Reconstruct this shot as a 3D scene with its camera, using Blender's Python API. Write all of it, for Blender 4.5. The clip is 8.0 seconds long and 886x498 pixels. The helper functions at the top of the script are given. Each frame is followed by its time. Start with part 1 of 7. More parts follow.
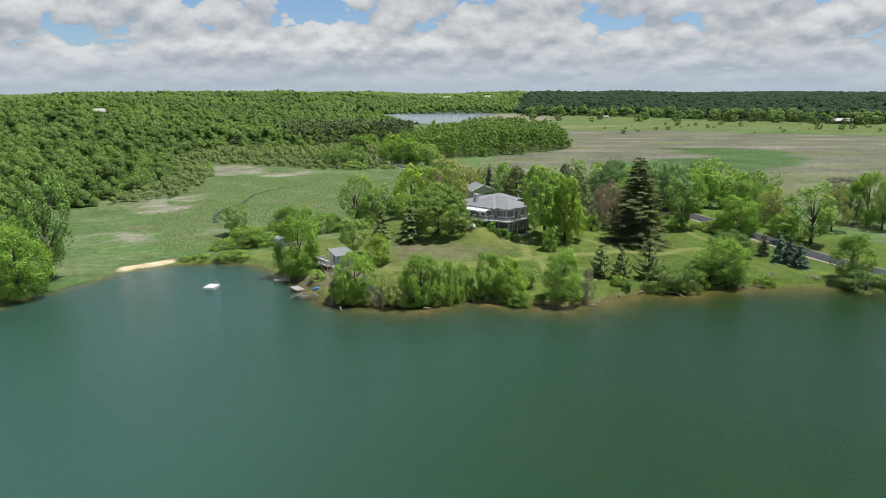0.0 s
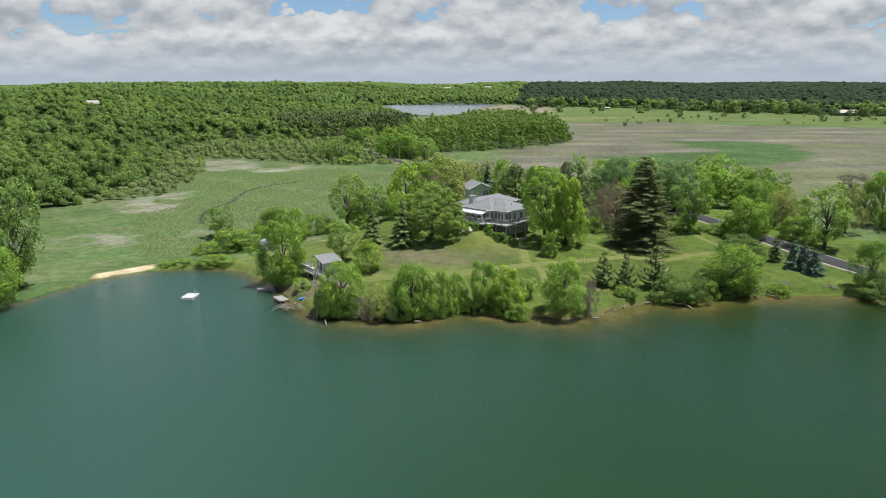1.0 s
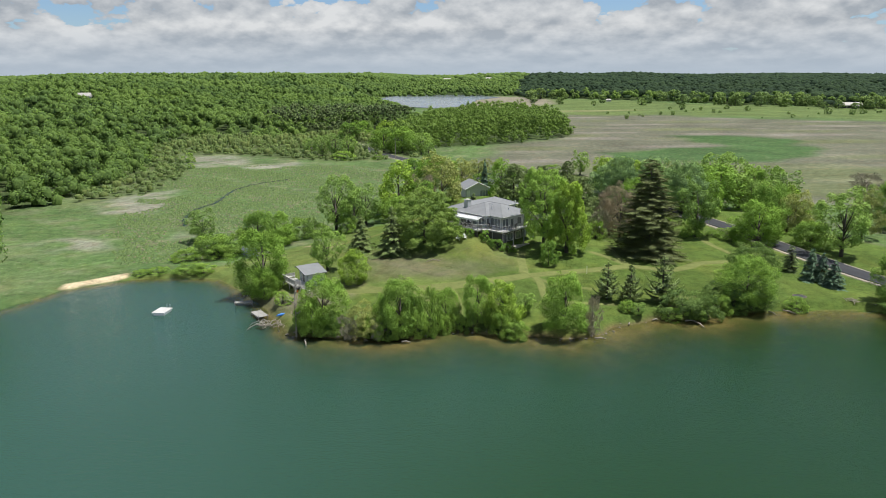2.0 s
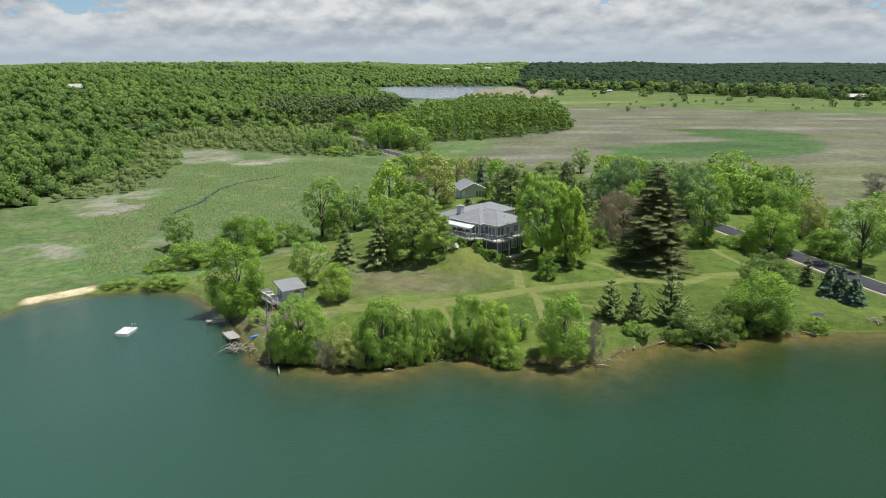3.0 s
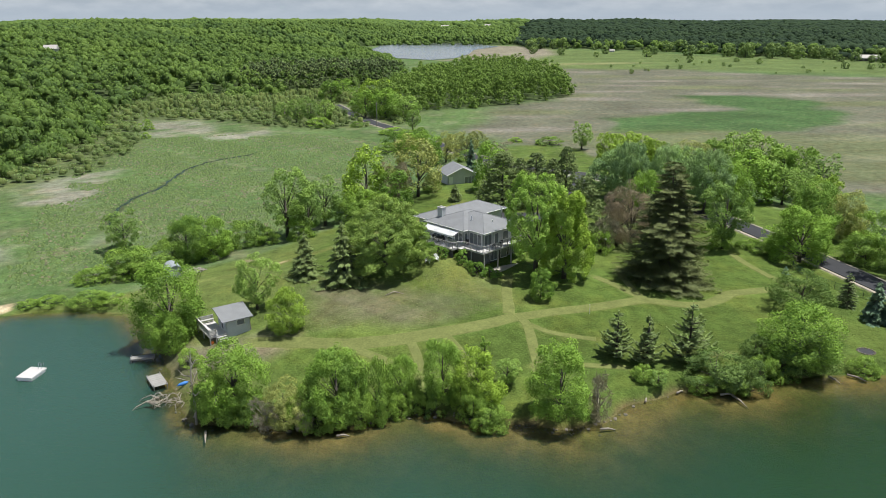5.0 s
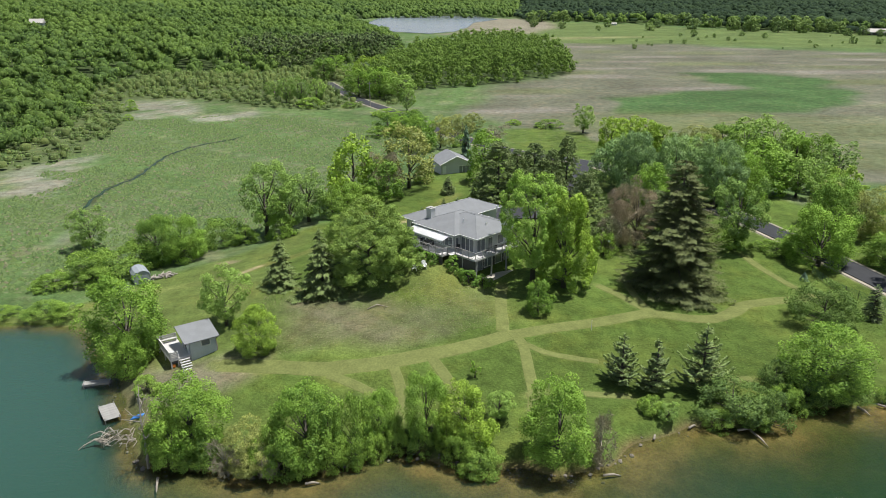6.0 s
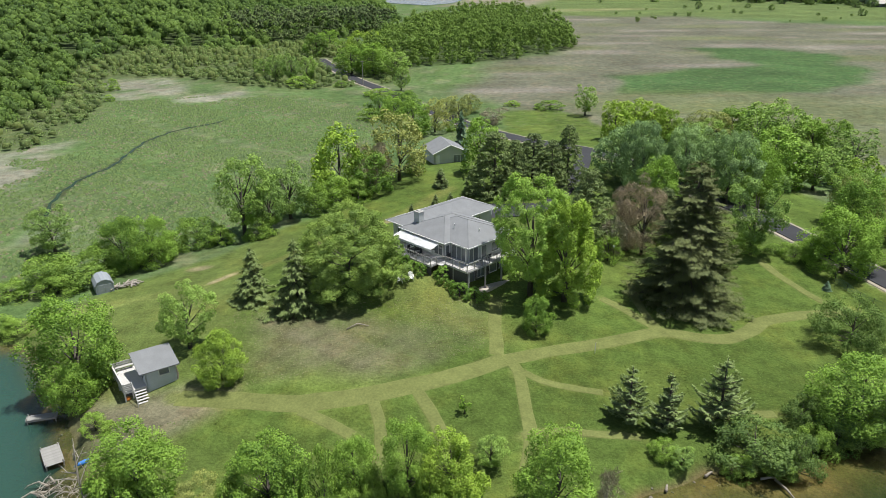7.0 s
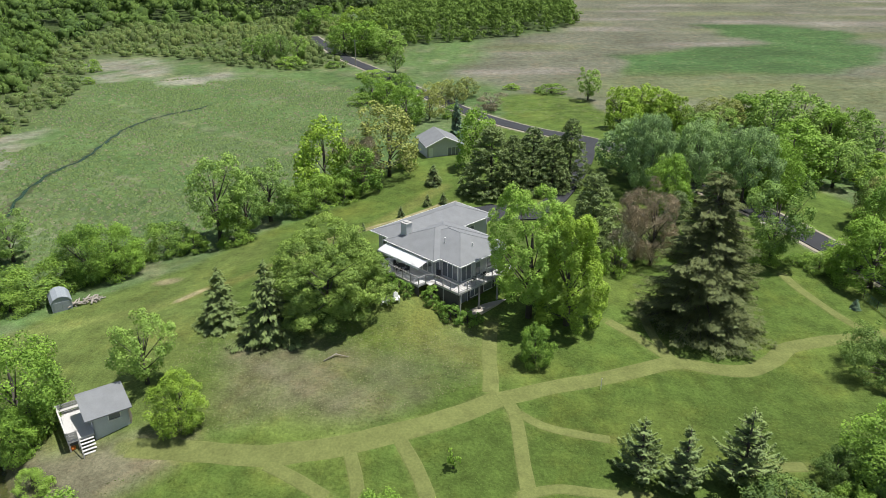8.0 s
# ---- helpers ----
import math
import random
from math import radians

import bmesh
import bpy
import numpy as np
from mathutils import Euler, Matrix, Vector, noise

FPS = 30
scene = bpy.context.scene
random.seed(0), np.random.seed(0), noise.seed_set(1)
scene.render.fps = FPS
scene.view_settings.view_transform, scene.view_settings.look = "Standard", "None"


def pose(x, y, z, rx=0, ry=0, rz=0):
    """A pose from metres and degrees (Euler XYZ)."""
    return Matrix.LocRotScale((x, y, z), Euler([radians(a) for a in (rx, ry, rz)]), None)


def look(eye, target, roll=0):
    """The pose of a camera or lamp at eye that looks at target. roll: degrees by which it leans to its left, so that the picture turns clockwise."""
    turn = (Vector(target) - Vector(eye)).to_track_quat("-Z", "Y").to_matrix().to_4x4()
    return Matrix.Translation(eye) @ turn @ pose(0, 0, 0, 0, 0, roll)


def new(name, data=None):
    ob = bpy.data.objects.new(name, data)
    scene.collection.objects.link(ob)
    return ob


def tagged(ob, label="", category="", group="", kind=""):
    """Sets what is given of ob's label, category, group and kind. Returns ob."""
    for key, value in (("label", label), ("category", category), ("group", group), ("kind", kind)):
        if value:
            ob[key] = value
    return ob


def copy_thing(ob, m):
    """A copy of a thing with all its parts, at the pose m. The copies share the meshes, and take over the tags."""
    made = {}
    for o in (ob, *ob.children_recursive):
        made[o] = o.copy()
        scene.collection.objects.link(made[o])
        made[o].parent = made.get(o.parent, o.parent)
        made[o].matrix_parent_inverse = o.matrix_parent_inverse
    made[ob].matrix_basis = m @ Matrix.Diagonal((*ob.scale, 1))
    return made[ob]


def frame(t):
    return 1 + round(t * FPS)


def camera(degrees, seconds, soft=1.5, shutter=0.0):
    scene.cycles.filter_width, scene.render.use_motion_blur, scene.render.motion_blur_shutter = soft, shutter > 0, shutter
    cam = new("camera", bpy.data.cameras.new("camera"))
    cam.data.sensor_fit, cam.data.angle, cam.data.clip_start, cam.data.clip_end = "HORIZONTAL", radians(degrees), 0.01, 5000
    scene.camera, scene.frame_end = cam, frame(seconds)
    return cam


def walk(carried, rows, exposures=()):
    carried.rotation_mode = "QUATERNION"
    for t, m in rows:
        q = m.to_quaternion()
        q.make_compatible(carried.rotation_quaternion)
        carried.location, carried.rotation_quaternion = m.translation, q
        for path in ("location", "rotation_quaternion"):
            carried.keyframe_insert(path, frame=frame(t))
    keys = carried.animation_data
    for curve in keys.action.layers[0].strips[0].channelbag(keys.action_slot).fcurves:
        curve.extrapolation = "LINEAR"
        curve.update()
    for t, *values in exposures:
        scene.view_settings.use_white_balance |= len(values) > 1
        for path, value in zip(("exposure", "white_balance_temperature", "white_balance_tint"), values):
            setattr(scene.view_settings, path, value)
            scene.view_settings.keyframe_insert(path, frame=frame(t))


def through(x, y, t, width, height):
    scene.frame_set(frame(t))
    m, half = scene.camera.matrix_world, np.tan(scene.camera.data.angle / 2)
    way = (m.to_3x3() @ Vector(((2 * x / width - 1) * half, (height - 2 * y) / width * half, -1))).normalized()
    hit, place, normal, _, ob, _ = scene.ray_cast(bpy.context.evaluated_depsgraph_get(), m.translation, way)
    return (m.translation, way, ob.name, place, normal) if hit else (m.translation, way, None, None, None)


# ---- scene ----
cam = camera(62.5, 8.0, soft=0.8)
METRES, EYE, TILT, LEAN, TURN = 84.0, 35.3, -12.0, 0.3, 0.0
ROWS = [
    (0.0, 0.0, 0.0, 0.0, -0.0, 0.0, -0.0),
    (0.5, 0.008, 0.0473, 0.017, 0.03, -0.36, -0.01),
    (1.0, 0.0154, 0.098, 0.0353, 0.04, -0.74, -0.02),
    (1.5, 0.0236, 0.1526, 0.0536, 0.05, -1.09, -0.03),
    (3.0, 0.0528, 0.3254, 0.1157, 0.05, -2.24, -0.12),
    (3.5, 0.0632, 0.3862, 0.1378, 0.03, -2.78, -0.13),
    (4.0, 0.0737, 0.4462, 0.1593, 0.03, -3.53, -0.14),
    (4.5, 0.0837, 0.506, 0.1817, 0.01, -4.48, -0.15),
    (6.0, 0.1122, 0.6868, 0.2483, -0.02, -7.52, -0.19),
    (6.5, 0.1212, 0.7476, 0.2697, -0.01, -8.64, -0.18),
    (7.0, 0.1293, 0.809, 0.2904, -0.04, -9.68, -0.17),
    (7.5, 0.1374, 0.8704, 0.3113, -0.03, -10.7, -0.18),
    (8.0, 0.1442, 0.932, 0.3318, -0.05, -11.73, -0.17),
]
walk(cam, [(t, pose(0, 0, EYE, TILT, LEAN, TURN) @ pose(METRES * x, METRES * y, METRES * z, 90 + pitch, roll, yaw)) for t, x, y, z, yaw, pitch, roll in ROWS])

# ---- world, sun ----
world = bpy.data.worlds.new("sky")
scene.world = world
world.use_nodes = True
SUN_UP, SUN_TURN = 72.0, 80.0  # elevation, and turn from +y towards +x


def node(tree, kind, **values):
    n = tree.nodes.new(kind)
    for key, value in values.items():
        if key in n.inputs:
            n.inputs[key].default_value = value
    return n


def build_sky():
    t = world.node_tree
    t.nodes.clear()
    link = t.links.new
    out, back = t.nodes.new("ShaderNodeOutputWorld"), t.nodes.new("ShaderNodeBackground")
    sky = t.nodes.new("ShaderNodeTexSky")
    sky.sky_type, sky.sun_disc = "NISHITA", False
    sky.sun_elevation, sky.sun_rotation = radians(SUN_UP), radians(SUN_TURN)
    sky.air_density, sky.dust_density = 1.0, 0.3
    blue = t.nodes.new("ShaderNodeVectorMath")
    blue.operation = "SCALE"
    blue.inputs["Scale"].default_value = 0.108
    deep = t.nodes.new("ShaderNodeMixRGB")
    deep.blend_type = "MULTIPLY"
    deep.inputs[0].default_value, deep.inputs[2].default_value = 1.0, (0.56, 0.68, 0.88, 1)
    link(sky.outputs[0], deep.inputs[1])
    link(deep.outputs[0], blue.inputs[0])
    way = t.nodes.new("ShaderNodeTexCoord")
    sep = t.nodes.new("ShaderNodeSeparateXYZ")
    link(way.outputs["Generated"], sep.inputs[0])
    def calc(kind, a, b=0.0):
        n = t.nodes.new("ShaderNodeMath")
        n.operation = kind
        for k, v in enumerate((a, b)):
            if isinstance(v, (int, float)):
                n.inputs[k].default_value = v
            else:
                link(v, n.inputs[k])
        return n.outputs[0]
    # cloud rows shrink towards the horizon
    low = calc("ADD", calc("MAXIMUM", sep.outputs["Z"], 0.0), 0.075)
    across = calc("MULTIPLY", calc("ARCTAN2", sep.outputs["X"], sep.outputs["Y"]), 9.5)
    rows = calc("MULTIPLY", calc("LOGARITHM", low, 2.718), 2.6)
    along = calc("MULTIPLY", sep.outputs["Z"], 2.0)
    def clouds(rise, detail, size):
        at = t.nodes.new("ShaderNodeCombineXYZ")
        link(calc("ADD", across, 3.7), at.inputs[0])
        link(along, at.inputs[1])
        link(calc("ADD", rows, 8.2 + rise), at.inputs[2])
        n = node(t, "ShaderNodeTexNoise", Scale=size, Detail=detail, Roughness=0.5)
        link(at.outputs[0], n.inputs["Vector"])
        puff = node(t, "ShaderNodeTexVoronoi", Scale=2.0 * size, Detail=4.0, Roughness=0.55)
        puff.normalize = True
        link(at.outputs[0], puff.inputs["Vector"])
        return calc("SUBTRACT", n.outputs["Fac"], calc("MULTIPLY", calc("SUBTRACT", puff.outputs["Distance"], 0.35), 1.15))
    # a second sample higher up tells lit tops from grey undersides
    raw, soft, b = clouds(0.0, 10.0, 0.9), clouds(0.0, 3.5, 0.9), clouds(0.26, 3.5, 0.9)
    thick = t.nodes.new("ShaderNodeMapRange")
    thick.inputs["From Min"].default_value, thick.inputs["From Max"].default_value = 0.0, 0.12
    thick.inputs["To Min"].default_value, thick.inputs["To Max"].default_value = 0.26, -0.05
    link(sep.outputs["Z"], thick.inputs["Value"])
    a = calc("ADD", raw, thick.outputs[0])
    cover = t.nodes.new("ShaderNodeMapRange")
    cover.inputs["From Min"].default_value, cover.inputs["From Max"].default_value = 0.47, 0.51
    link(a, cover.inputs["Value"])
    diff = t.nodes.new("ShaderNodeMath")
    diff.operation = "SUBTRACT"
    link(soft, diff.inputs[0])
    link(b, diff.inputs[1])
    lit = t.nodes.new("ShaderNodeMapRange")
    lit.inputs["From Min"].default_value, lit.inputs["From Max"].default_value = -0.20, 0.22
    link(diff.outputs[0], lit.inputs["Value"])
    tone = t.nodes.new("ShaderNodeValToRGB")
    tone.color_ramp.elements[0].color = (0.325, 0.36, 0.40, 1)
    tone.color_ramp.elements[1].color = (0.625, 0.64, 0.65, 1)
    link(lit.outputs[0], tone.inputs[0])
    # thinner, darker cloud towards the zenith
    high = t.nodes.new("ShaderNodeMapRange")
    high.inputs["From Min"].default_value, high.inputs["From Max"].default_value = 0.15, 0.5
    high.inputs["To Min"].default_value, high.inputs["To Max"].default_value = 1.0, 0.55
    link(sep.outputs["Z"], high.inputs["Value"])
    bright = t.nodes.new("ShaderNodeVectorMath")
    bright.operation = "SCALE"
    link(tone.outputs[0], bright.inputs[0])
    link(high.outputs[0], bright.inputs["Scale"])
    mix = t.nodes.new("ShaderNodeMixRGB")
    link(cover.outputs[0], mix.inputs[0])
    link(blue.outputs[0], mix.inputs[1])
    link(bright.outputs[0], mix.inputs[2])
    # pale haze at the horizon
    haze = t.nodes.new("ShaderNodeMapRange")
    haze.inputs["From Min"].default_value, haze.inputs["From Max"].default_value = 0.005, 0.06
    haze.inputs["To Min"].default_value, haze.inputs["To Max"].default_value = 0.9, 0.0
    link(sep.outputs["Z"], haze.inputs["Value"])
    far = t.nodes.new("ShaderNodeMixRGB")
    link(haze.outputs[0], far.inputs[0])
    link(mix.outputs[0], far.inputs[1])
    far.inputs[2].default_value = (0.375, 0.44, 0.515, 1)
    link(far.outputs[0], back.inputs[0])
    back.inputs[1].default_value = 1.0
    link(back.outputs[0], out.inputs[0])


build_sky()
sun = new("sun", bpy.data.lights.new("sun", "SUN"))
sun.data.energy, sun.data.angle, sun.data.color = 5.0, radians(0.6), (1.0, 0.965, 0.90)
TO_SUN = Vector((math.sin(radians(SUN_TURN)) * math.cos(radians(SUN_UP)), math.cos(radians(SUN_TURN)) * math.cos(radians(SUN_UP)), math.sin(radians(SUN_UP))))
sun.matrix_world = look(TO_SUN * 300, (0, 0, 0))
scene.view_settings.exposure = 0.2


# ---- materials ----
def material(name, colour, rough=0.8, metal=0.0, vary=0.25, scale=3.0, fine=25.0, relief=0.0, spec=0.3, island=0.0, each=0.0):
    """A surface with variation at two scales and some relief."""
    m = bpy.data.materials.new(name)
    m.use_nodes = True
    t = m.node_tree
    bsdf = t.nodes["Principled BSDF"]
    link = t.links.new
    where = t.nodes.new("ShaderNodeTexCoord")
    big = node(t, "ShaderNodeTexNoise", Scale=scale, Detail=4.0, Roughness=0.6)
    small = node(t, "ShaderNodeTexNoise", Scale=fine, Detail=3.0, Roughness=0.6)
    link(where.outputs["Object"], big.inputs["Vector"])
    link(where.outputs["Object"], small.inputs["Vector"])
    add = t.nodes.new("ShaderNodeMath")
    add.operation = "ADD"
    link(big.outputs["Fac"], add.inputs[0])
    link(small.outputs["Fac"], add.inputs[1])
    total = add.outputs[0]
    for amount, kind, output in ((island, "ShaderNodeNewGeometry", "Random Per Island"), (each, "ShaderNodeObjectInfo", "Random")):
        if amount:
            more = t.nodes.new("ShaderNodeMath")
            more.operation = "MULTIPLY_ADD"
            link(t.nodes.new(kind).outputs[output], more.inputs[0])
            more.inputs[1].default_value = amount
            link(total, more.inputs[2])
            total = more.outputs[0]
    ramp = t.nodes.new("ShaderNodeMapRange")
    ramp.inputs["From Min"].default_value, ramp.inputs["From Max"].default_value = 0.6, 1.4 + island + each
    ramp.inputs["To Min"].default_value, ramp.inputs["To Max"].default_value = 1 - vary, 1 + vary
    link(total, ramp.inputs["Value"])
    mul = t.nodes.new("ShaderNodeVectorMath")
    mul.operation = "SCALE"
    mul.inputs[0].default_value = colour
    link(ramp.outputs[0], mul.inputs["Scale"])
    link(mul.outputs[0], bsdf.inputs["Base Color"])
    bsdf.inputs["Roughness"].default_value, bsdf.inputs["Metallic"].default_value = rough, metal
    bsdf.inputs["Specular IOR Level"].default_value = spec
    if relief:
        bump = node(t, "ShaderNodeBump", Strength=0.6, Distance=relief)
        link(total, bump.inputs["Height"])
        link(bump.outputs[0], bsdf.inputs["Normal"])
    return m


def leaf_material(name, colour, shift=0.38, through=0.24, rough=0.6):
    """Leaves: tint by leaf and by tree, light passing through."""
    m = bpy.data.materials.new(name)
    m.use_nodes = True
    t = m.node_tree
    t.nodes.clear()
    link = t.links.new
    out = t.nodes.new("ShaderNodeOutputMaterial")
    geo, info = t.nodes.new("ShaderNodeNewGeometry"), t.nodes.new("ShaderNodeObjectInfo")
    where = t.nodes.new("ShaderNodeTexCoord")
    patch = node(t, "ShaderNodeTexNoise", Scale=0.35, Detail=2.0)
    link(where.outputs["Object"], patch.inputs["Vector"])
    mixes = t.nodes.new("ShaderNodeMath")
    mixes.operation = "MULTIPLY_ADD"
    link(geo.outputs["Random Per Island"], mixes.inputs[0])
    mixes.inputs[1].default_value = 0.55
    half = t.nodes.new("ShaderNodeMath")
    half.operation = "MULTIPLY_ADD"
    link(info.outputs["Random"], half.inputs[0])
    half.inputs[1].default_value, half.inputs[2].default_value = 0.5, -0.03
    link(half.outputs[0], mixes.inputs[2])
    more = t.nodes.new("ShaderNodeMath")
    more.operation = "MULTIPLY_ADD"
    link(patch.outputs["Fac"], more.inputs[0])
    more.inputs[1].default_value = 0.4
    link(mixes.outputs[0], more.inputs[2])
    tint = t.nodes.new("ShaderNodeAttribute")
    tint.attribute_name = "tint"
    plus = t.nodes.new("ShaderNodeMath")
    plus.operation = "ADD"
    link(more.outputs[0], plus.inputs[0])
    link(tint.outputs["Fac"], plus.inputs[1])
    more = plus
    ramp = t.nodes.new("ShaderNodeValToRGB")
    r, g, b = colour
    ramp.color_ramp.elements[0].position, ramp.color_ramp.elements[1].position = 0.2, 1.1
    ramp.color_ramp.elements[0].color = (r * (1 - shift), g * (1 - 0.8 * shift), b * (1 - 0.6 * shift), 1)
    ramp.color_ramp.elements[1].color = (r * (1 + 1.1 * shift), g * (1 + shift), b * (1 + 0.5 * shift), 1)
    link(more.outputs[0], ramp.inputs[0])
    front, back, gloss = (t.nodes.new("ShaderNodeBsdf" + k) for k in ("Diffuse", "Translucent", "Glossy"))
    link(ramp.outputs[0], front.inputs["Color"])
    link(ramp.outputs[0], back.inputs["Color"])
    gloss.inputs["Roughness"].default_value = rough
    gloss.inputs["Color"].default_value = (0.5, 0.55, 0.5, 1)
    a, b2 = t.nodes.new("ShaderNodeMixShader"), t.nodes.new("ShaderNodeMixShader")
    a.inputs[0].default_value, b2.inputs[0].default_value = through, 0.03
    link(front.outputs[0], a.inputs[1])
    link(back.outputs[0], a.inputs[2])
    link(a.outputs[0], b2.inputs[1])
    link(gloss.outputs[0], b2.inputs[2])
    link(b2.outputs[0], out.inputs["Surface"])
    return m


def canopy_material(name, colour, shift=0.4):
    """A closed crown seen from afar: mottled leaf colour with the shade of leaf gaps painted in, tint by tree, leafy
    relief.
    """
    m = bpy.data.materials.new(name)
    m.use_nodes = True
    t = m.node_tree
    link, bsdf = t.links.new, t.nodes["Principled BSDF"]
    where = t.nodes.new("ShaderNodeTexCoord")
    fine = node(t, "ShaderNodeTexNoise", Scale=0.75, Detail=5.0, Roughness=0.75)
    broad = node(t, "ShaderNodeTexNoise", Scale=0.22, Detail=2.0)
    tint = t.nodes.new("ShaderNodeAttribute")
    tint.attribute_name = "tint"
    for n in (fine, broad):
        link(where.outputs["Object"], n.inputs["Vector"])
    a, b = t.nodes.new("ShaderNodeMath"), t.nodes.new("ShaderNodeMath")
    a.operation = b.operation = "ADD"
    link(fine.outputs["Fac"], a.inputs[0])
    link(tint.outputs["Fac"], a.inputs[1])
    wide = t.nodes.new("ShaderNodeMath")
    wide.operation = "MULTIPLY_ADD"
    link(broad.outputs["Fac"], wide.inputs[0])
    wide.inputs[1].default_value, wide.inputs[2].default_value = 0.6, -0.3
    link(a.outputs[0], b.inputs[0])
    link(wide.outputs[0], b.inputs[1])
    ramp = t.nodes.new("ShaderNodeValToRGB")
    r, g, bl = colour
    ramp.color_ramp.elements[0].position, ramp.color_ramp.elements[1].position = 0.12, 0.95
    ramp.color_ramp.elements[0].color = (r * (1 - shift), g * (1 - 0.85 * shift), bl * (1 - 0.6 * shift), 1)
    ramp.color_ramp.elements[1].color = (r * (1 + 1.2 * shift), g * (1 + shift), bl * (1 + 0.3 * shift), 1)
    link(b.outputs[0], ramp.inputs[0])
    link(ramp.outputs[0], bsdf.inputs["Base Color"])
    bsdf.inputs["Roughness"].default_value, bsdf.inputs["Specular IOR Level"].default_value = 0.9, 0.1
    bump = node(t, "ShaderNodeBump", Strength=1.0, Distance=0.38)
    link(fine.outputs["Fac"], bump.inputs["Height"])
    link(bump.outputs[0], bsdf.inputs["Normal"])
    return m


def ground_material():
    """Grass, reed and sand by the painted tone, broken up at three scales."""
    m = bpy.data.materials.new("ground")
    m.use_nodes = True
    t = m.node_tree
    link, bsdf = t.links.new, t.nodes["Principled BSDF"]
    tone = t.nodes.new("ShaderNodeAttribute")
    tone.attribute_name = "tone"
    where = t.nodes.new("ShaderNodeTexCoord")
    sizes = []
    for scale, detail in ((0.035, 8.0), (0.45, 6.0), (3.2, 4.0)):
        n = node(t, "ShaderNodeTexNoise", Scale=scale, Detail=detail, Roughness=0.65)
        link(where.outputs["Object"], n.inputs["Vector"])
        sizes.append(n.outputs["Fac"])
    total = None
    for fac, low, high in zip(sizes, (0.74, 0.68, 0.74), (1.24, 1.32, 1.26)):
        r = t.nodes.new("ShaderNodeMapRange")
        r.inputs["From Min"].default_value, r.inputs["From Max"].default_value = 0.3, 0.7
        r.inputs["To Min"].default_value, r.inputs["To Max"].default_value = low, high
        link(fac, r.inputs["Value"])
        if total is None:
            total = r.outputs[0]
        else:
            k = t.nodes.new("ShaderNodeMath")
            k.operation = "MULTIPLY"
            link(total, k.inputs[0])
            link(r.outputs[0], k.inputs[1])
            total = k.outputs[0]
    long = t.nodes.new("ShaderNodeMapping")
    long.inputs["Scale"].default_value = (0.016, 0.04, 1.0)
    long.inputs["Rotation"].default_value = (0, 0, radians(-6))
    link(where.outputs["Object"], long.inputs["Vector"])
    bands = node(t, "ShaderNodeTexNoise", Scale=1.0, Detail=6.0, Roughness=0.6)
    link(long.outputs[0], bands.inputs["Vector"])
    r = t.nodes.new("ShaderNodeMapRange")
    r.inputs["From Min"].default_value, r.inputs["From Max"].default_value = 0.35, 0.65
    r.inputs["To Min"].default_value, r.inputs["To Max"].default_value = 0.92, 1.08
    link(bands.outputs["Fac"], r.inputs["Value"])
    k = t.nodes.new("ShaderNodeMath")
    k.operation = "MULTIPLY"
    link(total, k.inputs[0])
    link(r.outputs[0], k.inputs[1])
    total = k.outputs[0]
    dry = t.nodes.new("ShaderNodeMixRGB")
    dry.blend_type = "MULTIPLY"
    dryness = t.nodes.new("ShaderNodeMapRange")
    dryness.inputs["From Min"].default_value, dryness.inputs["From Max"].default_value = 0.48, 0.72
    dryness.inputs["To Max"].default_value = 0.8
    odd = node(t, "ShaderNodeTexNoise", Scale=0.16, Detail=7.0, Roughness=0.7)
    link(where.outputs["Object"], odd.inputs["Vector"])
    link(odd.outputs["Fac"], dryness.inputs["Value"])
    link(dryness.outputs[0], dry.inputs[0])
    link(tone.outputs["Color"], dry.inputs[1])
    dry.inputs[2].default_value = (1.34, 1.10, 1.02, 1)
    # tussocks and dead reed, where the ground is marsh
    marsh = dry.outputs[0]
    for scale, low, high, much, hue in ((0.75, 0.56, 0.70, 0.6, (0.225, 0.225, 0.140, 1)), (0.9, 0.58, 0.70, 0.6, (0.045, 0.085, 0.026, 1)), (0.22, 0.56, 0.70, 0.4, (0.140, 0.155, 0.080, 1))):
        shift = t.nodes.new("ShaderNodeMapping")
        shift.inputs["Location"].default_value = (90 * scale, 31 * low, 0)
        link(where.outputs["Object"], shift.inputs["Vector"])
        clumps = node(t, "ShaderNodeTexNoise", Scale=scale, Detail=5.0, Roughness=0.72)
        link(shift.outputs[0], clumps.inputs["Vector"])
        r = t.nodes.new("ShaderNodeMapRange")
        r.inputs["From Min"].default_value, r.inputs["From Max"].default_value = low, high
        r.inputs["To Max"].default_value = much
        link(clumps.outputs["Fac"], r.inputs["Value"])
        k = t.nodes.new("ShaderNodeMath")
        k.operation = "MULTIPLY"
        link(r.outputs[0], k.inputs[0])
        link(tone.outputs["Alpha"], k.inputs[1])
        fleck = t.nodes.new("ShaderNodeMixRGB")
        link(k.outputs[0], fleck.inputs[0])
        link(marsh, fleck.inputs[1])
        fleck.inputs[2].default_value = hue
        marsh = fleck.outputs[0]
    scaled = t.nodes.new("ShaderNodeVectorMath")
    scaled.operation = "SCALE"
    link(marsh, scaled.inputs[0])
    link(total, scaled.inputs["Scale"])
    link(scaled.outputs[0], bsdf.inputs["Base Color"])
    bsdf.inputs["Roughness"].default_value, bsdf.inputs["Specular IOR Level"].default_value = 0.95, 0.1
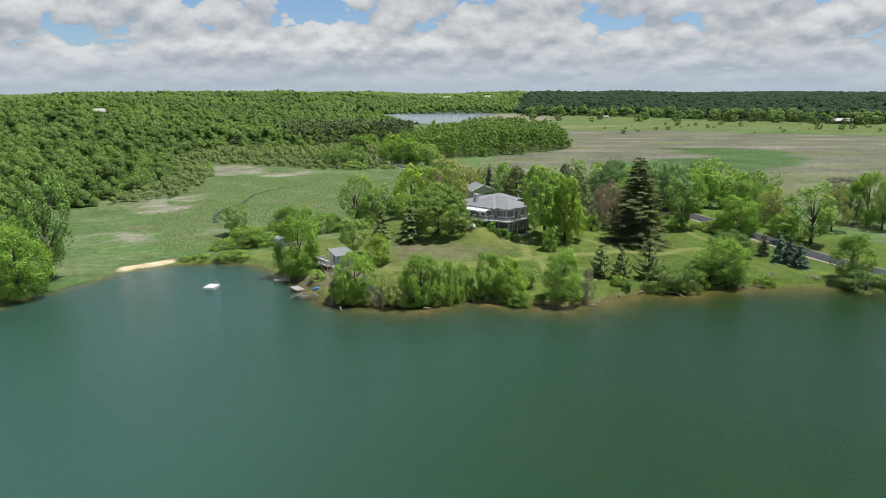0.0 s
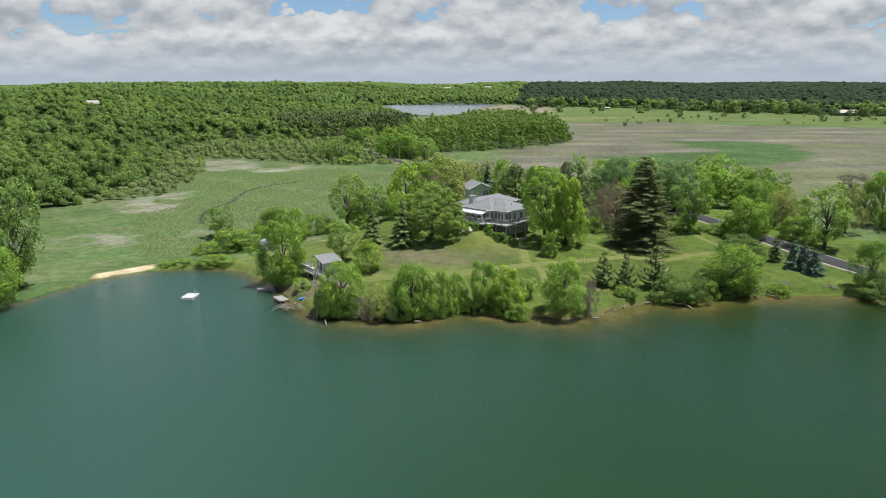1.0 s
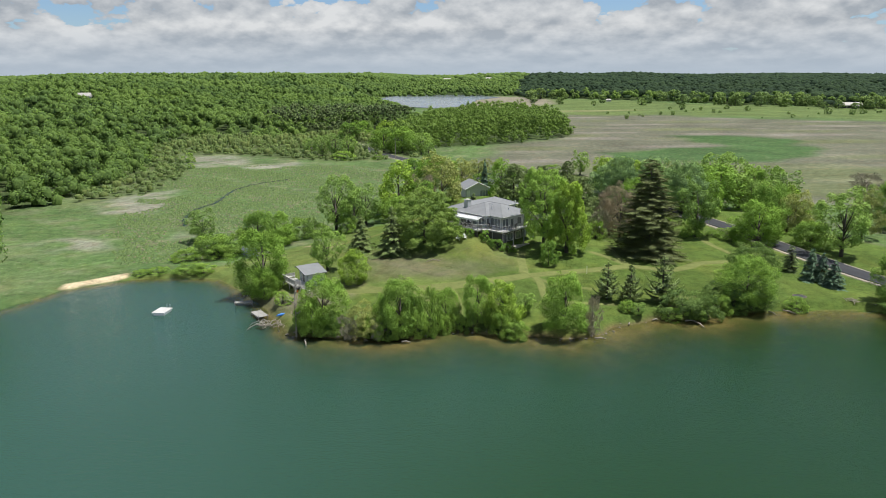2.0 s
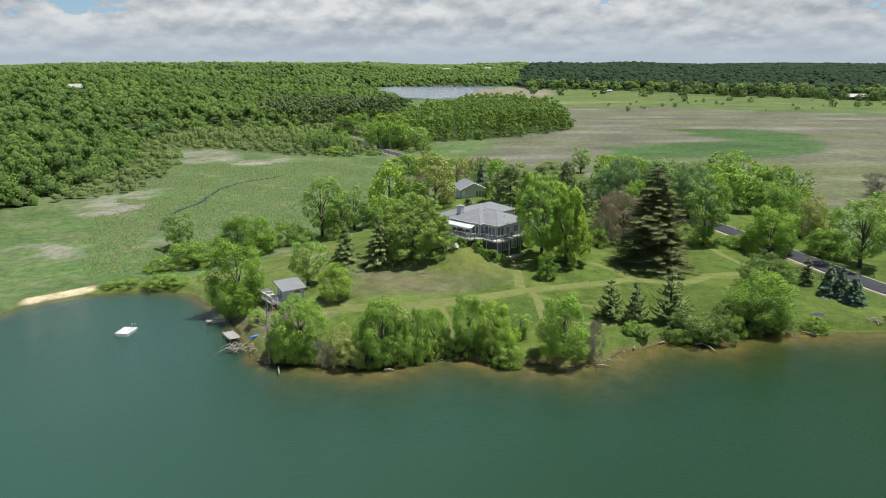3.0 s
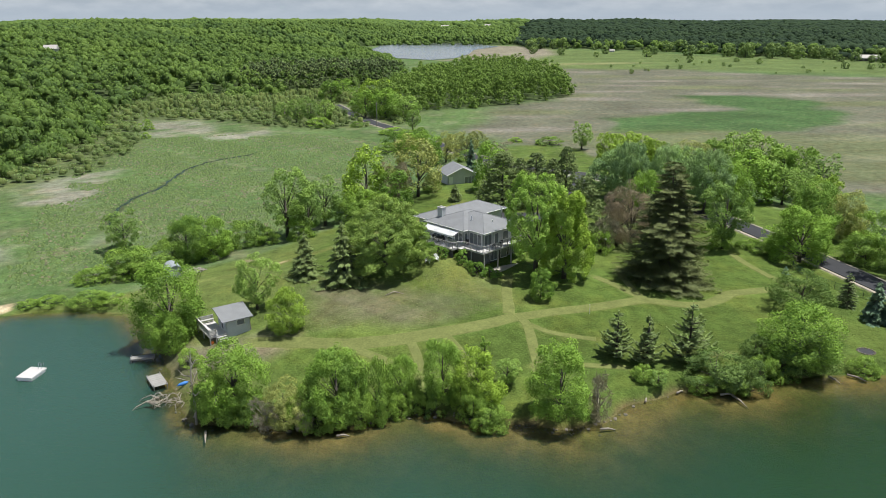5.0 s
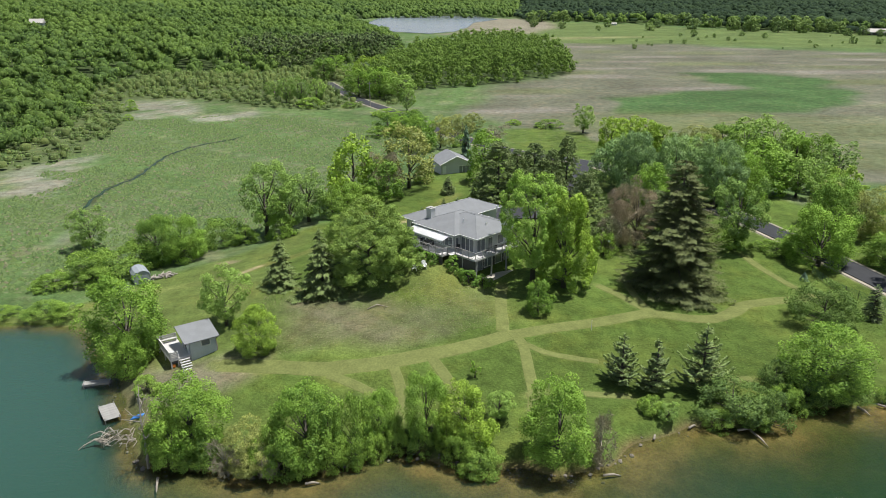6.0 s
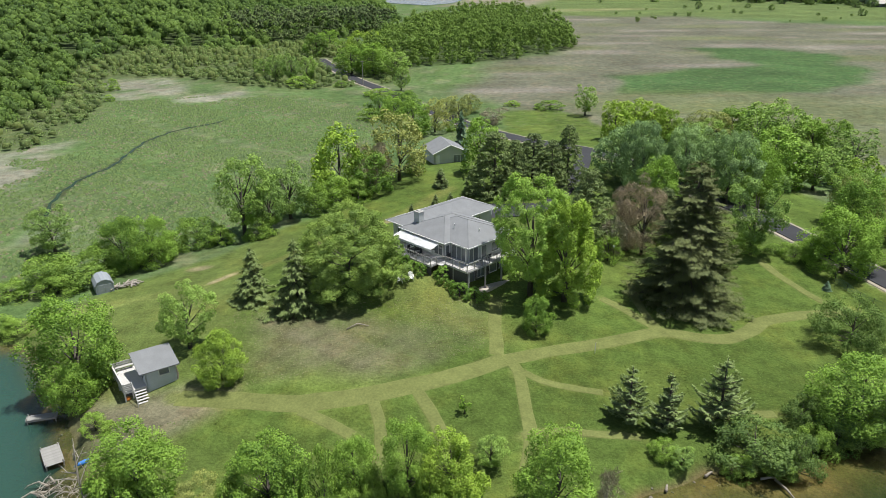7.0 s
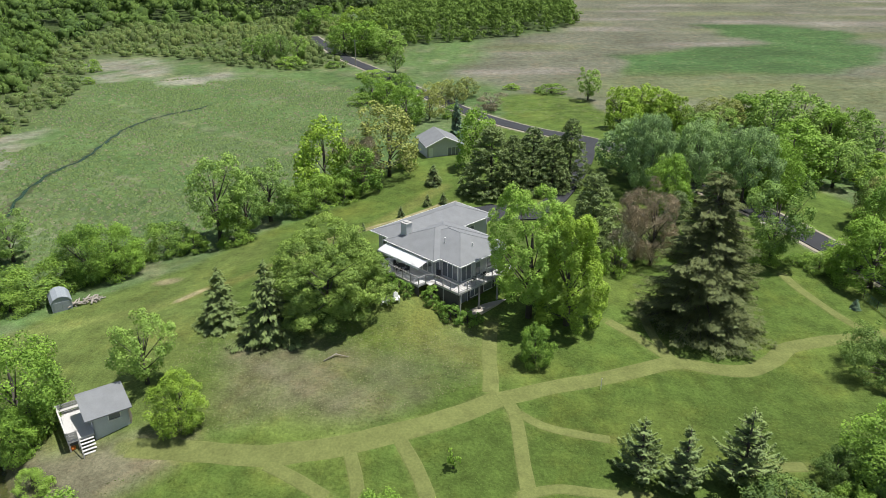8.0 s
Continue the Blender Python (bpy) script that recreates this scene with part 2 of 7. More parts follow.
    bump = node(t, "ShaderNodeBump", Strength=0.7, Distance=0.25)
    link(sizes[2], bump.inputs["Height"])
    link(bump.outputs[0], bsdf.inputs["Normal"])
    return m


def water_material():
    """Green lake water: turbid with depth, clear at the edge, rippled gloss above."""
    m = bpy.data.materials.new("lake_water")
    m.use_nodes = True
    t = m.node_tree
    t.nodes.clear()
    link = t.links.new
    out = t.nodes.new("ShaderNodeOutputMaterial")
    depth = t.nodes.new("ShaderNodeAttribute")
    depth.attribute_name = "murk"
    where = t.nodes.new("ShaderNodeTexCoord")
    drift = node(t, "ShaderNodeTexNoise", Scale=0.02, Detail=4.0, Roughness=0.6)
    link(where.outputs["Object"], drift.inputs["Vector"])
    ramp = t.nodes.new("ShaderNodeValToRGB")
    ramp.color_ramp.elements[0].position, ramp.color_ramp.elements[1].position = 0.3, 0.75
    ramp.color_ramp.elements[0].color, ramp.color_ramp.elements[1].color = (0.0105, 0.038, 0.012, 1), (0.0155, 0.046, 0.0135, 1)
    link(drift.outputs["Fac"], ramp.inputs[0])
    # sky reflection on the left of the lake, painted as a paler body colour
    sky_sheen = t.nodes.new("ShaderNodeAttribute")
    sky_sheen.attribute_name = "sky_sheen"
    tint = t.nodes.new("ShaderNodeMixRGB")
    link(sky_sheen.outputs["Fac"], tint.inputs[0])
    link(ramp.outputs[0], tint.inputs[1])
    tint.inputs[2].default_value = (0.030, 0.080, 0.061, 1)
    body, clear, gloss = t.nodes.new("ShaderNodeBsdfDiffuse"), t.nodes.new("ShaderNodeBsdfTransparent"), t.nodes.new("ShaderNodeBsdfGlossy")
    clear.inputs["Color"].default_value = (0.80, 0.85, 0.70, 1)
    link(tint.outputs[0], body.inputs["Color"])
    under, top = t.nodes.new("ShaderNodeMixShader"), t.nodes.new("ShaderNodeMixShader")
    link(depth.outputs["Fac"], under.inputs[0])
    link(clear.outputs[0], under.inputs[1])
    link(body.outputs[0], under.inputs[2])
    fres = node(t, "ShaderNodeFresnel", IOR=1.33)
    small = node(t, "ShaderNodeTexNoise", Scale=2.2, Detail=5.0, Roughness=0.62)
    stretch = t.nodes.new("ShaderNodeMapping")
    stretch.inputs["Rotation"].default_value = (0, 0, radians(25))
    stretch.inputs["Scale"].default_value = (0.55, 1.6, 1.0)
    link(where.outputs["Object"], stretch.inputs["Vector"])
    link(stretch.outputs[0], small.inputs["Vector"])
    bump = node(t, "ShaderNodeBump", Strength=0.6, Distance=0.14)
    link(small.outputs["Fac"], bump.inputs["Height"])
    link(bump.outputs[0], fres.inputs["Normal"])
    link(bump.outputs[0], gloss.inputs["Normal"])
    gloss.inputs["Roughness"].default_value = 0.09
    link(fres.outputs[0], top.inputs[0])
    link(under.outputs[0], top.inputs[1])
    link(gloss.outputs[0], top.inputs[2])
    link(top.outputs[0], out.inputs["Surface"])
    return m


GROUND, WATER = ground_material(), water_material()
LEAF = {
    "maple": leaf_material("maple_leaves", (0.190, 0.320, 0.052)),
    "yellow": leaf_material("young_leaves", (0.255, 0.380, 0.054)),
    "fresh": leaf_material("fresh_leaves", (0.245, 0.385, 0.078)),
    "oak": leaf_material("oak_leaves", (0.245, 0.352, 0.080)),
    "loose": leaf_material("thin_leaves", (0.225, 0.345, 0.084)),
    "shrub": leaf_material("shrub_leaves", (0.215, 0.338, 0.063)),
    "dusk": leaf_material("dull_leaves", (0.135, 0.215, 0.058)),
    "silver": leaf_material("silver_leaves", (0.250, 0.370, 0.150)),
    "tan": leaf_material("budding_leaves", (0.290, 0.325, 0.105)),
    "spruce": leaf_material("spruce_needles", (0.132, 0.158, 0.062), 0.26, 0.14),
    "fir": leaf_material("fir_needles", (0.165, 0.225, 0.088), 0.34, 0.16),
    "pine": leaf_material("pine_needles", (0.225, 0.300, 0.120), 0.3, 0.15),
    "darkpine": leaf_material("dark_needles", (0.178, 0.240, 0.098), 0.3, 0.12),
    "blue": leaf_material("blue_needles", (0.125, 0.205, 0.135), 0.3, 0.12),
    "bare": leaf_material("reddish_twigs", (0.370, 0.305, 0.225), 0.3, 0.1),
    "brush": leaf_material("grey_twigs", (0.297, 0.270, 0.194), 0.3, 0.1),
    "wood": leaf_material("woodland_leaves", (0.126, 0.206, 0.044), 0.38),
    # cloud shadow over the right-hand forest, put into the leaf colour
    "darkwood": leaf_material("cloud_shaded_woodland_leaves", (0.050, 0.088, 0.036), 0.3, 0.2),
    "grass": leaf_material("rough_grass", (0.098, 0.150, 0.033), 0.18, 0.3),
    "sedge": leaf_material("marsh_sedge", (0.120, 0.180, 0.064), 0.3, 0.35),
    "drygrass": leaf_material("dry_grass", (0.195, 0.195, 0.115), 0.2, 0.3),
    "field": leaf_material("field_tree_leaves", (0.190, 0.272, 0.088)),
    "garden": leaf_material("garden_shrub_leaves", (0.180, 0.310, 0.062)),
    "scrub": leaf_material("scrub_leaves", (0.150, 0.225, 0.076), 0.35),
}
CANOPY = {
    "wood": canopy_material("woodland_canopy", (0.094, 0.152, 0.041), 0.4),
    # same cloud shadow, put into the crowns' colour
    "darkwood": canopy_material("cloud_shaded_canopy", (0.028, 0.050, 0.026), 0.35),
    "conifer": canopy_material("conifer_canopy", (0.055, 0.076, 0.034), 0.35),
    "scrub": canopy_material("scrub_canopy", (0.130, 0.170, 0.060), 0.35),
}
BARK = material("bark", (0.085, 0.076, 0.064), 0.9, vary=0.35, scale=2, fine=18, relief=0.03)
DRIFT = material("driftwood", (0.29, 0.26, 0.215), 0.9, vary=0.35, scale=2, fine=18, relief=0.01)
MOWN = material("mown_grass", (0.150, 0.172, 0.058), 0.95, vary=0.32, scale=0.6, fine=4.0, relief=0.02, spec=0.1)
PALE_WOOD = material("weathered_wood", (0.34, 0.31, 0.27), 0.9, vary=0.3, scale=2, fine=18, relief=0.01)


# ---- helpers ----
def quads_object(name, verts, mat, parent=None, soft=None, tint=None):
    """A mesh of separate four-cornered faces, from an array of corners."""
    n = len(verts) // 4
    me = bpy.data.meshes.new(name)
    me.vertices.add(4 * n)
    me.loops.add(4 * n)
    me.polygons.add(n)
    me.vertices.foreach_set("co", np.asarray(verts, np.float32).ravel())
    me.loops.foreach_set("vertex_index", np.arange(4 * n, dtype=np.int32))
    me.polygons.foreach_set("loop_start", np.arange(0, 4 * n, 4, dtype=np.int32))
    me.update(calc_edges=True)
    if soft is not None:
        me.shade_smooth()
        me.normals_split_custom_set_from_vertices(np.repeat(soft, 4, 0).tolist())
    if tint is not None:
        me.attributes.new("tint", "FLOAT", "POINT").data.foreach_set("value", np.repeat(tint, 4).astype(np.float32))
    me.materials.append(mat)
    ob = new(name, me)
    ob.parent = parent
    return ob


def part(name, bm, mat, parent=None, label="", smooth=False):
    me = bpy.data.meshes.new(name)
    bm.normal_update()
    bm.to_mesh(me)
    bm.free()
    me.materials.append(mat)
    if smooth:
        me.shade_smooth()
    ob = new(name, me)
    ob.parent = parent
    return tagged(ob, label)


def box(bm, x0, y0, z0, x1, y1, z1, m=None, bevel=0.0):
    made = bmesh.ops.create_cube(bm, size=1)["verts"]
    place = Matrix.Translation(((x0 + x1) / 2, (y0 + y1) / 2, (z0 + z1) / 2)) @ Matrix.Diagonal((abs(x1 - x0), abs(y1 - y0), abs(z1 - z0), 1))
    bmesh.ops.transform(bm, matrix=(m or Matrix()) @ place, verts=made)
    if bevel:
        edges = list({e for v in made for e in v.link_edges})
        bmesh.ops.bevel(bm, geom=edges, offset=bevel, segments=1, affect="EDGES")
    return bm


def boxes(*rows, m=None, bevel=0.0):
    bm = bmesh.new()
    for r in rows:
        box(bm, *r, m=m, bevel=bevel)
    return bm


def tube(bm, points, radii, sides=6):
    """A tapering round limb along the points."""
    rings = []
    pts = [Vector(p) for p in points]
    for i, (p, r) in enumerate(zip(pts, radii)):
        d = (pts[min(i + 1, len(pts) - 1)] - pts[max(i - 1, 0)]).normalized()
        q = d.to_track_quat("Z", "Y").to_matrix()
        rings.append([bm.verts.new(p + q @ Vector((r * math.cos(2 * math.pi * k / sides), r * math.sin(2 * math.pi * k / sides), 0))) for k in range(sides)])
    for a, b in zip(rings, rings[1:]):
        for k in range(sides):
            bm.faces.new((a[k], a[(k + 1) % sides], b[(k + 1) % sides], b[k]))
    bm.faces.new(rings[-1])
    bm.faces.new(rings[0][::-1])
    return bm


def slab(points, z0, z1):
    """An upright prism over a plan outline."""
    bm = bmesh.new()
    low = [bm.verts.new((x, y, z0)) for x, y in points]
    high = [bm.verts.new((x, y, z1)) for x, y in points]
    bm.faces.new(low[::-1])
    bm.faces.new(high)
    n = len(points)
    for i in range(n):
        bm.faces.new((low[i], low[(i + 1) % n], high[(i + 1) % n], high[i]))
    bmesh.ops.recalc_face_normals(bm, faces=bm.faces)
    return bm


# ---- lie of the land ----
SHORE = [(216, 72), (144, 100.8), (102, 121.2), (79.2, 128.4), (69.6, 131.4), (60, 131.8), (55.2, 131.5), (48, 130.3), (42, 126.6), (35.4, 126.7),
         (29.4, 124.1), (25.6, 120.5), (21.1, 118.3), (17.8, 119.3), (14.2, 119.9), (9.6, 120.8), (4.8, 122.8), (1, 121.1), (-4.6, 118.4), (-10.8, 119.5),
         (-16.8, 119.9), (-19.8, 120.2), (-22.6, 123.8), (-24.6, 128.4), (-28.4, 134.6), (-33, 142.6), (-40.2, 151.6), (-48.6, 152.6), (-55.2, 151.9), (-61.2, 148.8),
         (-65.8, 145.2), (-69.6, 135), (-73.2, 128.4), (-76.8, 117.6), (-91.2, 100.8), (-132, 74.4), (-252, -24), (-276, -360), (0, -624), (312, -360)]
MOUNDS = [(6.07, 7.2, 169.2, 24, 18), (3.22, 14.4, 211.2, 28.8, 28.8), (2.78, 64.8, 192, 26.4, 31.2), (1.64, 36, 153.6, 26.4, 15.6),
          (2.39, -16.8, 153.6, 16.8, 14.4), (2.32, 2.4, 140.4, 19.2, 9.6), (1.99, 43.2, 235.2, 31.2, 24),
          (-1.25, 18.8, 158.6, 6.5, 6), (1.1, 6.2, 159.6, 5.5, 4.2)]


def outline_distance(outline, x, y):
    """Distance to a closed outline, positive outside it."""
    x, y = np.asarray(x, float), np.asarray(y, float)
    best, inside = np.full(x.shape, 1e9), np.zeros(x.shape, bool)
    for (x1, y1), (x2, y2) in zip(outline, outline[1:] + outline[:1]):
        dx, dy = x2 - x1, y2 - y1
        k = np.clip(((x - x1) * dx + (y - y1) * dy) / (dx * dx + dy * dy), 0, 1)
        best = np.minimum(best, np.hypot(x - x1 - k * dx, y - y1 - k * dy))
        inside ^= ((y1 > y) != (y2 > y)) & (x < dx * (y - y1) / (dy if dy else 1e-9) + x1)
    return np.where(inside, -best, best)


def line_distance(points, x, y):
    best = np.full(np.shape(x), 1e9)
    for (x1, y1), (x2, y2) in zip(points, points[1:]):
        dx, dy = x2 - x1, y2 - y1
        k = np.clip(((x - x1) * dx + (y - y1) * dy) / (dx * dx + dy * dy), 0, 1)
        best = np.minimum(best, np.hypot(x - x1 - k * dx, y - y1 - k * dy))
    return best


def ease(a, b, v):
    k = np.clip((v - a) / (b - a), 0, 1)
    return k * k * (3 - 2 * k)


def wobble(x, y, size, seed=0):
    """A smooth wandering value of about -1 to 1, by crossing waves."""
    a = np.sin(x / size + 1.3 * seed) * np.cos(y / size * 1.13 - seed) + np.sin((0.62 * x + 0.8 * y) / size * 1.7 + 2.1 * seed)
    return 0.5 * (a + 0.6 * np.sin((0.8 * x - 0.57 * y) / size * 3.1 + seed))


def height(x, y):
    """The ground's height; the lake's surface is 0."""
    x, y = np.asarray(x, float), np.asarray(y, float)
    s = outline_distance(SHORE, x, y)
    steep = ease(-15, -24, x)
    bed = -0.08 - 0.07 * np.minimum(-s, 9) - 0.5 * ease(2, 8, -s) - 2.6 * ease(7, 22, -s) - 1.8 * steep * ease(0, 5, -s)
    z = 0.35 + 0.12 * wobble(x, y, 17)
    for a, x0, y0, sx, sy in MOUNDS:
        z = z + a * np.exp(-((x - x0) / sx) ** 2 - ((y - y0) / sy) ** 2)
    z = z + 0.75 * np.exp(-((x - 12) / 75) ** 2 - ((y - 127) / 15) ** 2)
    z = -0.1 + ease(0, 2.4, s + 0.5 * wobble(x, y, 2.3, 3)) * (0.1 + z)
    left = ease(-80, -270, x) * ease(0, 640, -x - 110 + 0.45 * (y - 250))
    left = left * (1 - 0.75 * ease(0.50, 0.60, -x / np.maximum(y, 60)) * ease(500, 900, y))
    right = ease(980, 1500, y + 0.35 * (x - 250)) * ease(80, 320, x)
    far = ease(1450, 2500, y)
    z = z + (22 + 5 * wobble(x, y, 150, 2)) * left + (8 + 2 * wobble(x, y, 150, 4)) * right * (1 - 0.3 * far) + (19 + 6 * wobble(x, y, 330, 1)) * far * (1 - 0.8 * left) * (1 - 0.35 * ease(150, 800, x))
    z = z + 9 * np.exp(-((x - 640) / 80) ** 2 - ((y - 2650) / 400) ** 2)
    z = z + 0.8 * ease(560, 900, y) * ease(90, 250, x) + 30 * ease(-900, -1600, y)
    return np.where(s < 0, bed, z)


# ---- ground, one sheet ----
def spread(core, reach, first, growth):
    """Grid lines: the core, then steps that grow towards the reach on each side."""
    lines, gap, v = list(core), first, core[0]
    low, high = reach
    while v > low:
        gap *= growth
        v -= gap
        lines.insert(0, max(v, low))
    gap, v = first, core[-1]
    while v < high:
        gap *= growth
        v += gap
        lines.append(min(v, high))
    return np.array(lines)


def sheet(name, xs, ys, mat, zed):
    x, y = np.meshgrid(xs, ys)
    x, y = x.ravel(), y.ravel()
    z = zed(x, y)
    n, m = len(xs), len(ys)
    i = (np.arange(m - 1)[:, None] * n + np.arange(n - 1)).ravel()
    faces = np.stack([i, i + 1, i + n + 1, i + n], 1).astype(np.int32)
    me = bpy.data.meshes.new(name)
    me.vertices.add(len(x))
    me.loops.add(faces.size)
    me.polygons.add(len(faces))
    me.vertices.foreach_set("co", np.stack([x, y, z], 1).astype(np.float32).ravel())
    me.loops.foreach_set("vertex_index", faces.ravel())
    me.polygons.foreach_set("loop_start", np.arange(0, faces.size, 4, dtype=np.int32))
    me.update(calc_edges=True)
    me.shade_smooth()
    me.materials.append(mat)
    return new(name, me), x, y, z


DRIVE = [(88, 132), (80, 152), (74.5, 168), (69, 182), (60, 205), (50, 231), (44, 242), (36, 252), (28, 264), (16, 284), (4, 308), (-8, 334), (-16, 350), (-24, 366), (-38, 402), (-48, 430)]
SPUR = [(44, 240), (40, 222), (31, 200), (24, 194), (19, 197)]
# mown paths through the rough grass
PATHS = [
    [(-17.3, 136.9), (-13.9, 136.4), (-8.7, 135.6), (-3.7, 135.1), (1.7, 135.8), (6.4, 137.2), (12.2, 139.8), (18.2, 143.7)],
    [(18.2, 143.5), (18.9, 141.9), (19.3, 138.7), (19.3, 134.9), (19.4, 131), (18.4, 126)],
    [(19.2, 141.6), (21.6, 139.8), (24.8, 138.9), (28.3, 138.3)],
    [(-3.9, 134.3), (-0.9, 132.6), (2.4, 130.5)], [(3.6, 135.6), (4.4, 133), (4.8, 130.5), (4.9, 126)], [(7.8, 137.5), (9.4, 134.3), (10.8, 130.8), (12, 126)],
    [(16.9, 144), (17.1, 147.9), (17.3, 153.8), (18, 158)], [(31.4, 158.3), (34.1, 155.4), (36, 152.6), (38, 150.3)], [(36.8, 164.5), (36.2, 158.6), (36.5, 154.5), (37.4, 151)],
    [(63.1, 158.2), (61, 163.2), (59.6, 168.5), (58.8, 173.3)], [(38.1, 134.2), (41.9, 135), (45.4, 135.2)], [(18.3, 131), (22, 132), (25.3, 131.7), (30.5, 131.3)],
    [(17.4, 143.2), (23.9, 145.8), (29.9, 147.7), (37.1, 150.3), (41.8, 149.6), (45.5, 149.6), (48.6, 151.6), (52, 154.5), (57.3, 156.3), (65.3, 158.3)],
]
PATH_WIDTHS = [2.1, 1.2, 0.9, 1.1, 1.1, 1.2, 1.4, 1.2, 0.9, 1.1, 1.1, 0.9, 1.7]


def mask(outline, x, y, soft, wander=0.0, seed=0):
    d = outline_distance(outline, x, y) + wander * wobble(x, y, 2.5 * soft + 1.5, seed)
    return ease(soft, -soft, d)


HEADLAND = [(-62, 147), (-46, 157), (-30, 172), (-16, 190), (-2, 206), (4, 230), (30, 275), (52, 262), (66, 238), (84, 200), (110, 150), (104, 118), (60, 124), (20, 112), (-30, 112), (-46, 146)]


def marshy(x, y):
    """How far the ground is tussocky marsh: all but the lawn, the lake bed and the distance."""
    return (1 - mask(HEADLAND, x, y, 2.2, 1.5, 1)) * ease(2.0, 5.0, outline_distance(SHORE, x, y)) * ease(900, 400, np.hypot(x, y))


def tones(x, y):
    """The ground's own colours: grass, reeds, sand, tracks."""
    def lay(base, colour, amount):
        return base + (np.array(colour) - base) * amount[:, None]
    s = outline_distance(SHORE, x, y)
    c = np.tile(np.array((0.088, 0.148, 0.050)), (len(x), 1))
    c = lay(c, (0.125, 0.150, 0.078), 0.4 * ease(-0.2, 0.9, wobble(x, y, 13, 5)))
    c = lay(c, (0.175, 0.182, 0.112), 0.5 * ease(0.3, 0.9, wobble(x, y, 5.1, 2) + 0.4 * wobble(x, y, 1.9, 8)))
    c = lay(c, (0.060, 0.110, 0.038), 0.5 * ease(0.2, 0.9, wobble(x, y, 7.3, 9)))
    # reed marsh beyond the headland
    reeds = mask([(85, 240), (46, 290), (20, 345), (22, 395), (70, 455), (84, 560), (66, 720), (120, 790), (260, 640), (420, 560), (700, 520), (700, 250), (180, 215)], x, y, 9, 8, 2)
    c = lay(c, (0.126, 0.131, 0.094), reeds)
    c = lay(c, (0.190, 0.182, 0.150), reeds * ease(0.25, 0.8, wobble(0.4 * x, 1.7 * y, 16, 7)))
    c = lay(c, (0.125, 0.140, 0.075), reeds * ease(0.3, 0.9, wobble(0.5 * x, 1.4 * y, 24, 3)))
    c = lay(c, (0.052, 0.108, 0.034), mask([(78, 372), (77, 332), (110, 330), (146, 338), (182, 365), (204, 434), (190, 476), (140, 470), (146, 430), (158, 408), (104, 388)], x, y, 3.5, 5, 1) * 0.95)
    c = lay(c, (0.120, 0.150, 0.060), mask([(60, 262), (45, 320), (75, 335), (160, 330), (240, 300), (220, 240), (130, 232)], x, y, 10, 8, 4) * 0.6)
    # hay field and rise beyond
    field = mask([(85, 720), (130, 1150), (260, 1040), (345, 905), (480, 800), (820, 740), (820, 560), (420, 590), (230, 690)], x, y, 12, 10, 6)
    c = lay(c, (0.105, 0.150, 0.050), field)
    c = lay(c, (0.210, 0.215, 0.105), field * ease(0.5, 0.9, wobble(0.3 * x, 1.2 * y, 40, 9)))
    # pale dead reed in the green marsh
    for outline in PALE_REED:
        c = lay(c, (0.250, 0.242, 0.202), 0.8 * mask(outline, x, y, 4, 6, 8) * ease(-1.0, 0.3, wobble(x, y, 5.3, 4) + 0.6 * wobble(y, x, 2.9, 2)))
    # wet black mud along the stream
    c = lay(c, (0.040, 0.048, 0.024), 0.8 * ease(1.7, 0.3, line_distance(STREAM, x, y) + 0.9 * wobble(x, y, 2.1, 6)))
    # damp scrub ground
    c = lay(c, (0.098, 0.132, 0.052), mask(SCRUB, x, y, 6, 5, 3))
    # mud flats beside the far pond
    c = lay(c, (0.230, 0.205, 0.165), mask([(0, 845), (30, 905), (40, 1130), (90, 1300), (160, 1200), (150, 990), (95, 860)], x, y, 12, 6, 1) * 0.8)
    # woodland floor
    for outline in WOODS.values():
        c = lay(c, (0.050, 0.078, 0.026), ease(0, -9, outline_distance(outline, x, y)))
    # lawn of the headland
    lawn = mask(HEADLAND, x, y, 2.2, 1.5, 1)
    c = lay(c, (0.082, 0.128, 0.028), lawn)
    lawn = np.maximum(lawn, mask([(28.3, 300), (42, 304), (54, 294), (55, 282), (58.5, 263), (58.3, 241), (44, 246), (28.5, 281)], x, y, 1.5, 1.0, 2))
    c = lay(c, (0.082, 0.128, 0.028), lawn)
    c = lay(c, (0.118, 0.158, 0.036), lawn * 0.55 * ease(0.1, 0.9, wobble(x, y, 6, 4)))
    c = lay(c, (0.150, 0.140, 0.088), mask([(-13.5, 150.6), (-10.3, 153.9), (-4.7, 151.7), (1.2, 151.1), (6.5, 148.5), (8.0, 143.5), (2.6, 139.0), (-2.3, 137.4), (-8.9, 137.6), (-11.7, 142.3)], x, y, 2.6, 2.4, 2) * (0.66 + 0.2 * wobble(x, y, 2.6, 7) + 0.14 * wobble(x, y, 0.9, 3)))
    c = lay(c, (0.150, 0.182, 0.052), 0.75 * mask([(4, 157), (8, 161), (14, 160), (17, 155), (20, 147), (14, 146), (8, 151)], x, y, 2.5, 2, 6))
    c = lay(c, (0.105, 0.130, 0.055), mask([(3, 151), (14, 153), (16, 146), (8, 141), (2, 140)], x, y, 3, 3, 5) * 0.5)
    c = lay(c, (0.150, 0.170, 0.050), lawn * 0.8 * ease(2.4, 0.5, line_distance([(-62, 146), (-40, 160), (-24, 164), (-12, 171), (2, 190), (12, 207)], x, y)))
    c = lay(c, (0.128, 0.165, 0.050), lawn * 0.6 * ease(-10, -20, x + 4 * wobble(x, y, 6, 2)))
    c = lay(c, (0.280, 0.235, 0.150), 0.7 * ease(1.6, 0.5, np.hypot((x + 26) / 1.7, y - 173)))
